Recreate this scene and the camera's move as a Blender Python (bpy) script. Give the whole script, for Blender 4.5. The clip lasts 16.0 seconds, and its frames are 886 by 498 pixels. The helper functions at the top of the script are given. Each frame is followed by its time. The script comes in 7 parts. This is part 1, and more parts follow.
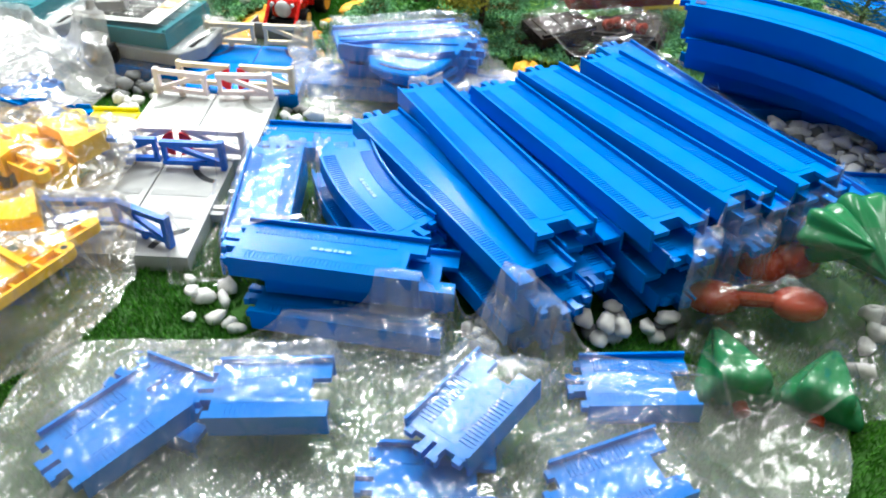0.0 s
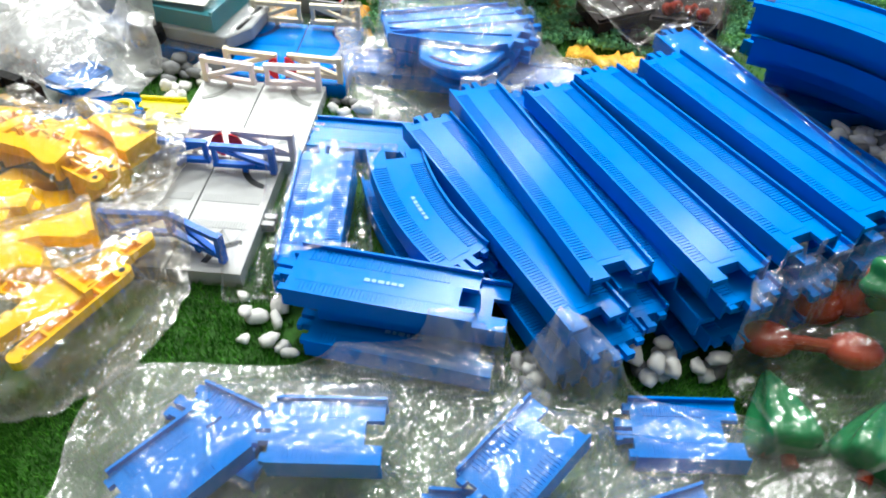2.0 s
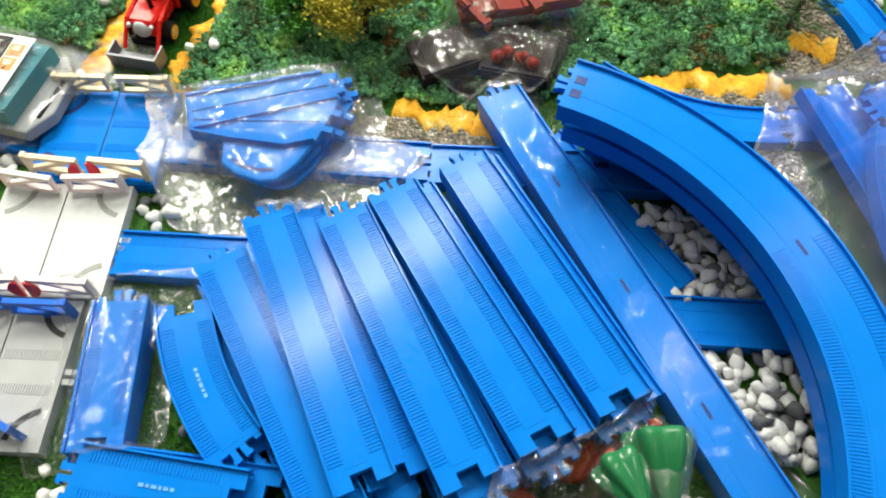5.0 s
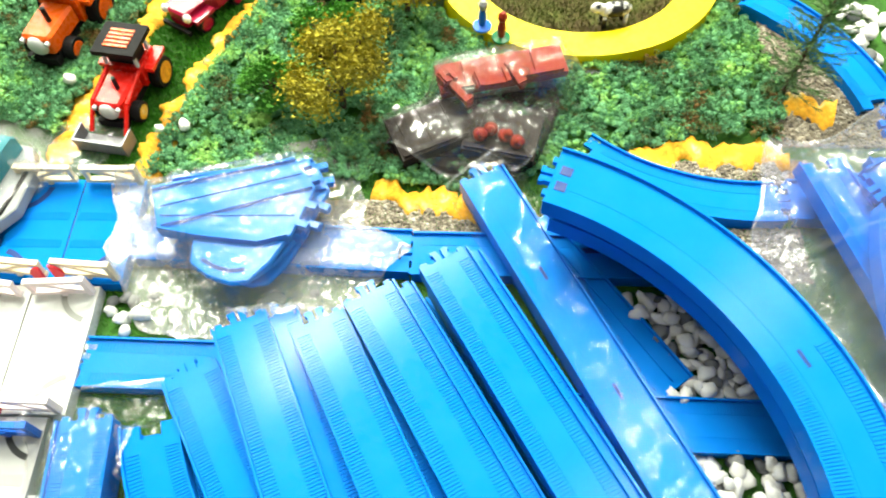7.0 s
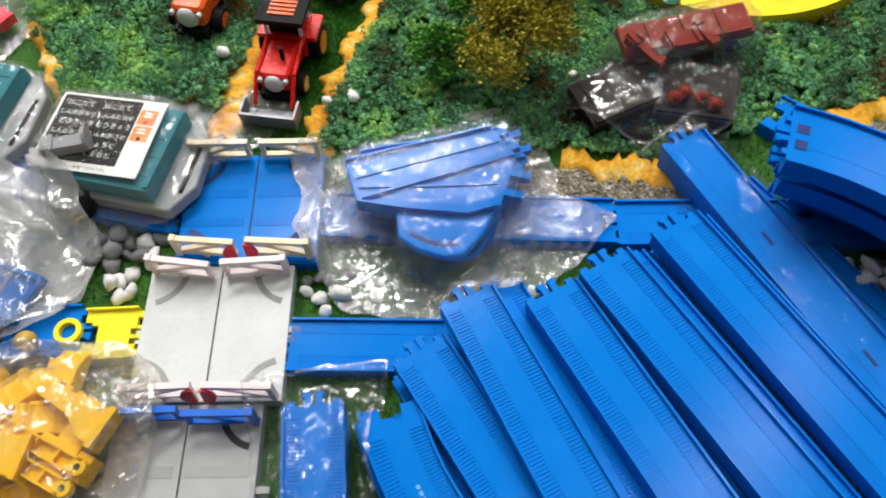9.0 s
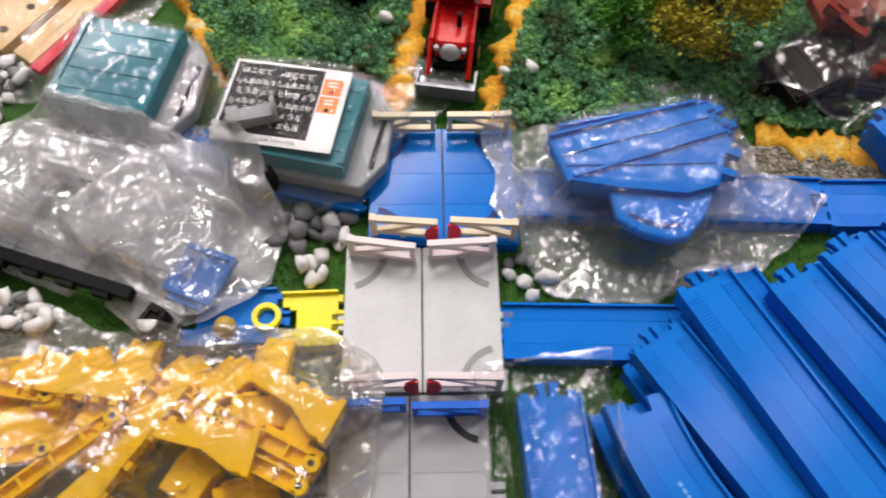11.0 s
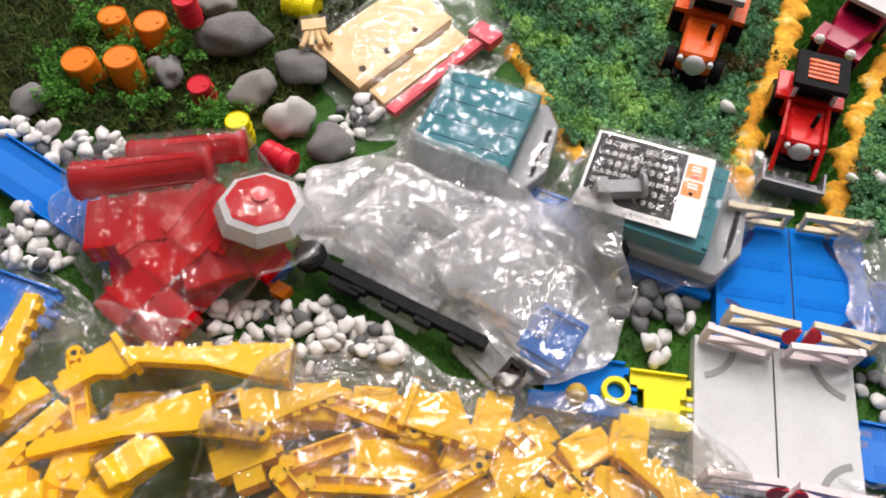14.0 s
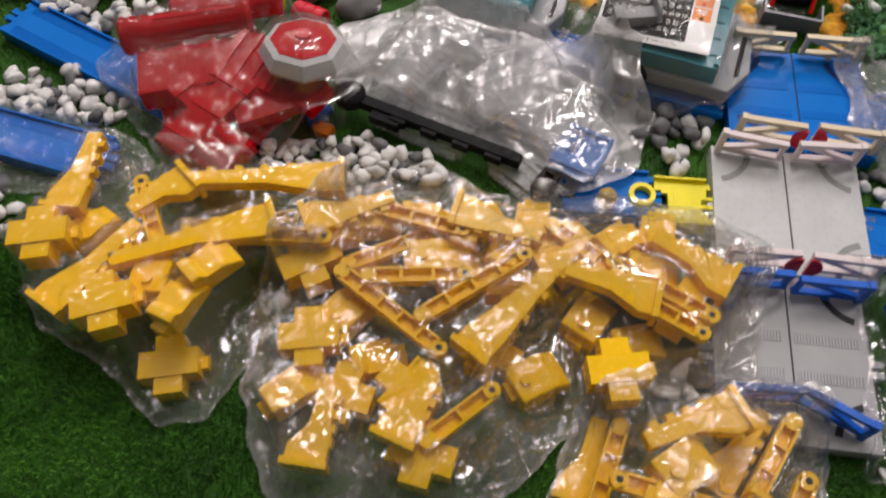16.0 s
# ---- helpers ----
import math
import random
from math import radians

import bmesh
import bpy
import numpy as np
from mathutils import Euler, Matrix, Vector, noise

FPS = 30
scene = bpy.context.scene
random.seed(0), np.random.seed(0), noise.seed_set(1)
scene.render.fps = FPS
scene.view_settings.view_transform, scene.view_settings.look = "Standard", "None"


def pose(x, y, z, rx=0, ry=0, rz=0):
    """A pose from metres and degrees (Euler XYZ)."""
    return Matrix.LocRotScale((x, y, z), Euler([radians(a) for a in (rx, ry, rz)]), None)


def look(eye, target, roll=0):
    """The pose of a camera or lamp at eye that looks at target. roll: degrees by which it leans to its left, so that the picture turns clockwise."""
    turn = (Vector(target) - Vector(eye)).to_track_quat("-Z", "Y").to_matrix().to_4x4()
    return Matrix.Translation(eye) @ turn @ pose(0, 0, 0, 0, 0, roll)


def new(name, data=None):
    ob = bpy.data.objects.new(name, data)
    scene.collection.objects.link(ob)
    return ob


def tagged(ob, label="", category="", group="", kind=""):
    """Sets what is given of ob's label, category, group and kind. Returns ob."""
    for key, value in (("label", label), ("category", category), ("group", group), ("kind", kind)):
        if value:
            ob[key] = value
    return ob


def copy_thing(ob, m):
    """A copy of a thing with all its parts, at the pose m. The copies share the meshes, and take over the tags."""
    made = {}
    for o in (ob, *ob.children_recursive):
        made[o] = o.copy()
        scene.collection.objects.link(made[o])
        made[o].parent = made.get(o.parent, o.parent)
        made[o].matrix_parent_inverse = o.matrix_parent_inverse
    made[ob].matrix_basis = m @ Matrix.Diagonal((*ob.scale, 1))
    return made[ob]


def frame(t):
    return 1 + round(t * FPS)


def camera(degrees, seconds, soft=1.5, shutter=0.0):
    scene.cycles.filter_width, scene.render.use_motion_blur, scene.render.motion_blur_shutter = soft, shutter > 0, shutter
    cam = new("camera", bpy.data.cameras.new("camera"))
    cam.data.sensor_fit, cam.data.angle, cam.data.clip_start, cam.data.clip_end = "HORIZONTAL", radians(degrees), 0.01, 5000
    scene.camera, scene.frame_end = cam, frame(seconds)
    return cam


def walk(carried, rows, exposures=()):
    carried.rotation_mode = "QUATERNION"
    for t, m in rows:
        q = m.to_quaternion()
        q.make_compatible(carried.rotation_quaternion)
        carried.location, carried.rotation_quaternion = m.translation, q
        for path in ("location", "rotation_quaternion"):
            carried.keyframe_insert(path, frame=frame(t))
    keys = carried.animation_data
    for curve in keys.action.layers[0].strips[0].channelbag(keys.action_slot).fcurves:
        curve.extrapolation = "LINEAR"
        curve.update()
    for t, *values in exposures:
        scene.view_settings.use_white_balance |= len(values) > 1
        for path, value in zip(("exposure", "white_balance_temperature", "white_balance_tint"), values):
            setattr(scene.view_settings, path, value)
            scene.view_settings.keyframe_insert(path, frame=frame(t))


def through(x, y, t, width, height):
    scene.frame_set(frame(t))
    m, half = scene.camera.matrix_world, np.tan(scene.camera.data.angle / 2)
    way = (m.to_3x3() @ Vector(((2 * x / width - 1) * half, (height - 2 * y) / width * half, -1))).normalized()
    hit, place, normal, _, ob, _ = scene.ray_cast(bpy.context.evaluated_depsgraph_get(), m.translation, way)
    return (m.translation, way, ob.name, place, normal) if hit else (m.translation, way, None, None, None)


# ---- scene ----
cam = camera(60.8, 16.0, 1.9, 0.4)
PATH = [
    (0, (0.031, 0.026, 0.306), (0.005, 1.588, -0.943), 2.0),
    (0.5, (0.012, 0.025, 0.306), (-0.034, 1.585, -0.945), 1.8),
    (1, (0.001, 0.036, 0.318), (-0.079, 1.594, -0.934), 2.6),
    (1.5, (0.003, 0.049, 0.33), (-0.09, 1.56, -0.976), 1.4),
    (2, (0.014, 0.069, 0.352), (-0.077, 1.484, -1.059), 1.9),
    (2.5, (0.025, 0.096, 0.394), (-0.059, 1.369, -1.146), 1.7),
    (3, (0.045, 0.12, 0.432), (-0.052, 1.285, -1.191), 1.5),
    (3.5, (0.069, 0.162, 0.471), (-0.044, 1.247, -1.205), 0.2),
    (4, (0.095, 0.196, 0.487), (0.038, 1.242, -1.217), 1.9),
    (4.5, (0.129, 0.232, 0.5), (0.091, 1.244, -1.224), 1.3),
    (4.7, (0.133, 0.241, 0.502), (0.098, 1.24, -1.23), 0.9),
    (6.8, (0.16, 0.326, 0.516), (0.123, 1.329, -1.214), -1.2),
    (7, (0.15, 0.331, 0.515), (0.111, 1.329, -1.218), -1.3),
    (7.5, (0.112, 0.333, 0.506), (0.074, 1.325, -1.231), -1.1),
    (8, (0.069, 0.332, 0.498), (0.035, 1.333, -1.234), -2.2),
    (8.5, (0.026, 0.328, 0.489), (-0.002, 1.316, -1.25), -1.7),
    (8.7, (0.011, 0.329, 0.487), (-0.007, 1.315, -1.253), -1.7),
    (10.8, (-0.149, 0.349, 0.46), (-0.096, 1.268, -1.316), 2.3),
    (11, (-0.165, 0.354, 0.462), (-0.123, 1.264, -1.319), 1.8),
    (11.5, (-0.196, 0.357, 0.46), (-0.252, 1.263, -1.322), -2.1),
    (12, (-0.237, 0.361, 0.46), (-0.313, 1.287, -1.311), -0.4),
    (12.5, (-0.271, 0.362, 0.463), (-0.385, 1.307, -1.295), -0.4),
    (13, (-0.299, 0.365, 0.467), (-0.455, 1.318, -1.285), -1.2),
    (13.5, (-0.328, 0.359, 0.471), (-0.512, 1.337, -1.264), -0.7),
    (14, (-0.343, 0.349, 0.468), (-0.534, 1.367, -1.243), -0.3),
    (14.5, (-0.349, 0.328, 0.459), (-0.519, 1.358, -1.247), 0.6),
    (15, (-0.353, 0.305, 0.459), (-0.503, 1.316, -1.26), 0.1),
    (15.5, (-0.358, 0.273, 0.458), (-0.498, 1.264, -1.273), 0.1),
    (16, (-0.362, 0.235, 0.45), (-0.506, 1.201, -1.294), -1.3),
]
EXPOSE = [
    (0.0, 1.42, 6300, 3), (1.0, 1.36, 6300, 3), (2.0, 1.24, 6350, 3), (3.5, 0.85, 6650, 3), (4.5, 0.85, 6850, 3), (7.0, 1.8, 7300, -5), (7.5, 0.82, 6950, 0), (8.0, 0.98, 6800, 0),
    (8.7, 0.58, 6550, 6), (10.8, 0.15, 6700, 18), (11.5, 0.28, 6700, 20), (12.0, 0.33, 6700, 22), (12.5, 0.78, 6750, 21), (13.0, 0.94, 6750, 21), (13.5, 0.66, 6750, 21), (14.0, 0.38, 6700, 18), (14.5, -0.12, 6700, 20), (16.0, -0.24, 6800, 19),
]
walk(cam, [(t, look(eye, target, roll)) for t, eye, target, roll in PATH], EXPOSE)

# ---- light and room ----
world = bpy.data.worlds.new("world")
scene.world = world
world.use_nodes = True
world.node_tree.nodes["Background"].inputs[0].default_value = (0.9, 0.95, 1.0, 1)
world.node_tree.nodes["Background"].inputs[1].default_value = 0.03
LAMP = 26.5
TUBE_DIR = Vector((0.74, 0.67, 0)).normalized()
TUBE_SIDE = Vector((-TUBE_DIR.y, TUBE_DIR.x, 0))
for i, power in ((-2, 0.1), (-1, 0.38), (0, 1.6), (1, 1.25), (2, 0.7)):
    for j in (-1, 0, 1):
        data = bpy.data.lights.new("ceiling_tube", "AREA")
        data.shape, data.size, data.size_y = "RECTANGLE", 1.36, 0.22
        data.energy = LAMP * power * (0.62 if j > 0 else 1.22 if j > -1 else 0.14)
        data.color = (1.0, 0.985, 0.96)
        ob = new("ceiling_tube", data)
        at = Vector((-0.3, 2.22, 2.42)) + TUBE_SIDE * (1.5 * i) + TUBE_DIR * (1.4 * j)
        ob.matrix_world = Matrix.Translation(at) @ pose(0, 0, 0, 0, 0, math.degrees(math.atan2(TUBE_DIR.y, TUBE_DIR.x)))

# ---- materials ----


def nodes_of(m):
    m.use_nodes = True
    return m.node_tree.nodes, m.node_tree.links


def bump_from(nt, links, bsdf, tex_out, strength, distance):
    b = nt.new("ShaderNodeBump")
    b.inputs["Strength"].default_value, b.inputs["Distance"].default_value = strength, distance
    links.new(tex_out, b.inputs["Height"])
    links.new(b.outputs[0], bsdf.inputs["Normal"])


def noise_tex(nt, links, scale, detail=4.0, coords="Object"):
    c = nt.new("ShaderNodeTexCoord")
    n = nt.new("ShaderNodeTexNoise")
    n.inputs["Scale"].default_value, n.inputs["Detail"].default_value = scale, detail
    links.new(c.outputs[coords], n.inputs["Vector"])
    return n


def ramp_of(nt, links, source, stops):
    r = nt.new("ShaderNodeValToRGB")
    while len(r.color_ramp.elements) < len(stops):
        r.color_ramp.elements.new(0.5)
    for e, (p, c) in zip(r.color_ramp.elements, stops):
        e.position, e.color = p, (*c, 1)
    links.new(source, r.inputs[0])
    return r


def mixed(nt, links, a, b, fac, kind="MULTIPLY"):
    m = nt.new("ShaderNodeMix")
    m.data_type, m.blend_type = "RGBA", kind
    m.inputs[0].default_value = 1.0
    if isinstance(fac, (int, float)):
        m.inputs[0].default_value = fac
    else:
        links.new(fac, m.inputs[0])
    links.new(a, m.inputs[6])
    links.new(b, m.inputs[7])
    return m.outputs[2]


def plastic(name, color, rough=0.32, vary=0.12, bump=0.04, through=0.0, sub=0.0, metal=0.0, shine=0.28):
    """Moulded plastic or paint: slight mottling, scuffs in the gloss, faint relief."""
    m = bpy.data.materials.new(name)
    nt, links = nodes_of(m)
    b = nt["Principled BSDF"]
    n = noise_tex(nt, links, 45.0, 5.0)
    dark = tuple(c * (1 - vary) for c in color)
    lite = tuple(min(1, c * (1 + vary) + 0.004) for c in color)
    r = ramp_of(nt, links, n.outputs[0], [(0.3, dark), (0.7, lite)])
    links.new(r.outputs[0], b.inputs["Base Color"])
    f = noise_tex(nt, links, 260.0, 3.0)
    g = ramp_of(nt, links, f.outputs[0], [(0.35, (rough * 0.8,) * 3), (0.75, (min(1, rough * 1.35),) * 3)])
    links.new(g.outputs[0], b.inputs["Roughness"])
    bump_from(nt, links, b, f.outputs[0], bump, 0.0006)
    b.inputs["Metallic"].default_value = metal
    b.inputs["IOR"].default_value = 1.5
    b.inputs["Specular IOR Level"].default_value = shine
    if through:
        b.inputs["Transmission Weight"].default_value = through
    if sub:
        b.inputs["Subsurface Weight"].default_value = sub
        b.inputs["Subsurface Radius"].default_value = (0.004, 0.004, 0.004)
        b.inputs["Subsurface Scale"].default_value = 1.0
    return m


def tinted(name, color, clear=0.45, rough=0.18):
    """See-through coloured plastic, thin walled."""
    m = bpy.data.materials.new(name)
    nt, links = nodes_of(m)
    b = nt["Principled BSDF"]
    out = nt["Material Output"]
    n = noise_tex(nt, links, 60.0, 3.0)
    r = ramp_of(nt, links, n.outputs[0], [(0.3, tuple(c * 0.85 for c in color)), (0.7, color)])
    links.new(r.outputs[0], b.inputs["Base Color"])
    b.inputs["Roughness"].default_value = rough
    b.inputs["Specular IOR Level"].default_value = 0.2
    t = nt.new("ShaderNodeBsdfTransparent")
    t.inputs[0].default_value = (*[min(1, c ** 0.45) for c in color], 1)
    mix = nt.new("ShaderNodeMixShader")
    mix.inputs[0].default_value = clear
    links.new(b.outputs[0], mix.inputs[1])
    links.new(t.outputs[0], mix.inputs[2])
    links.new(mix.outputs[0], out.inputs[0])
    bump_from(nt, links, b, n.outputs[0], 0.05, 0.001)
    return m


# flat crumples in polythene: cells per metre, turn, stretch along the fold, slope of the facets
CRUMPLES = ((12.0, 100, 2.5, 0.10), (30.0, 35, 4.0, 0.11), (85.0, 125, 4.0, 0.035))
# sharp folds between them: cells per metre, turn, stretch, width and steepness of a fold
FOLDS = ((16.0, 62, 3.0, 0.0034, 0.34), (34.0, 118, 4.5, 0.0022, 0.36), (48.0, 28, 4.0, 0.0018, 0.34), (95.0, 80, 4.0, 0.0012, 0.28))


def film(name, haze=0.1, tint=(0.97, 0.97, 0.97), gloss=0.13, fold=1.0, white=0.05, shine=0.08):
    """Clear polythene film: see-through and a little milky, with lamps mirrored in its folds."""
    m = bpy.data.materials.new(name)
    nt, links = nodes_of(m)
    nt.remove(nt["Principled BSDF"])
    out = nt["Material Output"]

    def calc(kind, a, b, c=None, clamp=False):
        node = nt.new("ShaderNodeMath")
        node.operation, node.use_clamp = kind, clamp
        for slot, value in zip(node.inputs, (a, b, c)):
            if isinstance(value, (int, float)):
                slot.default_value = value
            elif value is not None:
                links.new(value, slot)
        return node.outputs[0]

    t = nt.new("ShaderNodeBsdfTransparent")
    t.inputs[0].default_value = (*tint, 1)
    d = nt.new("ShaderNodeBsdfDiffuse")
    d.inputs[0].default_value = (0.88, 0.88, 0.89, 1)
    tr = nt.new("ShaderNodeBsdfTranslucent")
    tr.inputs[0].default_value = (0.88, 0.88, 0.89, 1)
    milk = nt.new("ShaderNodeMixShader")
    milk.inputs[0].default_value = 0.4
    links.new(d.outputs[0], milk.inputs[1])
    links.new(tr.outputs[0], milk.inputs[2])
    body = nt.new("ShaderNodeMixShader")
    links.new(t.outputs[0], body.inputs[1])
    links.new(milk.outputs[0], body.inputs[2])

    where = nt.new("ShaderNodeTexCoord").outputs["Object"]
    warp = nt.new("ShaderNodeTexNoise")
    warp.inputs["Scale"].default_value, warp.inputs["Detail"].default_value = 11.0, 2.0
    links.new(where, warp.inputs["Vector"])
    bent = nt.new("ShaderNodeVectorMath")
    bent.operation = "MULTIPLY_ADD"
    bent.inputs[1].default_value = (0.03, 0.03, 0.03)
    links.new(warp.outputs["Color"], bent.inputs[0])
    links.new(where, bent.inputs[2])
    total = None
    for scale, turn, stretch, slope in CRUMPLES[:2 if fold < 0.8 else 3]:
        squash = nt.new("ShaderNodeMapping")
        squash.vector_type = "TEXTURE"
        squash.inputs["Location"].default_value = (0.37 * turn, 0.11 * scale, 0)
        squash.inputs["Rotation"].default_value = (0, 0, math.radians(turn))
        squash.inputs["Scale"].default_value = (stretch, 1, 1)
        links.new(bent.outputs[0], squash.inputs["Vector"])
        v = nt.new("ShaderNodeTexVoronoi")
        v.voronoi_dimensions, v.distance = "2D", "CHEBYCHEV"
        v.inputs["Scale"].default_value = scale
        links.new(squash.outputs[0], v.inputs["Vector"])
        layer = calc("MULTIPLY", v.outputs["Distance"], slope * fold / scale)
        total = layer if total is None else calc("ADD", total, layer)
    lines = None
    for scale, turn, stretch, width, steep in FOLDS[:2 if fold < 0.8 else 4]:
        squash = nt.new("ShaderNodeMapping")
        squash.vector_type = "TEXTURE"
        squash.inputs["Location"].default_value = (0.23 * turn, 0.17 * scale, 0)
        squash.inputs["Rotation"].default_value = (0, 0, math.radians(turn))
        squash.inputs["Scale"].default_value = (stretch, 1, 1)
        links.new(bent.outputs[0], squash.inputs["Vector"])
        v = nt.new("ShaderNodeTexVoronoi")
        v.voronoi_dimensions, v.feature = "2D", "DISTANCE_TO_EDGE"
        v.inputs["Scale"].default_value = scale
        links.new(squash.outputs[0], v.inputs["Vector"])
        fold_line = nt.new("ShaderNodeMapRange")
        fold_line.interpolation_type = "SMOOTHSTEP"
        fold_line.inputs["From Max"].default_value = width * scale
        fold_line.inputs["To Min"].default_value, fold_line.inputs["To Max"].default_value = 0.66 * steep * width, 0.0
        links.new(v.outputs["Distance"], fold_line.inputs["Value"])
        lines = fold_line.outputs[0] if lines is None else calc("ADD", lines, fold_line.outputs[0])
    total = calc("MULTIPLY_ADD", lines, min(1.3, 1.15 * fold), total)
    # some stretches lie taut, others are crumpled
    patch = noise_tex(nt, links, 13.0, 2.0)
    gate = nt.new("ShaderNodeMapRange")
    gate.inputs["From Min"].default_value, gate.inputs["From Max"].default_value = 0.40, 0.60
    gate.inputs["To Min"].default_value, gate.inputs["To Max"].default_value = 0.25, 1.4
    links.new(patch.outputs[0], gate.inputs["Value"])
    height = calc("MULTIPLY", total, gate.outputs[0])
    bp = nt.new("ShaderNodeBump")
    bp.inputs["Strength"].default_value, bp.inputs["Distance"].default_value = 1.0, 1.0
    links.new(height, bp.inputs["Height"])

    g = nt.new("ShaderNodeBsdfGlossy")
    g.inputs["Roughness"].default_value = gloss
    links.new(bp.outputs[0], g.inputs["Normal"])
    fr = nt.new("ShaderNodeLayerWeight")
    fr.inputs["Blend"].default_value = 0.5
    links.new(bp.outputs[0], fr.inputs["Normal"])
    gain = calc("MULTIPLY_ADD", calc("POWER", fr.outputs["Facing"], 4.0), 0.5, shine, True)

    n = noise_tex(nt, links, 30.0, 6.0)
    hz = ramp_of(nt, links, n.outputs[0], [(0.36, (haze * 0.6,) * 3), (0.55, (haze,) * 3), (0.72, (min(1.0, haze * 1.7),) * 3)])
    # cloudier where it is crumpled
    milky = calc("MULTIPLY_ADD", gate.outputs[0], white, calc("SUBTRACT", hz.outputs[0], 0.25 * white), True)
    links.new(milky, body.inputs[0])
    mix = nt.new("ShaderNodeMixShader")
    links.new(gain, mix.inputs[0])
    links.new(body.outputs[0], mix.inputs[1])
    links.new(g.outputs[0], mix.inputs[2])
    links.new(mix.outputs[0], out.inputs[0])
    return m


def speckled(name, stops, rough=0.85, scale=9.0, island=True, bump=0.4, bump_scale=400.0, per_object=False, piece=0.45, patch=1.1):
    """Stone, foliage or turf: colour by piece, patched by a broad noise, with fine relief."""
    m = bpy.data.materials.new(name)
    nt, links = nodes_of(m)
    b = nt["Principled BSDF"]
    n = noise_tex(nt, links, scale, 3.0)
    if island or per_object:
        if per_object:
            src = nt.new("ShaderNodeObjectInfo").outputs["Random"]
        else:
            src = nt.new("ShaderNodeNewGeometry").outputs["Random Per Island"]
        add = nt.new("ShaderNodeMath")
        add.operation = "MULTIPLY_ADD"
        add.inputs[1].default_value = piece
        links.new(src, add.inputs[0])
        half = nt.new("ShaderNodeMath")
        half.operation = "MULTIPLY_ADD"
        half.inputs[1].default_value, half.inputs[2].default_value = patch, 0.5 - 0.5 * patch - 0.5 * piece
        links.new(n.outputs[0], half.inputs[0])
        links.new(half.outputs[0], add.inputs[2])
        value = add.outputs[0]
    else:
        value = n.outputs[0]
    r = ramp_of(nt, links, value, stops)
    f = noise_tex(nt, links, bump_scale, 4.0)
    shade = ramp_of(nt, links, f.outputs[0], [(0.3, (0.62,) * 3), (0.7, (1.0,) * 3)])
    links.new(mixed(nt, links, r.outputs[0], shade.outputs[0], 1.0), b.inputs["Base Color"])
    b.inputs["Roughness"].default_value = rough
    b.inputs["Specular IOR Level"].default_value = 0.3
    bump_from(nt, links, b, f.outputs[0], bump, 0.0015)
    return m


BLUE = plastic("track_blue", (0.0005, 0.165, 0.60), 0.16, 0.03, 0.012, shine=0.08)
PALE_BLUE = plastic("print_pale_blue", (0.12, 0.38, 0.76), 0.3)
BLUE_DEEP = plastic("gate_blue", (0.004, 0.12, 0.60), 0.33)
WHITE = plastic("milky_white", (0.56, 0.575, 0.58), 0.3, 0.05, sub=0.2)
GREY = plastic("plate_grey", (0.38, 0.385, 0.39), 0.4, 0.06)
CREAM = plastic("gate_cream", (0.72, 0.62, 0.44), 0.4, 0.05)
PINKISH = plastic("gate_white", (0.78, 0.68, 0.68), 0.4, 0.05, sub=0.2)
RED = plastic("sign_red", (0.60, 0.012, 0.03), 0.35)
YELLOW = plastic("part_yellow", (0.95, 0.56, 0.002), 0.25, 0.05, 0.015, shine=0.2)
LEMON = plastic("track_lemon", (0.83, 0.72, 0.005), 0.33, 0.08)
BLACK = plastic("black_plastic", (0.008, 0.008, 0.009), 0.5, shine=0.06)
# dark colours for the seams, and for patches painted as shade inside slots and holes
SEAM_SLOT_SHADE = plastic("seam_slot_shade", (0.03, 0.032, 0.034), 0.6)
SLOT_SHADE_BLUE = plastic("slot_shade_blue", (0.004, 0.03, 0.17), 0.5)
SLOT_SHADE_GREY = plastic("slot_shade_grey", (0.28, 0.29, 0.28), 0.55)
RED_CLEAR = tinted("ruby_clear", (0.75, 0.002, 0.010), 0.5, 0.12)
TEAL_CLEAR = tinted("teal_clear", (0.075, 0.38, 0.45), 0.5, 0.10)
GREY_PART = plastic("grey_part", (0.27, 0.28, 0.29), 0.42)
SMOKE = tinted("smoke_clear", (0.90, 0.91, 0.93), 0.72)
TRACTOR_RED = plastic("tractor_red", (0.60, 0.012, 0.01), 0.25)
TRACTOR_ORANGE = plastic("tractor_orange", (0.72, 0.10, 0.01), 0.28)
MAROON = plastic("car_maroon", (0.28, 0.004, 0.035), 0.22)
STEEL = plastic("bucket_steel", (0.2, 0.2, 0.22), 0.4, metal=0.5)
FACE = plastic("pale_grey", (0.55, 0.55, 0.56), 0.45)
TOYGREEN = plastic("toy_green", (0.018, 0.15, 0.055), 0.18)
TERRACOTTA = plastic("toy_terracotta", (0.30, 0.042, 0.016), 0.25)
DARKBROWN = plastic("trestle_dark", (0.018, 0.012, 0.011), 0.55, shine=0.1)
ORANGE_RED = plastic("frame_orange_red", (0.26, 0.028, 0.012), 0.4, shine=0.15)
TAN = plastic("tan_board", (0.70, 0.48, 0.22), 0.45, 0.1)
PINKRED = plastic("zip_red", (0.62, 0.02, 0.05), 0.4)
BARREL_ORANGE = plastic("stump_orange", (0.78, 0.2, 0.008), 0.4)
PAPER = plastic("paper_white", (0.80, 0.80, 0.78), 0.6, 0.03)
GOLD_PLASTIC = plastic("brass_plastic", (0.42, 0.28, 0.04), 0.3)
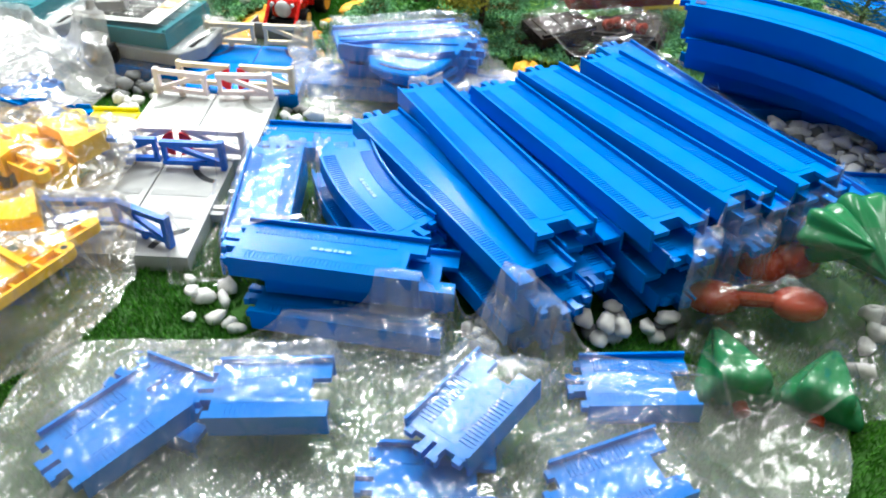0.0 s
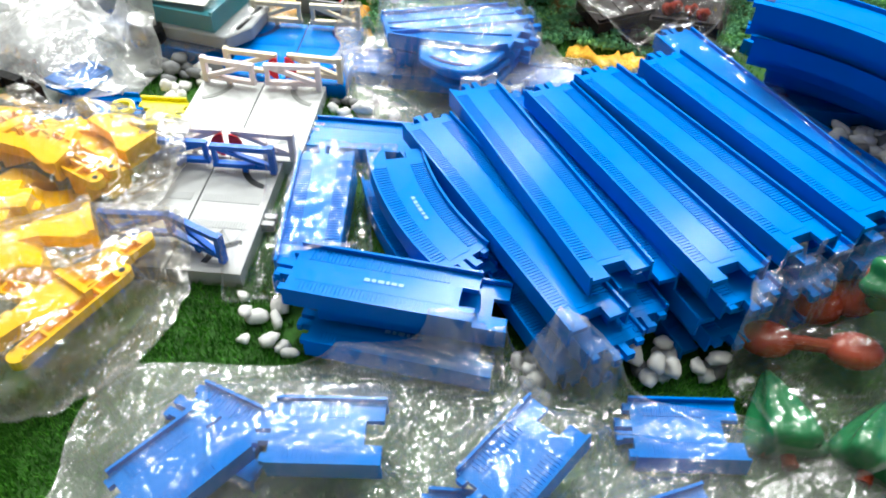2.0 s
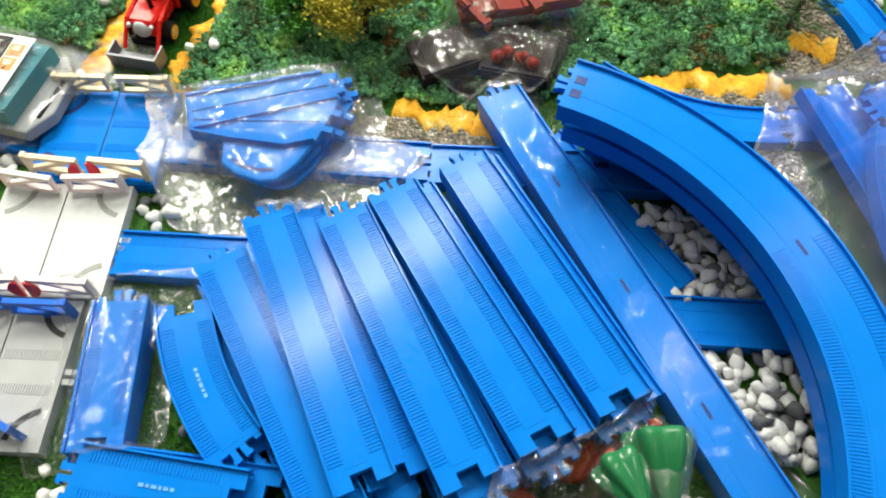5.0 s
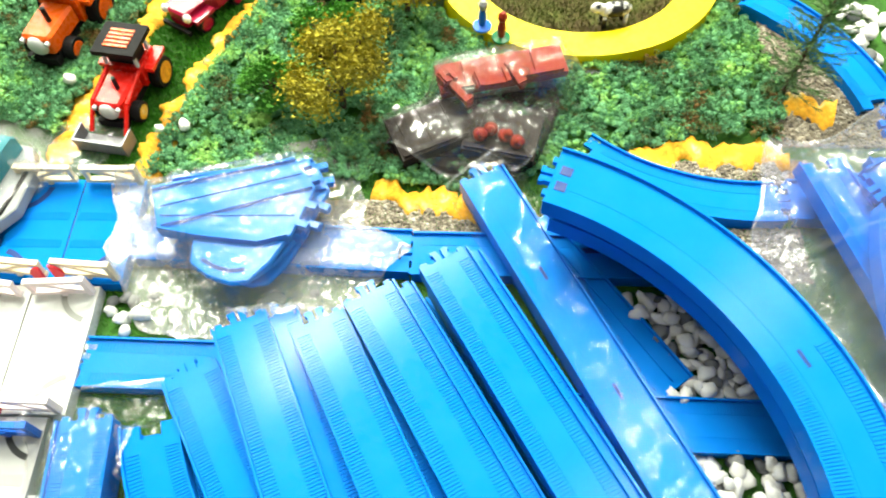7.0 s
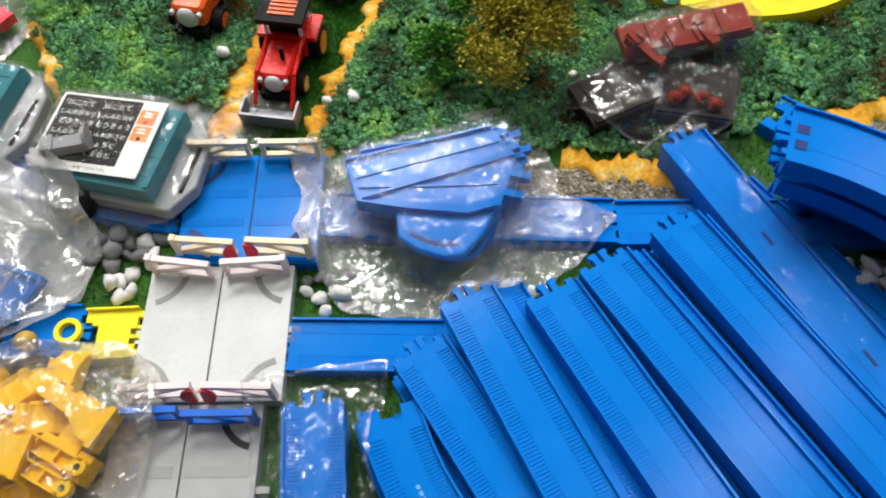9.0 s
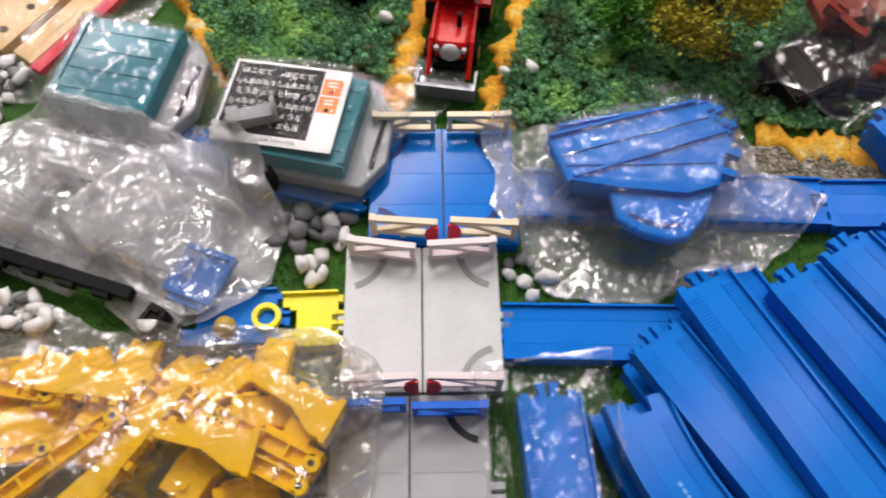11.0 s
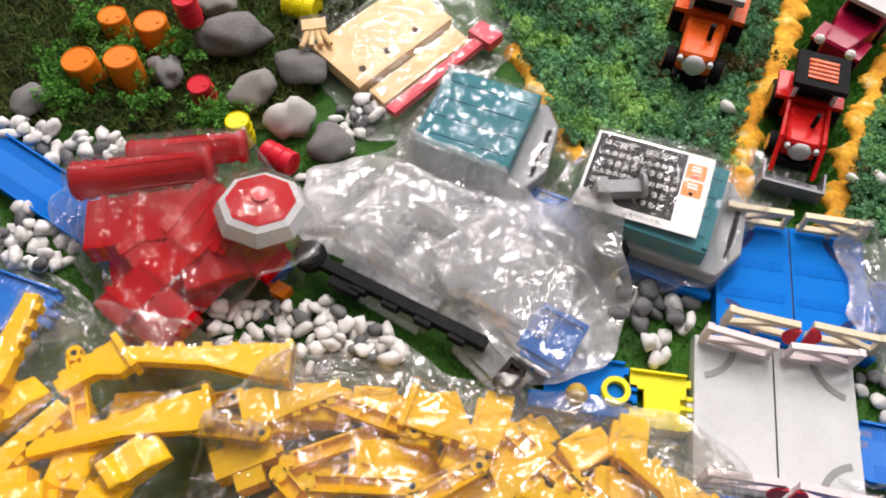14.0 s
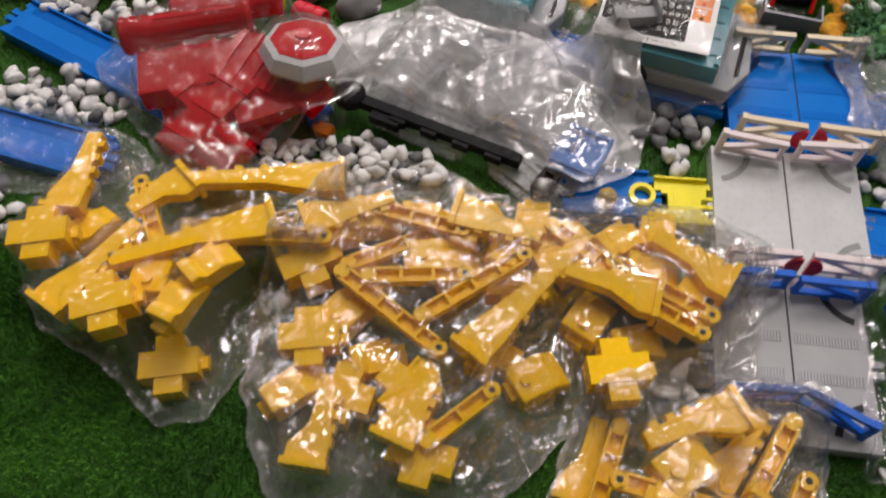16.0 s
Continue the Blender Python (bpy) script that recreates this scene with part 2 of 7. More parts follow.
INK = plastic("ink_black", (0.012, 0.011, 0.012), 0.6, shine=0.05)
INK_ORANGE = plastic("ink_orange", (0.78, 0.25, 0.06), 0.55)
ROADYELLOW = plastic("road_yellow", (0.85, 0.62, 0.01), 0.5, 0.08, 0.1)
BARK = speckled("bark", [(0.2, (0.05, 0.03, 0.02)), (0.8, (0.14, 0.09, 0.06))], island=False, scale=60)
TURF = speckled("turf", [(0.2, (0.035, 0.14, 0.012)), (0.55, (0.095, 0.34, 0.03)), (0.9, (0.2, 0.52, 0.06))], scale=14)
TURF_BASE = speckled("turf_base", [(0.3, (0.02, 0.075, 0.008)), (0.7, (0.045, 0.16, 0.016))], island=False, scale=30)
TURF_BRIGHT = speckled("turf_bright", [(0.2, (0.03, 0.16, 0.01)), (0.8, (0.08, 0.36, 0.025))], scale=14)
FOLIAGE = speckled("foliage", [(0.08, (0.18, 0.10, 0.03)), (0.2, (0.06, 0.12, 0.03)), (0.36, (0.10, 0.29, 0.14)), (0.55, (0.18, 0.44, 0.21)), (0.72, (0.23, 0.51, 0.13)), (0.92, (0.42, 0.70, 0.2))], scale=30, piece=0.3, patch=2.1)
MOSS = speckled("moss", [(0.2, (0.018, 0.022, 0.006)), (0.6, (0.05, 0.07, 0.015)), (0.9, (0.08, 0.16, 0.03))], scale=14)
BUSHGREEN = speckled("bush_green", [(0.2, (0.05, 0.2, 0.02)), (0.8, (0.16, 0.46, 0.07))], scale=40)
GOLD = speckled("leaf_gold", [(0.2, (0.16, 0.15, 0.015)), (0.5, (0.48, 0.41, 0.03)), (0.9, (0.74, 0.66, 0.11))], scale=40)
PINE = speckled("pine", [(0.2, (0.05, 0.10, 0.04)), (0.8, (0.20, 0.36, 0.13))], scale=40)
OCHRE = speckled("ochre_foam", [(0.3, (0.66, 0.27, 0.02)), (0.52, (0.84, 0.42, 0.03)), (0.62, (0.86, 0.52, 0.08)), (0.75, (0.85, 0.74, 0.45))], island=False, scale=55, bump_scale=300)
GRAVEL = speckled("gravel", [(0.15, (0.06, 0.05, 0.045)), (0.45, (0.24, 0.20, 0.15)), (0.7, (0.42, 0.37, 0.29)), (0.95, (0.7, 0.67, 0.6))], scale=80)
GRAVEL_BASE = speckled("gravel_base", [(0.3, (0.12, 0.10, 0.08)), (0.7, (0.3, 0.26, 0.2))], island=False, scale=90)
PEBBLE_WHITE = speckled("pebble_white", [(0.1, (0.70, 0.69, 0.66)), (0.6, (0.86, 0.85, 0.83))], 0.45, 50, False, 0.12, 160, per_object=True)
PEBBLE_GREY = speckled("pebble_grey", [(0.1, (0.09, 0.095, 0.10)), (0.5, (0.18, 0.185, 0.195)), (0.9, (0.3, 0.3, 0.3))], 0.55, 50, False, 0.2, 160, per_object=True)
BOULDER_GREY = speckled("boulder_grey", [(0.2, (0.13, 0.127, 0.125)), (0.8, (0.30, 0.29, 0.285))], 0.7, 25, False, 0.35, 120, per_object=True)
BOULDER_PALE = speckled("boulder_pale", [(0.3, (0.30, 0.28, 0.26)), (0.5, (0.56, 0.54, 0.51)), (0.8, (0.74, 0.72, 0.69))], 0.65, 60, False, 0.35, 120, per_object=True)
PASTURE = speckled("pasture", [(0.2, (0.07, 0.05, 0.015)), (0.5, (0.10, 0.11, 0.02)), (0.85, (0.09, 0.17, 0.03))], scale=30)
WALLPAINT = plastic("wall_paint", (0.42, 0.41, 0.40), 0.7, 0.03)
CEILPAINT = plastic("ceiling_paint", (0.72, 0.72, 0.71), 0.8, 0.03)
FLOORING = plastic("floor_vinyl", (0.25, 0.24, 0.22), 0.4, 0.08)
CLEAR = film("film_clear", 0.02, (0.985, 0.985, 0.985), 0.06, 0.62, 0.02, 0.06)
CLEAR_MILKY = film("film_milky", 0.05, (0.985, 0.985, 0.985), 0.07, 1.1, 0.05, 0.09)
CLEAR_BLUISH = film("film_bluish", 0.08, (0.82, 0.83, 0.97), 0.10, 0.78, 0.06, 0.05)
CLEAR_WARM = film("film_warm", 0.02, (0.99, 0.98, 0.97), 0.06, 0.78, 0.025, 0.085)
CLEAR_CRISP = film("film_crisp", 0.025, (0.99, 0.985, 0.975), 0.065, 1.35, 0.06, 0.18)
CLEAR_TIGHT = film("film_tight", 0.008, (0.985, 0.985, 0.985), 0.06, 0.3, 0.01, 0.012)
CLEAR_THIN = film("film_thin", 0.025, (0.985, 0.985, 0.985), 0.06, 0.62, 0.03, 0.06)
CLEAR_FLAT = film("film_flat", 0.03, (0.985, 0.985, 0.985), 0.06, 0.6, 0.03, 0.032)
CLEAR_WHITE = film("film_white", 0.03, (0.985, 0.985, 0.985), 0.07, 1.1, 0.07, 0.08)
CLEAR_FROST = film("film_frost", 0.22, (0.99, 0.99, 0.985), 0.065, 1.5, 0.22, 0.22)
CLEAR_PUFFED = film("film_puffed", 0.03, (0.92, 0.91, 0.92), 0.06, 0.78, 0.02, 0.06)
UNDER_FROST = film("film_under_frost", 0.6, (0.98, 0.98, 0.97), 0.2, 1.0, 0.05, 0.08)
CLEAR_CREAM = film("film_cream", 0.07, (0.98, 0.96, 0.92), 0.09, 0.9, 0.03, 0.08)
UNDER = film("film_under", 0.05, (0.985, 0.985, 0.985), 0.10, 0.8, 0.02, 0.04)
UNDER_MILKY = film("film_under_milky", 0.16, (0.985, 0.985, 0.985), 0.09, 1.2, 0.06, 0.09)
# its warm tint stands in for light bounced off the yellow parts
UNDER_CRISP = film("film_under_crisp", 0.16, (0.96, 0.94, 0.90), 0.09, 1.3, 0.08, 0.12)
UNDER_WHITE = film("film_under_white", 0.22, (0.98, 0.98, 0.98), 0.08, 1.2, 0.06, 0.1)
HEM = film("film_hem", 0.08, (0.97, 0.97, 0.97), 0.15, 0.5)

# ---- building blocks ----
HF_X0, HF_Y0, HF_D = -0.95, 0.05, 0.002
HEIGHTS = np.zeros((560, 900))


def cells(x, y):
    ix = np.clip(((x - HF_X0) / HF_D).astype(int), 0, HEIGHTS.shape[1] - 1)
    iy = np.clip(((y - HF_Y0) / HF_D).astype(int), 0, HEIGHTS.shape[0] - 1)
    return iy, ix


def samples(ob):
    """Points spread over the faces of ob and its parts, in the world (ob is top-level)."""
    got = []
    for o in (ob, *ob.children_recursive):
        if o.type != "MESH":
            continue
        m = o.matrix_basis.copy()
        up = o.parent
        while up:
            m = up.matrix_basis @ m
            up = up.parent
        me = o.data
        co = np.empty(len(me.vertices) * 3)
        me.vertices.foreach_get("co", co)
        co = co.reshape(-1, 3) @ np.array(m.to_3x3()).T + np.array(m.translation)
        me.calc_loop_triangles()
        if not len(me.loop_triangles):
            continue
        tri = np.empty(len(me.loop_triangles) * 3, dtype=np.int32)
        me.loop_triangles.foreach_get("vertices", tri)
        t = co[tri.reshape(-1, 3)]
        size = np.max(np.linalg.norm(t - np.roll(t, 1, axis=1), axis=2), axis=1)
        steps = np.clip((size / 0.0022).astype(int) + 1, 1, 70)
        for n in np.unique(steps):
            w = np.array([(i / n, j / n) for i in range(n + 1) for j in range(n + 1 - i)])
            q = t[steps == n]
            p = q[:, None, 0] * (1 - w.sum(1))[None, :, None] + q[:, None, 1] * w[None, :, :1] + q[:, None, 2] * w[None, :, 1:]
            got.append(p.reshape(-1, 3))
    return np.concatenate(got) if got else np.zeros((0, 3))


def stamp(ob):
    p = samples(ob)
    np.maximum.at(HEIGHTS, cells(p[:, 0], p[:, 1]), p[:, 2])
    return ob


def rest(ob, x, y, rz=0, rx=0, ry=0, sink=0.0, cap=9.0):
    """Lays ob down at x, y upon whatever lies there, and counts it as support for the next."""
    ob.matrix_basis = pose(x, y, 0, rx, ry, rz)
    p = samples(ob)
    lift = np.max(HEIGHTS[cells(p[:, 0], p[:, 1])] - p[:, 2]) - sink
    lift = min(lift, cap)
    ob.matrix_basis = pose(x, y, lift, rx, ry, rz)
    p[:, 2] += lift
    np.maximum.at(HEIGHTS, cells(p[:, 0], p[:, 1]), p[:, 2])
    return ob


def part(name, bm, material, parent=None, label="", smooth=False):
    me = bpy.data.meshes.new(name)
    bmesh.ops.recalc_face_normals(bm, faces=bm.faces)
    bm.to_mesh(me)
    bm.free()
    me.materials.append(material)
    if smooth:
        me.polygons.foreach_set("use_smooth", [True] * len(me.polygons))
    ob = new(name, me)
    ob.parent = parent
    return tagged(ob, label)


def mesh_of(name, verts, faces, material, parent=None, smooth=False):
    me = bpy.data.meshes.new(name)
    me.from_pydata(verts, [], faces)
    me.materials.append(material)
    if smooth:
        me.polygons.foreach_set("use_smooth", [True] * len(me.polygons))
    ob = new(name, me)
    ob.parent = parent
    return ob


def thing(name, label, category, group="", kind=""):
    return tagged(new(name), label, category, group, kind)


def box(bm, x0, x1, y0, y1, z0, z1, n=1, soft=0.0, m=None):
    """A box, cut into n lengths along y, with its edges eased by soft."""
    rows = []
    for i in range(n + 1):
        y = y0 + (y1 - y0) * i / n
        rows.append([bm.verts.new(p) for p in ((x0, y, z0), (x1, y, z0), (x1, y, z1), (x0, y, z1))])
    faces = [bm.faces.new(rows[0][::-1]), bm.faces.new(rows[-1])]
    for a, b in zip(rows, rows[1:]):
        faces += [bm.faces.new((a[k], a[(k + 1) % 4], b[(k + 1) % 4], b[k])) for k in range(4)]
    verts = [v for r in rows for v in r]
    if soft:
        edges = {e for f in faces for e in f.edges if abs(e.calc_face_angle(0)) > 0.6 or not e.is_manifold}
        got = bmesh.ops.bevel(bm, geom=list(edges), offset=soft, segments=1, affect="EDGES")
        verts = list({v for f in got["faces"] for v in f.verts} | {v for v in verts if v.is_valid})
    if m is not None:
        bmesh.ops.transform(bm, matrix=m, verts=verts)
    return verts


def block(x0, x1, y0, y1, z0, z1, soft=0.0, m=None):
    bm = bmesh.new()
    box(bm, x0, x1, y0, y1, z0, z1, 1, soft, m)
    return bm


def tube(bm, r0, r1, z0, z1, n=16, m=None, cap=True):
    lo = [bm.verts.new((r0 * math.cos(2 * math.pi * i / n), r0 * math.sin(2 * math.pi * i / n), z0)) for i in range(n)]
    hi = [bm.verts.new((r1 * math.cos(2 * math.pi * i / n), r1 * math.sin(2 * math.pi * i / n), z1)) for i in range(n)]
    for i in range(n):
        bm.faces.new((lo[i], lo[(i + 1) % n], hi[(i + 1) % n], hi[i]))
    if cap:
        bm.faces.new(lo[::-1]), bm.faces.new(hi)
    if m is not None:
        bmesh.ops.transform(bm, matrix=m, verts=lo + hi)
    return lo + hi


def lathe(bm, profile, n=20, m=None):
    """Turned shape: profile of (radius, height) from the bottom up."""
    rings = [[bm.verts.new((r * math.cos(2 * math.pi * i / n), r * math.sin(2 * math.pi * i / n), z)) for i in range(n)] for r, z in profile]
    for a, b in zip(rings, rings[1:]):
        for i in range(n):
            bm.faces.new((a[i], a[(i + 1) % n], b[(i + 1) % n], b[i]))
    bm.faces.new(rings[0][::-1]), bm.faces.new(rings[-1])
    if m is not None:
        bmesh.ops.transform(bm, matrix=m, verts=[v for r in rings for v in r])


def ring(bm, r0, r1, z0, z1, n=28, m=None):
    """A flat ring with a real hole."""
    loops = [[bm.verts.new((r * math.cos(2 * math.pi * i / n), r * math.sin(2 * math.pi * i / n), z)) for i in range(n)] for r, z in ((r0, z0), (r1, z0), (r1, z1), (r0, z1))]
    for a, b in zip(loops, loops[1:] + loops[:1]):
        for i in range(n):
            bm.faces.new((a[i], a[(i + 1) % n], b[(i + 1) % n], b[i]))
    if m is not None:
        bmesh.ops.transform(bm, matrix=m, verts=[v for r in loops for v in r])


def prism(bm, outline, z0, z1, m=None, soft=0.0):
    lo = [bm.verts.new((x, y, z0)) for x, y in outline]
    hi = [bm.verts.new((x, y, z1)) for x, y in outline]
    faces = [bm.faces.new(lo[::-1]), bm.faces.new(hi)]
    k = len(outline)
    faces += [bm.faces.new((lo[i], lo[(i + 1) % k], hi[(i + 1) % k], hi[i])) for i in range(k)]
    verts = lo + hi
    if soft:
        edges = {e for f in faces for e in f.edges}
        got = bmesh.ops.bevel(bm, geom=list(edges), offset=soft, segments=1, affect="EDGES")
        verts = list({v for f in got["faces"] for v in f.verts} | {v for v in verts if v.is_valid})
    if m is not None:
        bmesh.ops.transform(bm, matrix=m, verts=verts)


def rod(bm, a, b, r, n=6, r2=None):
    a, b = Vector(a), Vector(b)
    m = Matrix.Translation(a) @ (b - a).to_track_quat("Z", "Y").to_matrix().to_4x4()
    tube(bm, r, r if r2 is None else r2, 0, (b - a).length, n, m)


# ---- room ----
def slab(name, x0, x1, y0, y1, z0, z1, material, label):
    return tagged(part(name, block(x0, x1, y0, y1, z0, z1), material), label, name.split("_")[0], kind="structure")


slab("floor", -4.6, 4.6, -3.2, 6.2, -0.85, -0.75, FLOORING, "plain grey vinyl floor of the room")
slab("ceiling", -4.6, 4.6, -3.2, 6.2, 2.5, 2.6, CEILPAINT, "plain white ceiling with tube lights")
slab("wall_north", -4.6, 4.6, 6.2, 6.3, -0.75, 2.5, WALLPAINT, "plain off-white painted wall")
slab("wall_south", -4.6, 4.6, -3.3, -3.2, -0.75, 2.5, WALLPAINT, "plain off-white painted wall")
slab("wall_west", -4.7, -4.6, -3.2, 6.2, -0.75, 2.5, WALLPAINT, "plain off-white painted wall")
slab("wall_east", 4.6, 4.7, -3.2, 6.2, -0.75, 2.5, WALLPAINT, "plain off-white painted wall")
table = tagged(part("ground", block(-1.2, 1.0, -0.2, 1.4, -0.04, 0.0), TURF_BASE), "layout board under green artificial turf", "ground", kind="structure")
for lx in (-1.1, 0.9):
    for ly in (-0.1, 1.3):
        part("leg", block(lx - 0.03, lx + 0.03, ly - 0.03, ly + 0.03, -0.75, -0.04), TAN, table)

# ---- toy railway track ----
TW, TH, TB = 0.019, 0.013, 0.0098   # half width, wall height, bed height


def bend(bm, radius):
    """Bends a straight piece along y into an arc that turns to +x."""
    if radius:
        for v in bm.verts:
            a, r = v.co.y / radius, radius - v.co.x
            v.co.x, v.co.y = radius - r * math.cos(a), r * math.sin(a)


def track(name, label, length=0.212, radius=0.0, ribs=True, wall=TH, skirt=0.0, slots=(), material=None, slot_mat=None, group="loose track pieces", half=TW):
    """One piece along +y: bed with walls, two prongs at y=0, a socket at the far end."""
    material = material or BLUE
    t = thing(name, label, "toy track", group)
    n = max(1, int(abs(length) / 0.005)) if radius else 1
    z = wall - TH
    lowest = -skirt
    def piece(kind, *dims):
        bm = bmesh.new()
        box(bm, *dims)
        bend(bm, radius)
        part(kind, bm, material, t)

    piece("bed", -half + 0.0013, half - 0.0013, 0, length - 0.0095, z + TB - 0.003, z + TB, n)
    piece("socket_lug", -half + 0.0013, -0.0068, length - 0.0095, length - 0.0005, z + TB - 0.003, z + TB)
    piece("socket_lug", 0.0068, half - 0.0013, length - 0.0095, length - 0.0005, z + TB - 0.003, z + TB)
    piece("centre_strip", -0.0078, 0.0078, 0.004, length - 0.0135, z + TB, z + TB + 0.0002, n)
    for s in (0.002, length - 0.012):
        piece("end_web", -half + 0.0013, half - 0.0013, s, s + 0.0016, max(lowest, z + 0.001), z + TB - 0.003)
    for side in (-1, 1):
        bm = bmesh.new()
        x0, x1 = sorted((side * (half - 0.0015), side * half))
        box(bm, x0, x1, 0, length, wall - 0.0145 if wall > TH else lowest, wall, n, 0.00035)
        bend(bm, radius)
        part("side_wall", bm, material, t)
        if wall > TH:
            piece("skirt", *sorted((side * (half - 0.0135), side * (half - 0.0120))), 0, length, lowest, wall - 0.0145, n)
            piece("ledge", *sorted((side * (half - 0.0135), side * (half - 0.0003))), 0, length, wall - 0.0160, wall - 0.0146, n)
        if ribs:
            bm = bmesh.new()
            x0, x1 = sorted((side * 0.0082 * half / TW, side * 0.0172 * half / TW))
            k = int((length - 0.022) / 0.0023)
            for i in range(k // 2 if wall > TH else 0, k):
                y = 0.007 + i * 0.0023
                box(bm, x0, x1, y, y + 0.0012, z + TB, z + TB + 0.0005)
            bend(bm, radius)
            part("rib_strip", bm, material, t)["kind"] = "stuff"
        bm = bmesh.new()
        x0, x1 = sorted((side * 0.0013, side * 0.0056))
        box(bm, x0, x1, -0.0085, 0.0005, z + TB - 0.005, z + TB, 1, 0.0008)
        x0, x1 = sorted((side * 0.0040, side * 0.0068))
        box(bm, x0, x1, -0.0085, -0.0055, z + TB - 0.0048, z + TB - 0.0002, 1, 0.0006)
        bend(bm, radius)
        part("prong", bm, material, t)
        bm = bmesh.new()
        x0, x1 = sorted((side * 0.0118, side * 0.0165))
        box(bm, x0, x1, -0.0032, 0.0, z + TB - 0.004, z + TB - 0.0003, 1, 0.0005)
        bend(bm, radius)
        part("end_tab", bm, material, t)
    # dark squares on the bed, painted as the shade inside two sockets
    for side in (-1, 1) if wall > TH else ():
        bm = bmesh.new()
        box(bm, *sorted((side * 0.0030, side * 0.0105)), 0.004, 0.012, z + TB + 0.0003, z + TB + 0.0006)
        bend(bm, radius)
        part("pocket", bm, SLOT_SHADE_BLUE, t, "dark square patch for the shade in a socket")
    # the bed has no opening; a dark strip paints the slot's shade
    for s in slots:
        bm = bmesh.new()
        box(bm, -0.0012, 0.0012, s - 0.006, s + 0.006, z + TB + 0.0003, z + TB + 0.0005)
        bend(bm, radius)
        part("slot", bm, slot_mat or SLOT_SHADE_BLUE, t, "dark strip on the bed for the shade in a slot")
    return t


def aim(x0, y0, x1, y1):
    """The turn about z that lays +y along the way from one point to the other."""
    return math.degrees(math.atan2(-(x1 - x0), y1 - y0))


def put(ob, m):
    ob.matrix_basis = m
    return stamp(ob)


STRAIGHT = "straight bright blue plastic toy track with ribbed strips"
# track laid on the board
ground_piece = track("toy_track", "straight blue plastic toy track lying on the turf", 0.212, group="laid track")
put(ground_piece, pose(-0.117, 0.5255, 0, 0, 0, -91.5))


def lay(x, y, rz, z=0.0):
    return put(copy_thing(ground_piece, pose(x, y, z, 0, 0, rz)), pose(x, y, z, 0, 0, rz))


lay(-0.098, 0.628, -92.5)
lay(0.115, 0.617, -90.5)
lay(0.2, 0.489, -91.5)
lay(0.415, 0.484, -91.0)
lay(-0.207, 0.632, 75.5)
lay(-0.77, 0.652, -113.0)
arc_label = "curved blue plastic toy track lying on the turf"
arc = track("toy_track", arc_label, 0.168, 0.214, group="laid track")
put(arc, pose(0.405, 0.668, 0, 0, 0, 94))
arc2 = copy_thing(arc, pose(0.415, 0.670, 0, 0, 0, -88))
put(arc2, pose(0.415, 0.670, 0, 0, 0, -88))
put(copy_thing(arc, pose(0.44, 0.90, 0, 0, 0, -133)), pose(0.425, 0.905, 0, 0, 0, -125))


def turnout(name, label, group):
    """A switch piece: a straight and a branch that share one bed."""
    t = thing(name, label, "toy track", group)
    outline = [(-0.019, 0), (0.019, 0), (0.021, 0.06), (0.034, 0.105), (0.062, 0.150), (0.030, 0.172), (0.019, 0.165), (-0.019, 0.165)]
    bm = bmesh.new()
    prism(bm, outline, 0.004, TB, None, 0.0008)
    part("bed", bm, BLUE, t)
    for pts in ([(-0.0185, 0), (-0.0185, 0.165)], [(0.0185, 0), (0.0205, 0.06), (0.0335, 0.105), (0.0615, 0.150)]):
        bm = bmesh.new()
        for a, b in zip(pts, pts[1:]):
            box(bm, -0.0008, 0.0008, 0, math.dist(a, b), 0, TH, 1, 0, pose(*a, 0, 0, 0, aim(*a, *b)))
        part("side_wall", bm, BLUE, t)
    for a, b in (((-0.006, 0.01), (-0.006, 0.16)), ((0.006, 0.01), (0.012, 0.08)), ((0.012, 0.08), (0.038, 0.15))):
        bm = block(-0.001, 0.001, 0, math.dist(a, b), TB, TB + 0.0016, 0.0, pose(*a, 0, 0, 0, aim(*a, *b)))
        part("guide_rail", bm, BLUE, t)
    bm = bmesh.new()
    tube(bm, 0.009, 0.009, 0.002, TB - 0.001, 20, Matrix.Translation((-0.026, 0.05, 0)))
    box(bm, -0.03, -0.018, 0.03, 0.07, 0.002, TB - 0.002)
    part("lever_arm", bm, BLUE, t)
    # lever slot: a dark patch on the solid arm paints its shade
    bm = bmesh.new()
    prism(bm, [(-0.033, 0.046), (-0.02, 0.04), (-0.018, 0.044), (-0.03, 0.052)], TB - 0.001, TB + 0.0004)
    part("slot", bm, SLOT_SHADE_BLUE, t, "dark curved patch for the shade in a lever slot")
    for side in (-1, 1):
        x0, x1 = sorted((side * 0.0013, side * 0.0056))
        part("prong", block(x0, x1, -0.0085, 0.001, 0.004, TB, 0.0007), BLUE, t)
    return t


sw = turnout("turnout_track", "blue plastic turnout track with lever slot on the turf", "laid track")
put(sw, pose(0.205, 0.645, 0, 0, 0, -145))


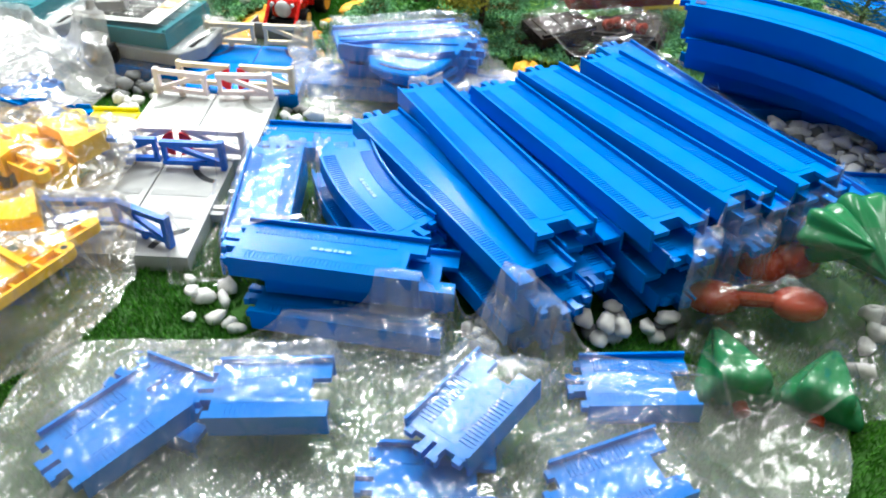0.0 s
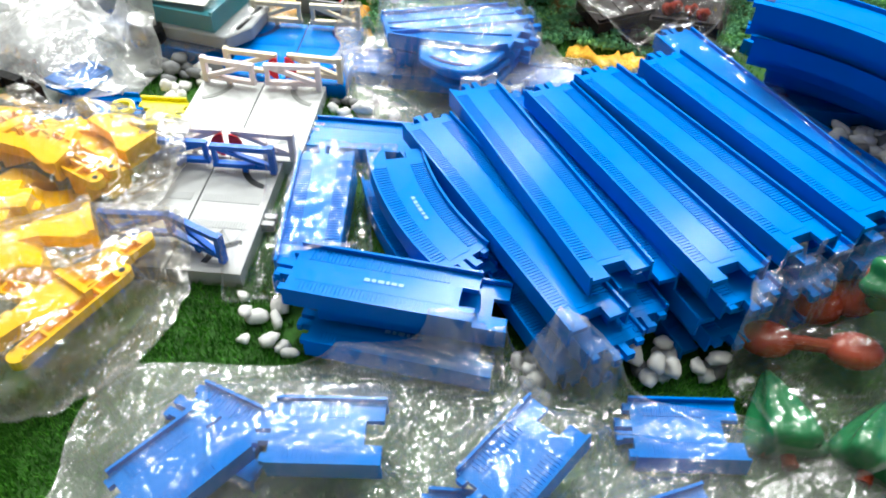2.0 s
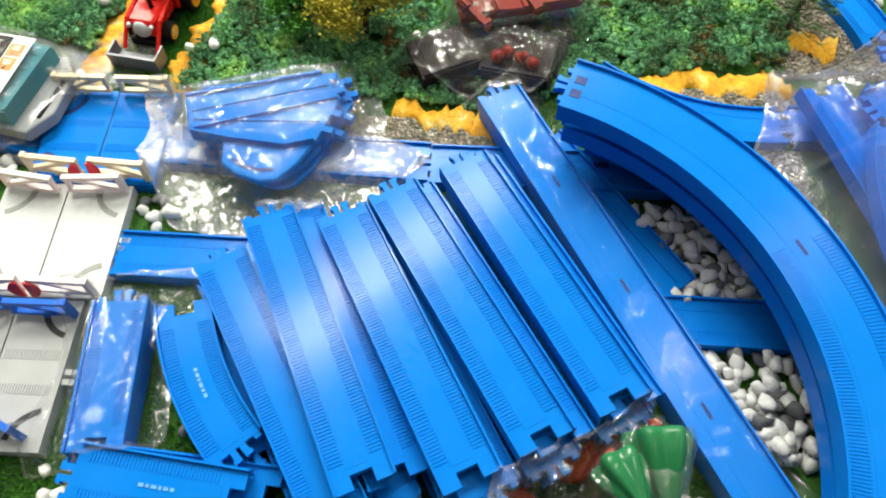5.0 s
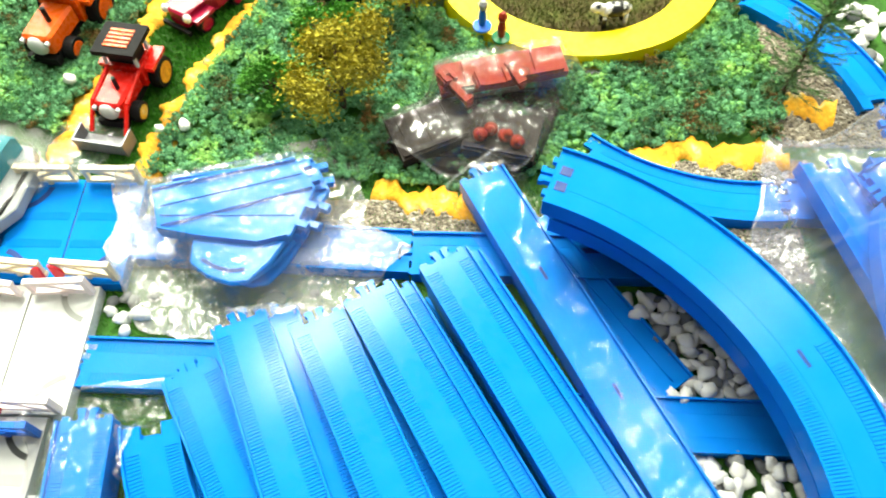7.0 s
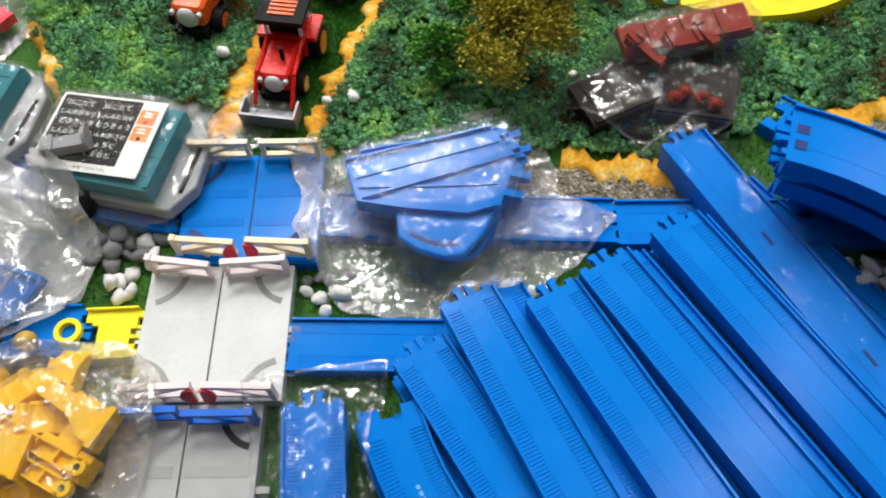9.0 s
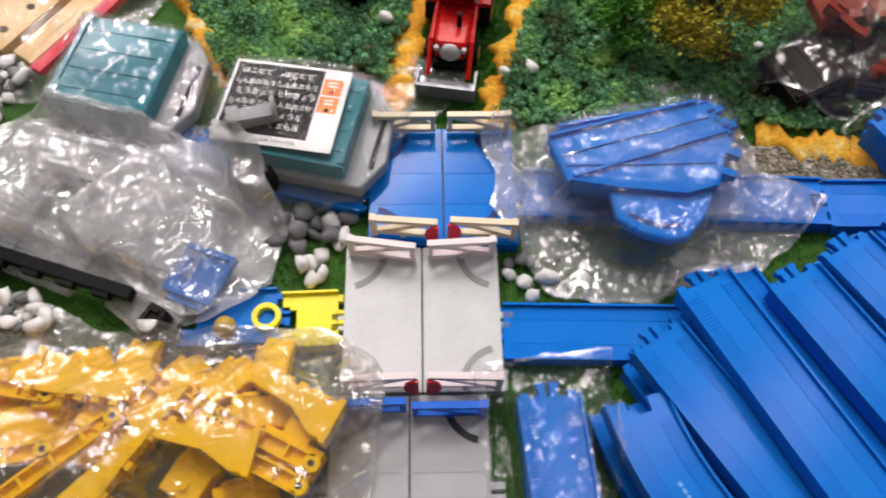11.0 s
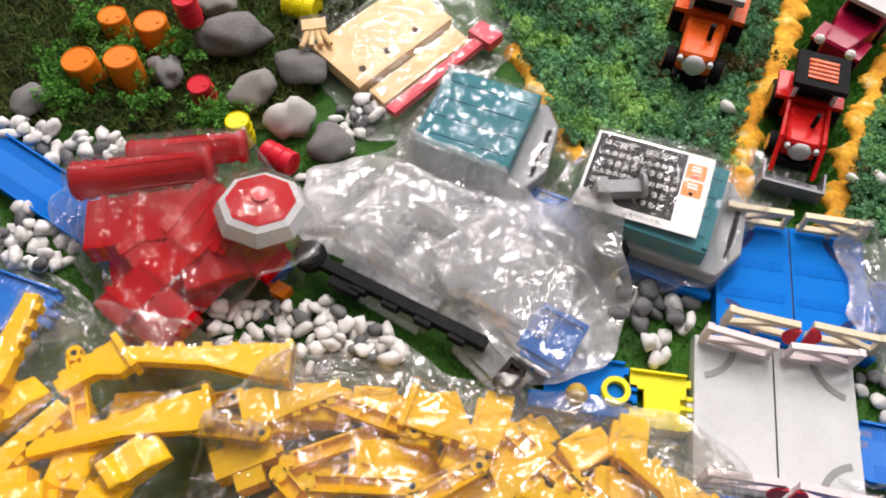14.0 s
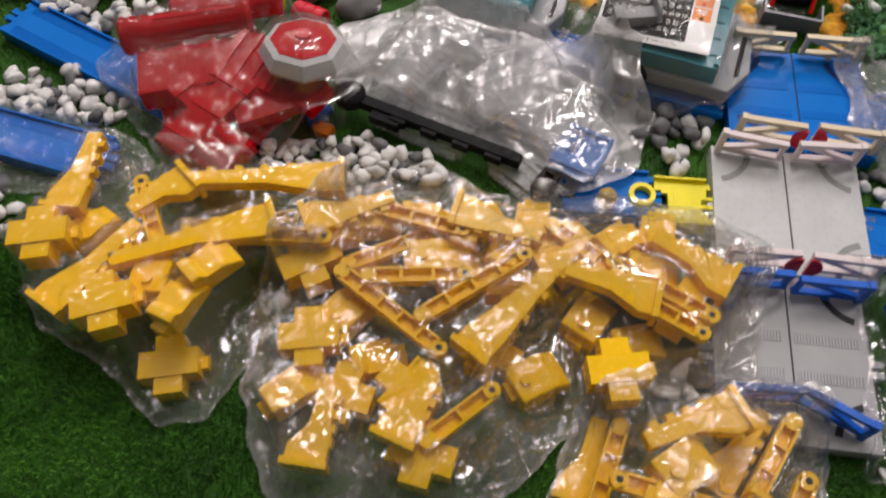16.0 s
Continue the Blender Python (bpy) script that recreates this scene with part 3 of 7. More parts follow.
# ---- level crossings ----
def gate_leaf(parent, x, y, turn, material, side, sign=True):
    """One swinging gate leaf, hinged at x, y; it runs to +x for side 1."""
    w, h = 0.0445, 0.0215
    m = Matrix.Translation((x, y, 0.0125)) @ pose(0, 0, 0, 0, 0, turn) @ Matrix.Diagonal((side, 1, 1, 1))
    bm = bmesh.new()
    box(bm, 0.001, w, -0.0021, 0.0021, h - 0.0036, h, 1, 0.0006, m)
    box(bm, 0.001, w, -0.0021, 0.0021, 0.0032, 0.0066, 1, 0.0006, m)
    box(bm, 0, 0.0040, -0.0024, 0.0024, 0.0, h + 0.001, 1, 0.0005, m)
    box(bm, w - 0.0036, w - 0.0006, -0.0017, 0.0017, 0.0040, h - 0.0006, 1, 0.0004, m)
    long = math.hypot(w - 0.005, h - 0.007)
    tilt = math.degrees(math.atan2(h - 0.007, w - 0.005))
    box(bm, 0, long, -0.0018, 0.0018, -0.0015, 0.0015, 1, 0.0004, m @ pose(0.0025, 0, 0.005, 0, -tilt, 0))
    box(bm, 0.020, 0.0235, -0.0022, 0.0022, 0, 0.004, 1, 0.0005, m)
    leaf = part("gate_leaf", bm, material, parent)
    if sign:
        bm = bmesh.new()
        pts = [(-0.0092 * math.sin(a), -0.0088 * math.cos(a)) for a in np.linspace(0, math.pi, 14)]
        prism(bm, pts, -0.0009, 0.0009, m @ pose(w + 0.0012, -0.0042, 0.0110, 84, 0, 0))
        part("sign_half", bm, RED, leaf, "half of a round red stop sign")
    return leaf


def crossing(label, x0, x1, y0, y1, mid, base, gates, slot, gate_spec, ribs=True, road=True):
    """A level crossing: two plates with a seam, curved gate slots, ribbed rail bands and gate leaves."""
    t = thing("level_crossing", label, "toy level crossing", "level crossings")
    h = 0.012
    for a, b in ((x0, mid - 0.0006), (mid + 0.0006, x1)):
        bm = bmesh.new()
        box(bm, a, b, y0, y1, 0, h, 1, 0.0012)
        part("plate", bm, base, t)
        c, d = (a + 0.003, b - 0.002) if a == x0 else (a + 0.002, b - 0.003)
        ym = (y0 + y1) / 2
        if ribs:
            for yy in (ym - 0.016, ym + 0.009):
                bm = bmesh.new()
                k = int((d - c) / 0.0019)
                for i in range(k):
                    box(bm, c + i * 0.0019, c + i * 0.0019 + 0.0009, yy, yy + 0.007, h, h + 0.0006)
                part("rib_strip", bm, base, t)["kind"] = "stuff"
        for yc, sgn in ((y0 + 0.003, 1), (y1 - 0.003, -1)):
            # slot shade, painted as a strip on the plate, bows round the outer corner's hinge
            hx, turn = (a, 1) if a == x0 else (b, -1)
            pts_o, pts_i = [], []
            for q in np.linspace(0.18, 1.32, 12):
                for pts, r in ((pts_o, 0.0275), (pts_i, 0.0232)):
                    pts.append((hx + turn * r * math.cos(q), yc + sgn * r * math.sin(q)))
            bm = bmesh.new()
            prism(bm, pts_o + pts_i[::-1], h + 0.0001, h + 0.0004)
            part("swing_slot", bm, slot, t, "curved darker strip for the shade in the gate's swing slot")
    part("seam", block(mid - 0.0006, mid + 0.0006, y0 + 0.001, y1 - 0.001, 0.004, 0.011), SEAM_SLOT_SHADE, t)
    for gx, gy, turn, material, side, sign in gate_spec:
        gate_leaf(t, gx, gy, turn, material, side, sign)
    for x in (x0, x1):
        s = -1 if x == x0 else 1
        for k in (-1, 1):
            yy = (y0 + y1) / 2 - 0.002 + k * 0.0035
            xx = sorted((x - s * 0.001, x + s * 0.0085))
            part("prong", block(xx[0], xx[1], yy - 0.0021, yy + 0.0021, 0.004, 0.0098, 0.0006), base, t)
    return stamp(t)


crossing("white milky plastic toy level crossing with white gates", -0.2185, -0.1185, 0.486, 0.585, -0.1685, WHITE, PINKISH, SLOT_SHADE_GREY,
         [(-0.2165, 0.5815, -8, PINKISH, 1, False), (-0.1205, 0.5795, 3, PINKISH, -1, False), (-0.2165, 0.4885, 2, PINKISH, 1, True), (-0.1205, 0.4885, -2, PINKISH, -1, True)], False)
crossing("blue plastic toy level crossing with cream gates", -0.2045, -0.1035, 0.587, 0.682, -0.1535, BLUE, CREAM, SLOT_SHADE_BLUE,
         [(-0.2025, 0.5965, -5, CREAM, 1, True), (-0.1055, 0.5915, -4, CREAM, -1, True), (-0.2025, 0.679, 0, CREAM, 1, False), (-0.1055, 0.679, 0, CREAM, -1, False)])
crossing("grey plastic toy level crossing with blue gates, one open", -0.2235, -0.1295, 0.374, 0.484, -0.1765, GREY, BLUE_DEEP, SEAM_SLOT_SHADE,
         [(-0.2225, 0.474, 1, BLUE_DEEP, 1, False), (-0.1305, 0.472, 0, BLUE_DEEP, -1, False), (-0.2225, 0.397, 4, BLUE_DEEP, 1, False), (-0.1405, 0.3825, -25, BLUE_DEEP, -1, False)])

# lemon piece that joins the white crossing
yt = track("toy_track", "short lemon yellow plastic joining track with a loop", 0.036, 0, False, material=LEMON, group="laid track")
bm = bmesh.new()
ring(bm, 0.0058, 0.0092, 0.0100, 0.0145, 28, Matrix.Translation((0.002, 0.045, 0)))
part("loop", bm, LEMON, yt)
put(yt, pose(-0.2225, 0.536, 0, 0, 0, 92))
bt = track("toy_track", "blue plastic toy track behind the lemon joining piece", 0.06, 0, False, group="laid track")
put(bt, pose(-0.262, 0.538, 0, 0, 0, 92))

# ---- stacks of straight track ----
first = track("toy_track", STRAIGHT)
used = []


def stack(far, near, layers):
    """A shingled pile: the right wall of its top piece runs from far to near; each layer below it lies lower, shifted to the right, slid and turned."""
    (x0, y0, z0), (x1, y1, z1) = far, near
    rz = aim(x0, y0, x1, y1)
    last = len(layers) - 1
    for down, (shift, turn, slide, reverse) in reversed(list(enumerate(layers))):
        k = 1 - down / last
        h0, h1 = (z0 - TH) * k, (z1 - TH) * k
        tilt = math.degrees(math.atan2(h1 - h0, 0.212))
        m = pose(x0, y0, h0, 0, 0, rz) @ pose(TW - shift, slide, 0, tilt, 0, turn)
        if reverse:
            m = m @ pose(0, 0.212, 0, 0, 0, 180)
        ob = first if not used else copy_thing(first, m)
        used.append(ob)
        put(ob, m)


stack((-0.012, 0.518, 0.043), (0.0945, 0.3405, 0.053), [(0, 0, 0, 0), (0.005, 0.6, 0.008, 1), (-0.004, -0.5, 0.003, 0), (0.004, 0, 0, 1)])
stack((0.0195, 0.549, 0.051), (0.1105, 0.353, 0.067), [(0, 0, 0, 0), (0.0205, -0.4, 0.001, 0), (0.008, 0.5, 0.010, 1), (0.013, -0.3, 0.004, 0), (0.004, 0, 0.003, 1)])
stack((0.073, 0.550, 0.055), (0.1680, 0.3645, 0.069), [(0, 0, 0, 0), (0.0082, 0.2, 0.006, 1), (0.001, -0.4, 0.002, 0), (0.007, 0.4, 0.006, 1), (-0.002, 0, 0, 0)])
stack((0.107, 0.569, 0.060), (0.2085, 0.3905, 0.074), [(0, 0, 0, 0), (0.0125, 0.2, 0.003, 0), (0.004, -0.3, 0.007, 1), (0.010, 0.3, 0, 0), (0.002, 0, 0.004, 1), (0.008, 0, 0, 0)])
stack((0.157, 0.596, 0.060), (0.2590, 0.4110, 0.072), [(0, 0, 0, 0), (0.0095, 0.2, 0.002, 0), (0.002, -0.3, 0.007, 1), (0.008, 0.3, 0.002, 0), (0.001, 0, 0.005, 1), (0.006, 0, 0, 0)])

# long piece in its sleeve
long_piece = track("long_track", "long straight blue plastic track with slots in a clear sleeve", 0.385, 0, False, slots=(0.098, 0.198, 0.298), group="bagged track")
put(long_piece, pose(0.168, 0.6795, 0.018, 0, 0, -152.9))
under_long = track("long_track", "long straight blue plastic track beneath another", 0.385, 0, False, group="bagged track")
put(under_long, pose(0.1700, 0.6805, 0.005, 0, 0, -152.9))

# tall stack of big curves
BELOW_VIADUCT = HEIGHTS.copy()
big = track("viaduct_curve", "tall curved blue viaduct track in a stack", 0.40, 0.252, True, wall=0.030, slots=(0.1997, 0.36), group="curve stack", half=0.0243)
for k, (z, turn, out) in enumerate(((0.004, 0.5, 0.034), (0.033, -0.6, 0.009), (0.062, 0, 0))):
    m = pose(0.2147 + 0.9 * out, 0.6356 + 0.42 * out, z, 0, 0, -110 + turn)
    put(big if k == 0 else copy_thing(big, m), m)

# short curves in front
CURVED = "curved bright blue plastic toy track with faint lettering"
curve = track("toy_track", CURVED, 0.113, 0.214)


def lettering(t, s, radius):
    """Faint raised lettering on the bed, too small to read."""
    bm = bmesh.new()
    x = s
    for w in (0.0032, 0.0022, 0.0036, 0.0018, 0.003, 0.0026):
        box(bm, -0.0011, 0.0011, x, x + w, TB + 0.0005, TB + 0.0008)
        x += w + 0.0012
    bend(bm, radius)
    part("lettering", bm, PALE_BLUE, t, "faint pale moulded lettering")


lettering(curve, 0.04, 0.214)


def lay_curve(x, y, z, rz, rx=0.0, ry=0.0, flip=False):
    m = pose(x, y, z, rx, ry, rz)
    if flip:
        m = m @ pose(0.0142, 0.1025, 0, 0, 0, 180 - 28.6) @ Matrix.Translation((0, 0, 0))
    ob = copy_thing(curve, m)
    return put(ob, m)


put(curve, pose(0.007, 0.375, 0.030, 0, 0, 44))
lay_curve(0.013, 0.372, 0.0175, 42)
lay_curve(0.004, 0.377, 0.0048, 45)
front = track("toy_track", "short straight blue plastic track with faint lettering", 0.106)
lettering(front, 0.042, 0)
put(front, pose(-0.089, 0.3555, 0.0325, 0, 0, -97))
for x, y, z, rz in ((-0.071, 0.3575, 0.0195, -95), (-0.076, 0.3415, 0.0066, -98)):
    put(copy_thing(front, pose(x, y, z, 0, 0, rz)), pose(x, y, z, 0, 0, rz))

# short straights in a bag beside the grey crossing
half = track("toy_track", "short straight blue plastic track inside a clear bag", 0.106, group="bagged track")
put(half, pose(-0.0945, 0.4775, 0.0185, 0, 0, 184.5))
for x, y, z, rz in ((-0.0935, 0.4745, 0.0055, 183),):
    m = pose(x, y, z, 0, 0, rz)
    put(copy_thing(half, m), m)

# ---- clear bags ----
def smooth_loop(points, per=8):
    """A closed smooth curve through the points."""
    p = np.array(points, float)
    k = len(p)
    out = []
    for i in range(k):
        a, b, c, d = p[i - 1], p[i], p[(i + 1) % k], p[(i + 2) % k]
        for t in np.arange(per) / per:
            out.append(0.55 * (b + (c - b) * t) + 0.45 * 0.5 * (2 * b + (c - a) * t + (2 * a - 5 * b + 4 * c - d) * t ** 2 + (3 * b - a - 3 * c + d) * t ** 3))
    return np.array(out)


def creases(x, y, rng, cell, stretch, count_cap=420):
    """Sheet of shallow hollows that meet in sharp ridges."""
    turn = rng.uniform(0, math.pi)
    u = (x * math.cos(turn) + y * math.sin(turn)) / stretch
    v = -x * math.sin(turn) + y * math.cos(turn)
    w = 0.35 * cell
    u = u + w * np.sin(v / cell * 1.3 + rng.uniform(0, 6))
    v = v + w * np.sin(u / cell * 1.1 + rng.uniform(0, 6))
    n = int(min(count_cap, max(8, (np.ptp(u) + cell) * (np.ptp(v) + cell) / cell ** 2)))
    pu, pv = rng.uniform(u.min(), u.max(), n), rng.uniform(v.min(), v.max(), n)
    gu, gv, b = rng.normal(0, 0.5, n), rng.normal(0, 0.5, n), rng.uniform(0, 0.35, n)
    best = np.full(x.shape, 9.0)
    for k in range(n):
        du, dv = (u - pu[k]) / cell, (v - pv[k]) / cell
        np.minimum(best, b[k] + gu[k] * du * 0.5 + gv[k] * dv * 0.5 + np.maximum(np.abs(du + 0.4 * dv), np.abs(dv - 0.4 * du)), out=best)
    return np.clip(best, -0.6, 1.3)


def bag(label, outline, under, material, seed, crumple=0.006, puff=0.004, ease=60, rings=90, spokes=300, group="clear bags", under_film=None, top=9.0):
    """A clear bag: a crumpled upper film draped over what it holds, a lower film beneath, an uneven open rim."""
    rng = np.random.default_rng(seed)
    t = thing("plastic_bag", label, "plastic bag", group)
    loop = smooth_loop(outline)
    mid = loop.mean(0)
    ang = np.arctan2(loop[:, 1] - mid[1], loop[:, 0] - mid[0])
    rad = np.hypot(*(loop - mid).T)
    order = np.argsort(ang)
    th = np.linspace(-math.pi, math.pi, spokes, endpoint=False)
    r_out = np.interp(th, ang[order], rad[order], period=2 * math.pi)
    wave = np.convolve(np.tile(rng.normal(size=spokes), 3), np.hanning(11) / 5.0, 'same')[spokes:2 * spokes]
    r_out = r_out * (1 + 0.03 * wave)

    def sheet(rings, spokes_step, z_of):
        rr = np.linspace(0, 1, rings) ** 0.85
        tt, ro = th[::spokes_step], r_out[::spokes_step]
        x = mid[0] + rr[:, None] * ro[None] * np.cos(tt)[None]
        y = mid[1] + rr[:, None] * ro[None] * np.sin(tt)[None]
        z = z_of(x, y, rr)
        k = len(tt)
        verts = [(mid[0], mid[1], float(z[0].mean()))] + list(zip(x[1:].ravel(), y[1:].ravel(), z[1:].ravel()))
        faces = [(0, 1 + j, 1 + (j + 1) % k) for j in range(k)]
        for i in range(rings - 2):
            a, b = 1 + i * k, 1 + (i + 1) * k
            faces += [(a + j, b + j, b + (j + 1) % k, a + (j + 1) % k) for j in range(k)]
        return verts, faces

    def drape(x, y, rr):
        floor = np.minimum(HEIGHTS[cells(x, y)], top) + 0.0012
        z = floor.copy()
        for _ in range(ease):
            near = (np.roll(z, 1, 1) + np.roll(z, -1, 1)) * 0.25
            near[1:-1] += (z[2:] + z[:-2]) * 0.25
            near[0] = z[1].mean()
            near[-1] = 0.5 * (np.roll(z, 1, 1) + np.roll(z, -1, 1))[-1] * 0.5 + z[-2] * 0.5
            z = np.maximum(floor, near)
        rise = (1 - rr[:, None] ** 2.5)
        c1 = creases(x, y, rng, 0.034, 2.0)
        c2 = creases(x, y, rng, 0.016, 4.0) + 0.7 * creases(x, y, rng, 0.014, 3.2)
        c3 = creases(x, y, rng, 0.008, 2.5)
        z = z + puff * rise + crumple * (0.35 + 0.65 * rise) * (1.2 * c1 + 0.42 * c2 + 0.08 * c3)
        return np.maximum(z, floor - 0.0006)

    def lower(x, y, rr):
        return under[cells(x, y)] + (0.0048 if under_film else 0.0006) + 0.0012 * creases(x, y, rng, 0.02, 1.5) * rr[:, None]

    verts, faces = sheet(rings, 1, drape)
    mesh_of("upper_film", verts, faces, material, t, True)
    edge = np.array(verts[-spokes:])
    inward = np.array([mid[0], mid[1], 0]) - edge
    inward[:, 2] = 0
    inward /= np.linalg.norm(inward, axis=1)[:, None]
    a, b = edge + (0, 0, 0.0006), edge + inward * 0.0028 + (0, 0, 0.0012)
    mesh_of("hem", [tuple(v) for v in np.concatenate([a, b])], [(i, (i + 1) % spokes, spokes + (i + 1) % spokes, spokes + i) for i in range(spokes)], HEM, t, True)
    verts, faces = sheet(24, 2, lower)
    keep = len(verts) - 1 - 9 * len(th[::2])
    mesh_of("lower_film", verts, [f for f in faces if under_film or min(f) > keep], under_film or material, t, True)
    return t


# ---- loose parts that the bags hold ----
def girder(t, length, material):
    """Flat bar with rounded ends, side rails and cross webs."""
    w = 0.0052
    bm = bmesh.new()
    for s in (-1, 1):
        x0, x1 = sorted((s * w, s * (w - 0.0016)))
        box(bm, x0, x1, -length / 2, length / 2, 0, 0.0065, 1, 0.0004)
    box(bm, -w + 0.0016, w - 0.0016, -length / 2, length / 2, 0, 0.0018)
    k = max(2, int(length / 0.016))
    for i in range(k + 1):
        y = -length / 2 + length * i / k
        box(bm, -w + 0.0016, w - 0.0016, y - 0.001, y + 0.001, 0.0018, 0.006)
    for s in (-1, 1):
        tube(bm, w, w, 0, 0.0065, 14, Matrix.Translation((0, s * length / 2, 0)))
    part("bar", bm, material, t)
    # no hole is bored; a dark disc on the end paints its shade
    bm = bmesh.new()
    tube(bm, 0.002, 0.002, 0.0064, 0.0068, 10, Matrix.Translation((0, length / 2, 0)))
    part("pin_hole", bm, SEAM_SLOT_SHADE, t, "dark disc for the shade in a pin hole")


def wedge(t, length, material):
    """Pier leg: a plate that flares into a foot."""
    bm = bmesh.new()
    prism(bm, [(-0.005, -length / 2), (0.005, -length / 2), (0.0065, 0), (0.0165, length / 2 - 0.012), (0.0165, length / 2), (-0.0075, length / 2), (-0.0075, length / 2 - 0.02), (-0.005, 0)], 0, 0.009, None, 0.0006)
    part("leg_plate", bm, material, t)
    bm = bmesh.new()
    for y in (-0.4, -0.22, -0.05, 0.12):
        box(bm, -0.0085, -0.004, y * length, y * length + 0.005, 0.001, 0.008, 1, 0.0005)
    part("peg_row", bm, material, t)
    part("foot", block(-0.009, 0.018, length / 2 - 0.004, length / 2, -0.003, 0.012, 0.0006), material, t)


def cluster(t, material, k):
    """Chunky joining block in one of three shapes."""
    if k < 0:
        part("block_body", block(-0.018, 0.018, -0.0085, 0.0085, 0, 0.017, 0.0009), material, t)
        part("cross_arm", block(-0.0085, 0.0085, -0.019, 0.019, 0.0006, 0.0156, 0.0009), material, t)
        part("lug", block(0.018, 0.0225, -0.004, 0.004, 0.003, 0.010, 0.0006), material, t)
    elif k == 0:
        bm = bmesh.new()
        prism(bm, [(-0.017, 0), (0.017, 0), (0.017, 0.009), (0.004, 0.019), (-0.017, 0.019)], -0.012, 0.012, pose(0, 0, 0, 90, 0, 0), 0.0009)
        part("block_body", bm, material, t)
        part("step", block(-0.021, -0.0165, -0.006, 0.006, 0.002, 0.012, 0.0006), material, t)
        bm = bmesh.new()
        tube(bm, 0.0035, 0.0035, 0.0185, 0.0215, 12, Matrix.Translation((-0.009, 0, 0)))
        part("stud", bm, material, t)
    else:
        bm = bmesh.new()
        prism(bm, [(-0.014, 0), (0.020, 0), (0.020, 0.006), (0.008, 0.014), (-0.004, 0.014), (-0.008, 0.020), (-0.014, 0.020)], -0.009, 0.009, pose(0, 0, 0, 90, 0, 0), 0.0008)
        part("block_body", bm, material, t)
        part("side_plate", block(-0.010, 0.012, 0.0088, 0.0128, 0.001, 0.011, 0.0006), material, t)
        part("lug", block(-0.019, -0.0135, -0.005, 0.005, 0.003, 0.011, 0.0006), material, t)


def yellow(kind, x, y, rz, rx=0, ry=0, size=0.06, sink=0.0, lbl="", cap=0.032):
    names = {"girder": ("girder", "yellow plastic girder bar with cross webs"), "wedge": ("pier_leg", "yellow plastic pier leg with a flared foot"),
             "cluster": ("joint_block", "yellow plastic stepped joining block")}
    name, label = names[kind]
    t = thing(name, lbl or label + " in a clear bag", "toy piece", "yellow bridge parts")
    if kind == "girder":
        girder(t, size, YELLOW)
    elif kind == "wedge":
        wedge(t, size, YELLOW)
    else:
        cluster(t, YELLOW, rz % 3 - 1)
    return rest(t, x, y, rz, rx, ry, sink, cap)


def under_now():
    return HEIGHTS.copy()


# quarter tracks in the front bag
base_front = under_now()
quarter = track("toy_track", "quarter length blue plastic track inside a clear bag", 0.056, group="bagged quarter tracks")
spots = ((-0.132, 0.278, -111, 0, 2), (-0.137, 0.221, -39, 2, 3), (-0.080, 0.262, -87, 2, 0), (0.0, 0.227, -89, 0, 4), (0.028, 0.238, -38, 4, -4), (0.102, 0.2895, -88, 3, -3), (0.087, 0.222, -68, 4, 2))
for i, (x, y, rz, rx, ry) in enumerate(spots):
    ob = quarter if i == 0 else copy_thing(quarter, pose(x, y, 0))
    rest(ob, x, y, rz, rx, ry)
bag("clear crumpled bag of short blue tracks on the turf", [(-0.19, 0.248), (-0.176, 0.305), (-0.09, 0.314), (-0.02, 0.326), (0.047, 0.330), (0.082, 0.322), (0.11, 0.305), (0.171, 0.298), (0.236, 0.294), (0.215, 0.235), (0.18, 0.19), (0.05, 0.165), (-0.08, 0.165), (-0.17, 0.185)], base_front, CLEAR_MILKY, 3, 0.007, 0.005, 40, 80, 260, under_film=UNDER_MILKY)


# toy trees and roofs in a bag
def toy_tree(x, y, rz, rx, ry, tall=0.058, wide=0.021):
    t = thing("toy_tree", "glossy green plastic cone tree inside a clear bag", "toy tree", "bagged trees")
    bm = bmesh.new()
    lathe(bm, [(wide * 0.62, 0.009), (wide * 0.95, 0.011), (wide, 0.015), (wide * 0.86, 0.010 + tall * 0.32), (wide * 0.60, 0.010 + tall * 0.58), (wide * 0.32, 0.010 + tall * 0.82), (0.0028, 0.008 + tall), (0.0006, 0.010 + tall)], 48)
    # lobed round its height, like a folded cone
    for v in bm.verts:
        k = 1 + 0.13 * math.cos(6 * math.atan2(v.co.y, v.co.x))
        v.co.x, v.co.y = v.co.x * k, v.co.y * k
    crown = part("crown", bm, TOYGREEN, t, smooth=True)
    bm = bmesh.new()
    for row in range(6):
        a = math.radians(60 * row + 8)
        for i in range(7):
            k = (i + 0.6) / 7.4
            r = wide * (1.0 - 0.90 * k) * 1.06
            bmesh.ops.create_icosphere(bm, subdivisions=1, radius=0.0011, matrix=Matrix.Translation((r * math.cos(a), r * math.sin(a), 0.014 + (tall - 0.006) * k)))
    part("studs", bm, TOYGREEN, crown, smooth=True)
    bm = bmesh.new()
    lathe(bm, [(0.0042, 0.003), (0.0044, 0.0045), (0.004, 0.006), (0.0038, 0.011)], 14)
    part("trunk", bm, TERRACOTTA, t, "terracotta brown stub")
    return rest(t, x, y, rz, rx, ry, 0.014)


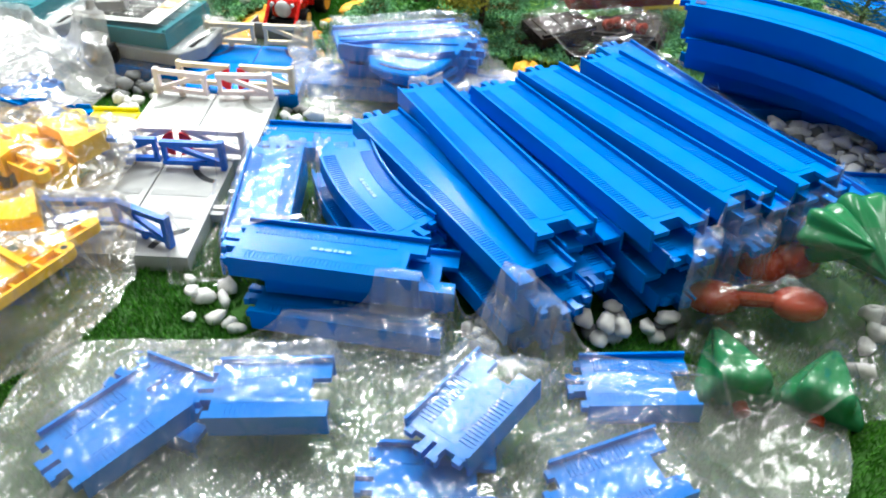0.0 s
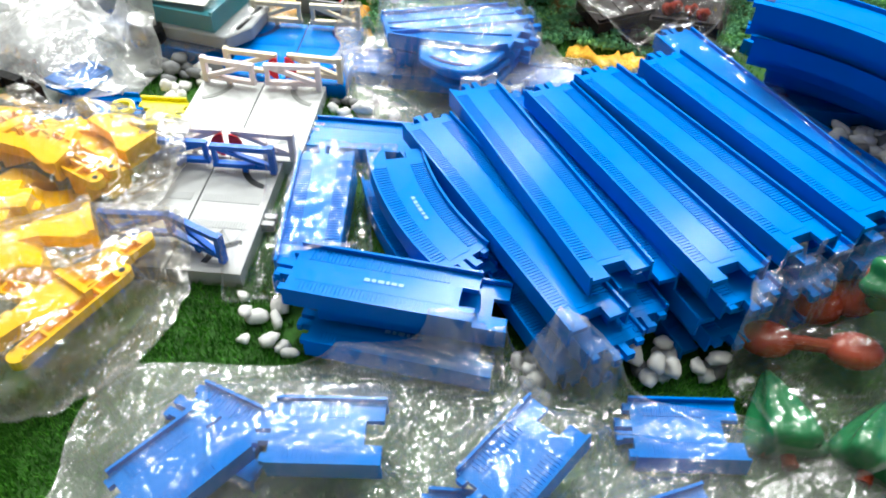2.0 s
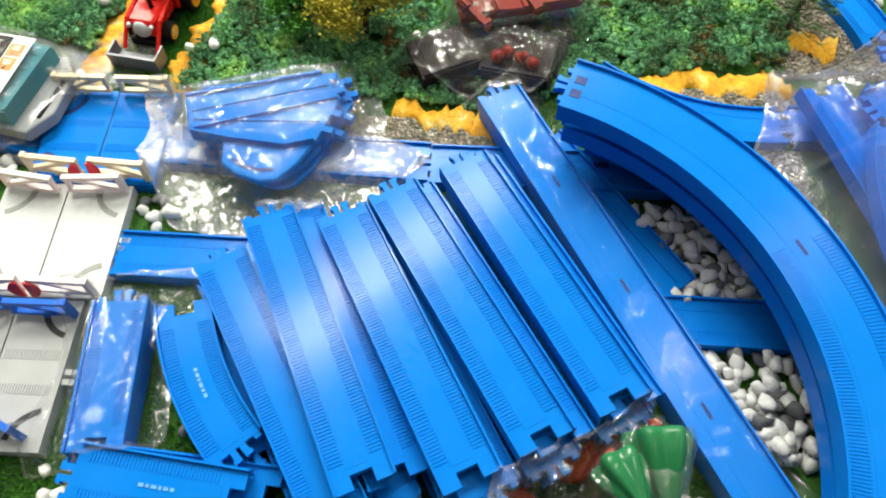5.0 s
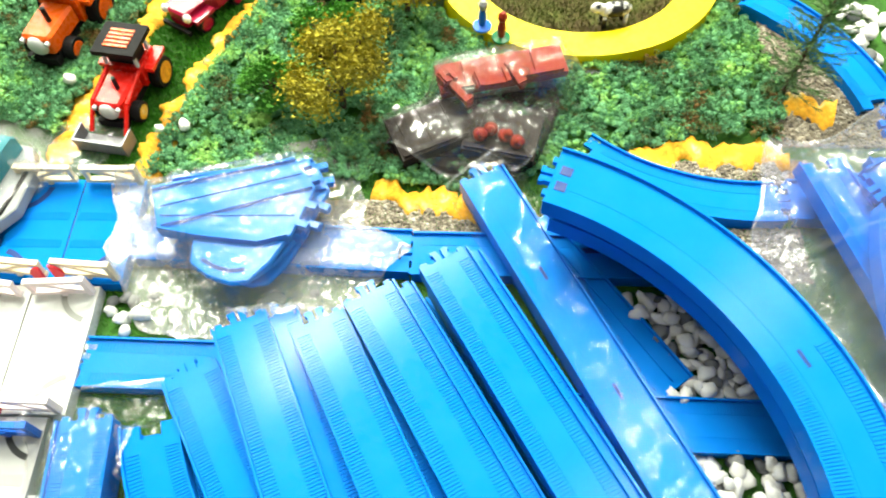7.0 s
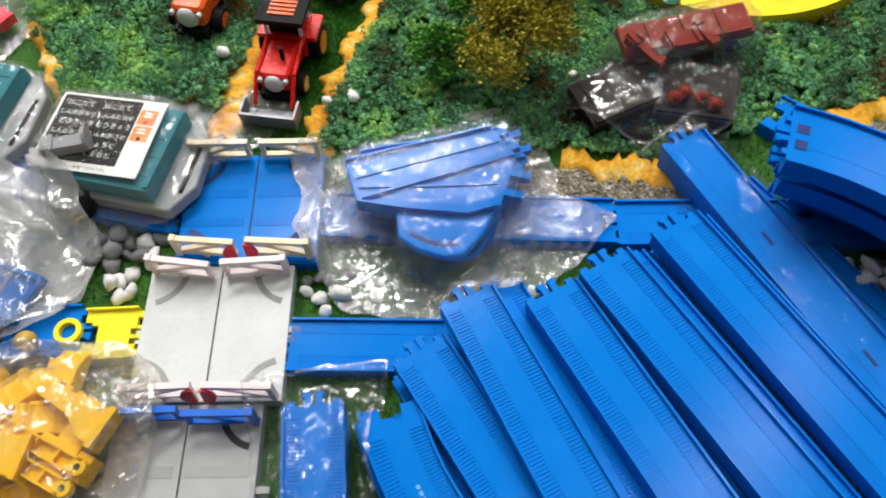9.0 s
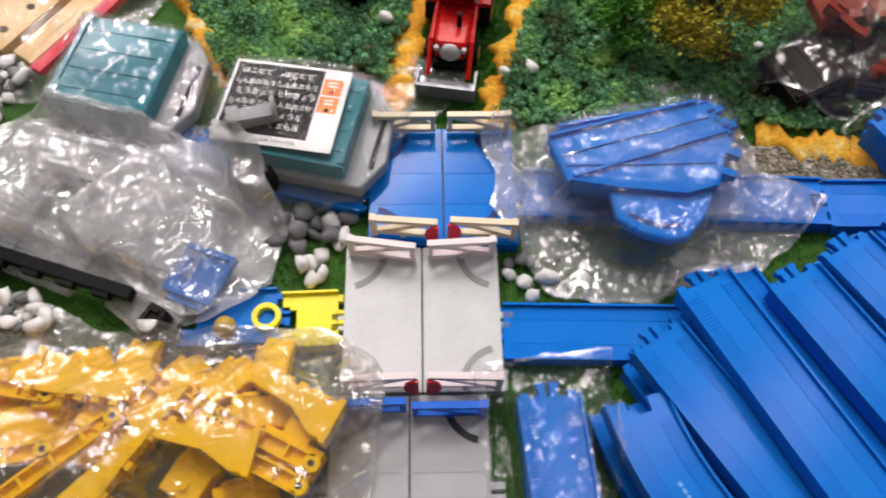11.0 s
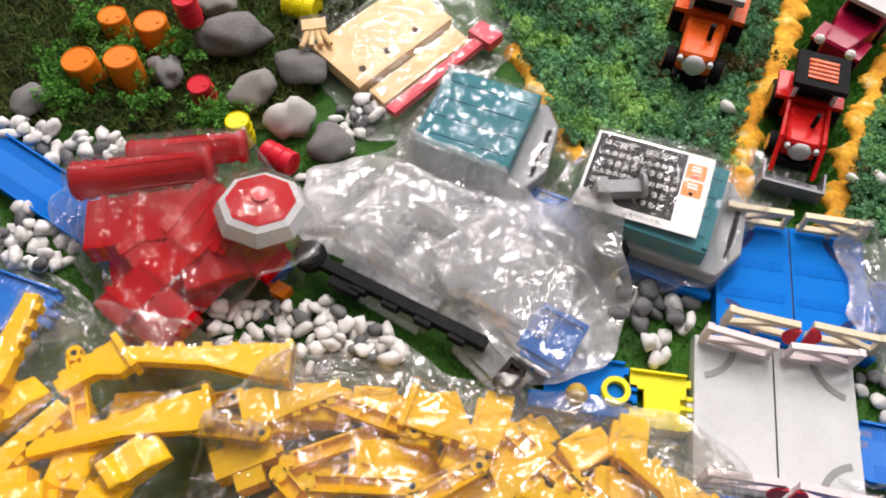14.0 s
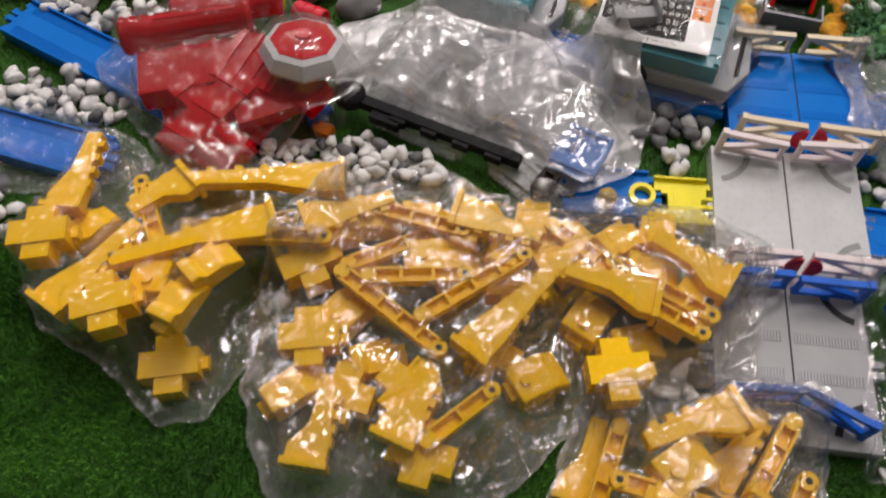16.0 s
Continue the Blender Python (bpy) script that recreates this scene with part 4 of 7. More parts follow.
def toy_stand(x, y, rz, span, rx=0, ry=0):
    t = thing("toy_stand", "terracotta plastic tree stand with two oval feet in a bag", "toy piece", "bagged trees")
    for side in (-1, 1):
        bm = bmesh.new()
        lathe(bm, [(0.0005, 0), (0.010, 0.0006), (0.0125, 0.004), (0.0128, 0.008), (0.010, 0.0115), (0.005, 0.0128), (0.0004, 0.013)], 24, pose(side * span / 2, 0, 0) @ Matrix.Diagonal((1.2, 0.92, 1, 1)))
        part("foot", bm, TERRACOTTA, t, smooth=True)
    bm = bmesh.new()
    rod(bm, (-span / 2 + 0.004, 0, 0.007), (span / 2 - 0.004, 0, 0.007), 0.0046, 10, 0.0038)
    part("stem", bm, TERRACOTTA, t)
    return rest(t, x, y, rz, rx, ry, 0, 0.016)


base = under_now()
toy_tree(0.182, 0.276, 2, -84, 0, 0.050, 0.020)
toy_tree(0.216, 0.272, -28, -80, 0, 0.046, 0.019)
toy_tree(0.262, 0.402, 4, 94, 0, 0.052, 0.020)
toy_tree(0.232, 0.380, 24, 70, 0, 0.036, 0.016)
toy_stand(0.203, 0.347, -8, 0.046, 0, -4)
toy_stand(0.226, 0.384, 20, 0.024, 20, 0)
bag("clear bag of green toy trees and terracotta bases", [(0.158, 0.338), (0.165, 0.362), (0.20, 0.378), (0.235, 0.396), (0.262, 0.414), (0.292, 0.392), (0.294, 0.32), (0.27, 0.285), (0.22, 0.275), (0.172, 0.275), (0.163, 0.318)], base, CLEAR, 11, 0.004, 0.002, 30, under_film=UNDER, top=0.056)

# turnouts in a bag
def fan_turnout(label):
    """A short switch piece that fans out to two ends, with a lever lug on one side."""
    t = thing("turnout_track", label, "toy track", "bagged turnouts")
    bm = bmesh.new()
    prism(bm, [(0, 0.019), (0.111, 0.016), (0.120, -0.0146), (0.094, -0.0515), (0.070, -0.052), (0.030, -0.034), (0, -0.0185)], 0.004, TB, None, 0.0008)
    part("bed", bm, BLUE, t)
    for pts in ([(0.001, 0.0182), (0.110, 0.0152)], [(0.001, -0.0178), (0.030, -0.0332), (0.070, -0.0505), (0.092, -0.0508)], [(0.004, -0.0165), (0.060, -0.0155), (0.118, -0.0140)]):
        bm = bmesh.new()
        for a, b in zip(pts, pts[1:]):
            box(bm, -0.0009, 0.0009, 0, math.dist(a, b), 0, TH, 1, 0, pose(*a, 0, 0, 0, aim(*a, *b)))
        part("side_wall", bm, BLUE, t)
    for a, b in (((0.004, 0.002), (0.112, 0.0015)), ((0.004, -0.006), (0.05, -0.020)), ((0.05, -0.020), (0.100, -0.034))):
        part("guide_rail", block(-0.0009, 0.0009, 0, math.dist(a, b), TB, TB + 0.0014, 0.0, pose(*a, 0, 0, 0, aim(*a, *b))), BLUE, t)
    for x, y, turn in ((0.112, 0.009, 4), (0.1155, -0.006, 4), (0.110, -0.026, -34), (0.1005, -0.0405, -34)):
        part("prong", block(-0.001, 0.009, -0.0028, 0.0028, 0.004, TB, 0.0007, pose(x, y, 0, 0, 0, turn)), BLUE, t)
    bm = bmesh.new()
    prism(bm, [(0.024, -0.032), (0.020, -0.052), (0.030, -0.066), (0.045, -0.077), (0.058, -0.079), (0.076, -0.068), (0.090, -0.053)], 0.002, TB - 0.002, None, 0.0012)
    lug = part("lever_lug", bm, BLUE, t)
    # the lug is uncut; dark strips along this arc paint the slot's shade
    bm = bmesh.new()
    arc = [(0.029, -0.052), (0.036, -0.060), (0.046, -0.067), (0.057, -0.069)]
    for a, b in zip(arc, arc[1:]):
        box(bm, -0.0016, 0.0016, -0.0005, math.dist(a, b) + 0.0005, TB - 0.002, TB - 0.0016, 1, 0, pose(*a, 0, 0, 0, aim(*a, *b)))
    part("lever_slot", bm, SLOT_SHADE_BLUE, lug, "dark curved patch for the shade in a lever slot")
    return t


base = under_now()
tb = fan_turnout("blue plastic turnout track inside a clear bag")
rest(tb, -0.072, 0.640, 20)
tb2 = copy_thing(tb, pose(0, 0, 0))
rest(tb2, -0.070, 0.650, 12, 0, 0, 0.003)
tb3 = copy_thing(tb, pose(0, 0, 0))
rest(tb3, -0.0775, 0.6345, 17, 0, 0, 0.003)
bag("clear crumpled bag of blue turnout tracks", [(-0.128, 0.672), (-0.10, 0.682), (-0.07, 0.694), (-0.022, 0.718), (0.029, 0.731), (0.058, 0.728), (0.072, 0.68), (0.080, 0.642), (0.114, 0.620), (0.079, 0.583), (0.043, 0.554), (-0.025, 0.545), (-0.085, 0.553), (-0.107, 0.598), (-0.122, 0.615), (-0.116, 0.640)], base, CLEAR_WHITE, 21, 0.006, 0.002, 30, 80, 260, under_film=UNDER_WHITE)


# dark trestles and orange frames in a bag
base = under_now()
t = thing("trestle_deck", "wide dark brown plastic deck plate inside a clear bag", "toy piece", "bagged trestles")
bm = bmesh.new()
prism(bm, [(-0.076, -0.018), (-0.062, 0.006), (-0.026, 0.035), (0.040, 0.062), (0.072, 0.060), (0.076, 0.022), (0.050, -0.040), (0.0, -0.048), (-0.050, -0.040)], 0, 0.012, None, 0.003)
part("plate", bm, DARKBROWN, t)
for x0, y0, x1, y1 in ((-0.056, -0.030, 0.040, -0.030), (-0.060, -0.008, 0.060, 0.000), (-0.030, 0.026, 0.066, 0.044)):
    part("plate_rib", block(-0.0014, 0.0014, 0, math.dist((x0, y0), (x1, y1)), 0.0119, 0.0145, 0.0004, pose(x0, y0, 0, 0, 0, aim(x0, y0, x1, y1))), DARKBROWN, t)
rest(t, 0.162, 0.740, 0, 0, 0, 0, 0.014)
for x, y, rz, rx, w, d, h in ((0.124, 0.728, 24, 3, 0.060, 0.044, 0.010), (0.186, 0.722, -14, 4, 0.060, 0.044, 0.010)):
    t = thing("trestle_deck", "dark brown plastic trestle deck inside a clear bag", "toy piece", "bagged trestles")
    part("panel", block(-w / 2, w / 2, -d / 2, d / 2, 0, h, 0.0025), DARKBROWN, t)
    for k in range(3):
        xx = -w / 2 + w * (k + 0.5) / 3
        part("plank_rib", block(xx - 0.0014, xx + 0.0014, -d / 2 + 0.003, d / 2 - 0.003, h, h + 0.0012, 0.0004), DARKBROWN, t)
    part("side_rail", block(-w / 2 + 0.002, w / 2 - 0.002, -d / 2 + 0.002, -d / 2 + 0.005, h, h + 0.0026, 0.0008), DARKBROWN, t)
    rest(t, x, y, rz, rx, -3, 0, 0.018)
beam = thing("orange_beam", "long orange red plastic beam inside a clear bag", "toy piece", "bagged trestles")
part("panel", block(-0.056, 0.054, -0.014, 0.014, 0, 0.008, 0.0018), ORANGE_RED, beam)
part("edge_rail", block(-0.052, 0.050, -0.0135, -0.010, 0.008, 0.0125, 0.001), ORANGE_RED, beam)
for xx in (-0.034, -0.004, 0.026):
    part("web", block(xx, xx + 0.003, -0.010, 0.0125, 0.008, 0.0105, 0.0008), ORANGE_RED, beam)
rest(beam, 0.186, 0.783, 14, 10, 0, 0, 0.040)
for x, y, rz, ln, w in ((0.147, 0.754, -48, 0.036, 0.006), (0.176, 0.762, 20, 0.030, 0.013), (0.139, 0.762, 40, 0.014, 0.010), (0.196, 0.768, -60, 0.026, 0.006)):
    t = thing("orange_bar", "short orange red plastic bar inside a clear bag", "toy piece", "bagged trestles")
    part("bar", block(-ln / 2, ln / 2, -w / 2, w / 2, 0, 0.006, 0.0012), ORANGE_RED, t)
    for sx in (-1, 1):
        part("lug", block(sx * (ln / 2 - 0.003) - 0.002, sx * (ln / 2 - 0.003) + 0.002, -w / 2 - 0.001, w / 2 + 0.001, 0.004, 0.0085, 0.0008), ORANGE_RED, t)
    rest(t, x, y, rz, 6, 8, 0, 0.044)
for x, y, rz in ((0.166, 0.718, 20), (0.176, 0.724, -30), (0.185, 0.716, 60), (0.196, 0.711, 10)):
    t = thing("red_peg", "small dull red plastic peg inside a clear bag", "toy piece", "bagged trestles")
    bm = bmesh.new()
    lathe(bm, [(0.0052, 0), (0.0058, 0.001), (0.0058, 0.003), (0.0036, 0.004), (0.0034, 0.009), (0.002, 0.0098)], 14)
    part("pin", bm, ORANGE_RED, t)
    rest(t, x, y, rz, 40, 20, 0, 0.030)
bag("clear bag of dark trestles and orange frames", [(0.072, 0.726), (0.088, 0.748), (0.129, 0.790), (0.158, 0.830), (0.224, 0.832), (0.290, 0.818), (0.264, 0.785), (0.238, 0.735), (0.204, 0.690), (0.162, 0.684), (0.116, 0.697)], base, CLEAR_PUFFED, 31, 0.005, 0.005, 70, under_film=UNDER, top=0.06)

# sleeve of the long track
ax, ay = math.sin(math.radians(152.9)), math.cos(math.radians(152.9))
px, py = -ay, ax
base = under_now() * 0
ends = []
for s, w in ((-0.012, 0.026), (0.06, 0.027), (0.13, 0.026), (0.20, 0.027), (0.27, 0.026), (0.34, 0.027), (0.40, 0.025)):
    ends.append((s, w))
ring_line = [(0.168 + ax * s + px * w, 0.6795 + ay * s + py * w) for s, w in ends] + [(0.168 + ax * s - px * w, 0.6795 + ay * s - py * w) for s, w in ends[::-1]]
bag("clear tight sleeve round a long blue track", ring_line, base, CLEAR_TIGHT, 41, 0.0016, 0.0008, 12, 40, 320, top=0.032)

# bag round the short straights
base = under_now() * 0
bag("clear crumpled bag round short blue straights", [(-0.132, 0.43), (-0.138, 0.5), (-0.085, 0.508), (-0.05, 0.512), (-0.058, 0.45), (-0.052, 0.375), (-0.09, 0.366), (-0.138, 0.36), (-0.14, 0.4)], base, CLEAR, 51, 0.003, 0.002, 25)

# viaduct pieces in a bag at the edge
base = under_now()
for x, y, rz, ry in ((0.492, 0.478, 11, 0), (0.535, 0.490, 13, 0), (0.486, 0.486, 15, 3)):
    t = copy_thing(ground_piece, pose(0, 0, 0))
    t["label"], t["group"] = "straight blue track inside a milky bag", "bagged curves"
    rest(t, x, y, rz, 0, ry)
for x, y, rz in ((0.462, 0.655, -60), (0.475, 0.70, -80), (0.50, 0.56, -20), (0.46, 0.52, 10)):
    t = copy_thing(curve, pose(x, y, 0))
    t["label"], t["group"] = "curved blue track inside a milky bag", "bagged curves"
    rest(t, x, y, rz, 4, 6)
bag("large milky clear bag of blue curves", [(0.375, 0.62), (0.392, 0.685), (0.412, 0.738), (0.445, 0.728), (0.50, 0.725), (0.58, 0.70), (0.62, 0.60), (0.60, 0.48), (0.50, 0.44), (0.437, 0.465), (0.417, 0.525), (0.397, 0.578)], base, CLEAR_BLUISH, 61, 0.010, 0.012, 120, under_film=UNDER, top=0.062)

# ---- the left side: grey, teal, red, tan and yellow bags ----
base_left = under_now()


def casing(label, x, y, rz, w, d, h, cover, rim):
    """Ribbed see-through roof on a grey tray with side arms."""
    t = thing("station_roof", label, "toy piece", "bagged station parts")
    bm = bmesh.new()
    prism(bm, [(-w / 2 - 0.004, -d / 2 + 0.006), (-w / 2 + 0.01, -d / 2 - 0.004), (w / 2 + 0.012, -d / 2 - 0.004), (w / 2 + 0.024, -d / 2 + 0.02), (w / 2 + 0.02, d / 2 - 0.015), (w / 2 + 0.006, d / 2 + 0.004), (-w / 2, d / 2 + 0.004)], 0, 0.012, None, 0.001)
    tray = part("tray", bm, GREY_PART, t, "grey plastic tray")
    part("tray_slot", block(w / 2 + 0.013, w / 2 + 0.0165, -d / 2 + 0.012, d / 2 - 0.02, 0.0122, 0.0128), BLACK, tray, "black slotted strip")
    part("cover", block(-w / 2, w / 2, -d / 2, d / 2, 0.0125, h, 0.003), cover, t, "teal see-through cover")
    for k in range(4):
        yy = -d / 2 + d * (k + 0.7) / 4.4
        part("cover_rib", block(-w / 2 + 0.003, w / 2 - 0.003, yy, yy + 0.0030, h, h + 0.0008, 0.0003), cover, t)
    for s in (-1, 1):
        part("cover_flange", block(s * (w / 2 - 0.002) - 0.0018, s * (w / 2 - 0.002) + 0.0018, -d / 2 + 0.002, d / 2 - 0.002, h, h + 0.0024, 0.0005), cover, t)
    return rest(t, x, y, rz, 0, 0, 0, 0.016)


casing("teal clear roof on a grey tray inside a bag", -0.386, 0.722, -12, 0.074, 0.078, 0.025, TEAL_CLEAR, GREY_PART)
bag("clear bag round a teal roof part", [(-0.442, 0.682), (-0.447, 0.735), (-0.415, 0.79), (-0.34, 0.775), (-0.31, 0.735), (-0.322, 0.685), (-0.35, 0.658), (-0.40, 0.662)], base_left, CLEAR, 71, 0.0026, 0.003, 60, under_film=UNDER)
base = under_now()
casing("teal clear roof on a grey tray under a printed card", -0.252, 0.674, -13, 0.082, 0.074, 0.027, TEAL_CLEAR, GREY_PART)

# printed sticker card: station names in white on black
card = thing("sticker_card", "black and white sticker card with station names", "card")
CW, CD = 0.083, 0.068
part("sheet", block(-CW / 2, CW / 2, -CD / 2, CD / 2, 0, 0.0006), PAPER, card)
part("print_panel", block(-CW / 2 + 0.002, CW / 2 - 0.0185, -CD / 2 + 0.0075, CD / 2 - 0.002, 0.0006, 0.0008), INK, card, "black printed panel")
for yy in (0.012, -0.003):
    tab = part("print_tab", block(CW / 2 - 0.0175, CW / 2 - 0.004, yy, yy + 0.0135, 0.0006, 0.0008), INK_ORANGE if yy > 0 else INK_ORANGE, card, "orange printed tab")
    bm = bmesh.new()
    box(bm, CW / 2 - 0.014, CW / 2 - 0.0075, yy + 0.007, yy + 0.0085, 0.0008, 0.0009)
    box(bm, CW / 2 - 0.014, CW / 2 - 0.0075, yy + 0.010, yy + 0.0112, 0.0008, 0.0009)
    part("print_mark", bm, PAPER, tab)
    bm = bmesh.new()
    tube(bm, 0.0016, 0.0016, 0.0008, 0.0009, 12, Matrix.Translation((CW / 2 - 0.0108, yy - 0.0006 + 0.003, 0)))
    part("print_dot", bm, RED if yy > 0 else INK, tab)


def words(text, x, y, size, material, parent):
    cu = bpy.data.curves.new("text", "FONT")
    cu.body, cu.size = text, size
    tmp = bpy.data.objects.new("text", cu)
    scene.collection.objects.link(tmp)
    dg = bpy.context.evaluated_depsgraph_get()
    me = bpy.data.meshes.new_from_object(tmp.evaluated_get(dg))
    bpy.data.objects.remove(tmp)
    bpy.data.curves.remove(cu)
    me.transform(Matrix.Translation((x, y, 0.00092)))
    me.materials.clear()
    me.materials.append(material)
    ob = new("lettering", me)
    ob.parent = parent
    return ob


for i, name in enumerate(("はこだて", "しんあおもり", "とうきょう", "しんおおさか", "きょうと", "くまもと")):
    yy = CD / 2 - 0.0108 - i * 0.0087
    short = len(name) < 6
    if i < 4:
        words(name, -CW / 2 + (0.006 if short else 0.0035), yy, 0.0056 if short else 0.0049, PAPER, card)
    else:
        words(name[:1], -CW / 2 + 0.004, yy, 0.0056, PAPER, card)
    words(name, -CW / 2 + (0.0355 if short else 0.0335), yy, 0.0056 if short else 0.0049, PAPER, card)
words("すきなシールをつかってね。", -CW / 2 + 0.016, -CD / 2 + 0.0022, 0.0035, INK, card)
rest(card, -0.2625, 0.6775, -11, 1, -2)
lever = thing("toy_lever", "small grey plastic lever lying on the sticker card", "toy piece")
part("shaft", block(-0.016, 0.008, -0.005, 0.005, 0, 0.009, 0.001), GREY_PART, lever)
bm = bmesh.new()
tube(bm, 0.0085, 0.0085, 0.008, 0.0105, 18, pose(0.0, 0, 0.0085, 0, 90, 0))
part("disc", bm, GREY_PART, lever)
part("block_end", block(-0.022, -0.014, -0.0065, 0.0065, 0, 0.011, 0.001), GREY_PART, lever)
rest(lever, -0.275, 0.665, 12)
bag("clear bag of a teal roof and a sticker card", [(-0.335, 0.655), (-0.318, 0.71), (-0.29, 0.76), (-0.265, 0.783), (-0.20, 0.765), (-0.135, 0.742), (-0.150, 0.71), (-0.174, 0.680), (-0.199, 0.648), (-0.211, 0.618), (-0.28, 0.618)], base, CLEAR_FLAT, 81, 0.0035, 0.002, 35, under_film=UNDER)

# grey and clear parts with a black beam
base = under_now()


def smoke_box(x, y, rz, w, d, h, material, label, rx=0, ry=0):
    t = thing("moulding", label, "toy piece", "bagged grey parts")
    part("shell", block(-w / 2, w / 2, -d / 2, d / 2, 0, h, 0.002), material, t)
    part("ledge", block(-w / 2 + 0.004, w / 2 - 0.004, -d / 2 - 0.004, -d / 2, 0.002, h * 0.6, 0.001), material, t)
    part("lip", block(-w / 2 + 0.003, w / 2 - 0.003, d / 2 - 0.005, d / 2 - 0.003, h, h + 0.003, 0.0005), material, t)
    part("boss", block(-w * 0.32, -w * 0.18, -d * 0.2, d * 0.2, h, h + 0.002, 0.0005), material, t)
    return rest(t, x, y, rz, rx, ry, 0, 0.016)


smoke_box(-0.400, 0.618, -20, 0.12, 0.036, 0.010, SMOKE, "clear grey plastic moulding inside a bag")
smoke_box(-0.335, 0.592, -20, 0.06, 0.05, 0.012, SMOKE, "clear grey plastic moulding inside a bag")
smoke_box(-0.395, 0.645, -16, 0.10, 0.025, 0.010, SMOKE, "clear plastic moulding inside a bag")
smoke_box(-0.425, 0.585, -22, 0.075, 0.028, 0.012, SMOKE, "clear plastic moulding inside a bag")
smoke_box(-0.365, 0.612, 40, 0.07, 0.03, 0.010, SMOKE, "clear plastic moulding inside a bag", 4, 3)
smoke_box(-0.440, 0.625, 60, 0.06, 0.03, 0.010, SMOKE, "clear plastic moulding inside a bag", -4, 4)
smoke_box(-0.348, 0.545, -38, 0.055, 0.02, 0.012, SMOKE, "clear grey plastic beam inside a bag")
smoke_box(-0.311, 0.563, -22, 0.034, 0.036, 0.007, BLUE, "small blue plastic moulding inside a bag")
hub = thing("black_hub", "round black plastic hub inside a bag", "toy piece", "bagged grey parts")
bm = bmesh.new()
lathe(bm, [(0.013, 0), (0.0145, 0.003), (0.0145, 0.012), (0.012, 0.015), (0.006, 0.013)], 20)
part("rim", bm, BLACK, hub)
rest(hub, -0.281, 0.634, 0, 0, 0, 0, 0.014)
smoke_box(-0.335, 0.530, -30, 0.012, 0.018, 0.014, DARKBROWN, "dark brown plastic moulding inside a bag")
bag("clear heavily crumpled bag of grey parts", [(-0.50, 0.615), (-0.508, 0.672), (-0.478, 0.694), (-0.445, 0.700), (-0.38, 0.682), (-0.31, 0.664), (-0.278, 0.646), (-0.262, 0.60), (-0.272, 0.553), (-0.316, 0.532), (-0.353, 0.553), (-0.41, 0.580), (-0.46, 0.602)], base, CLEAR_FROST, 91, 0.0085, 0.008, 60, 80, 260, under_film=UNDER_FROST, top=0.034)

beam = thing("gear_beam", "black plastic beam with a toothed edge among the bags", "toy piece", "bagged grey parts")
part("bar", block(-0.06, 0.07, -0.004, 0.004, 0, 0.008, 0.001), BLACK, beam)
for x in (-0.03, -0.005, 0.02, 0.045):
    part("tooth", block(x, x + 0.012, -0.0075, -0.004, 0, 0.007, 0.0008), BLACK, beam)
bm = bmesh.new()
lathe(bm, [(0.010, 0), (0.0115, 0.002), (0.0115, 0.009), (0.009, 0.011), (0.004, 0.010)], 18, Matrix.Translation((-0.066, 0, 0)))
part("hub", bm, BLACK, beam)
part("side_block", block(-0.045, -0.022, -0.011, -0.004, -0.002, 0.006, 0.001), BLACK, beam)
rest(beam, -0.419, 0.572, -18.5)
bit = thing("toy_clip", "small blue plastic clip beside the red bag", "toy piece")
part("clip_body", block(-0.008, 0.008, -0.006, 0.006, 0, 0.009, 0.001), BLUE_DEEP, bit)
part("tab", block(0.008, 0.013, -0.003, 0.003, 0.002, 0.006, 0.0006), BLUE_DEEP, bit)
rest(bit, -0.509, 0.585, 35)
bit = thing("toy_clip", "small orange plastic clip beside the red bag", "toy piece")
part("clip_body", block(-0.006, 0.006, -0.005, 0.005, 0, 0.008, 0.001), BARREL_ORANGE, bit)
part("tab", block(-0.010, -0.006, -0.002, 0.002, 0.002, 0.006, 0.0006), BARREL_ORANGE, bit)
rest(bit, -0.499, 0.571, -20)
knob = thing("toy_ball", "small round brass coloured ball beside the lemon track", "toy piece")
bm = bmesh.new()
lathe(bm, [(0.004, 0), (0.0065, 0.003), (0.0072, 0.007), (0.006, 0.011), (0.0025, 0.0135)], 18)
part("shell", bm, GOLD_PLASTIC, knob, smooth=True)
rest(knob, -0.292, 0.528, 0)
# ruby parts
base = under_now()


def ruby(x, y, rz, w, d, h, rx=0, ry=0, ridges=3):
    t = thing("ruby_block", "see-through red plastic part inside a bag", "toy piece", "bagged red parts")
    part("shell", block(-w / 2, w / 2, -d / 2, d / 2, 0, h, 0.002), RED_CLEAR, t)
    for k in range(ridges):
        xx = -w / 2 + w * (k + 0.5) / ridges
        part("ridge", block(xx - 0.002, xx + 0.002, -d / 2 - 0.0015, d / 2 + 0.0015, 0.002, h + 0.0018, 0.0006), RED_CLEAR, t)
    return rest(t, x, y, rz, rx, ry, 0, 0.026)


hull = thing("ruby_block", "flat see-through red moulding inside a bag", "toy piece", "bagged red parts")
bm = bmesh.new()
prism(bm, [(-0.066, 0.012), (0.050, 0.046), (0.078, -0.002), (0.045, -0.034), (0.026, -0.078), (-0.004, -0.086), (-0.030, -0.045)], 0, 0.007, None, 0.002)
part("shell", bm, RED_CLEAR, hull)
rest(hull, -0.580, 0.597, 0)
ruby(-0.602, 0.592, 20, 0.068, 0.040, 0.018)
ruby(-0.552, 0.602, -14, 0.050, 0.046, 0.014, 0, 0, 4)
ruby(-0.572, 0.552, 62, 0.078, 0.026, 0.015)
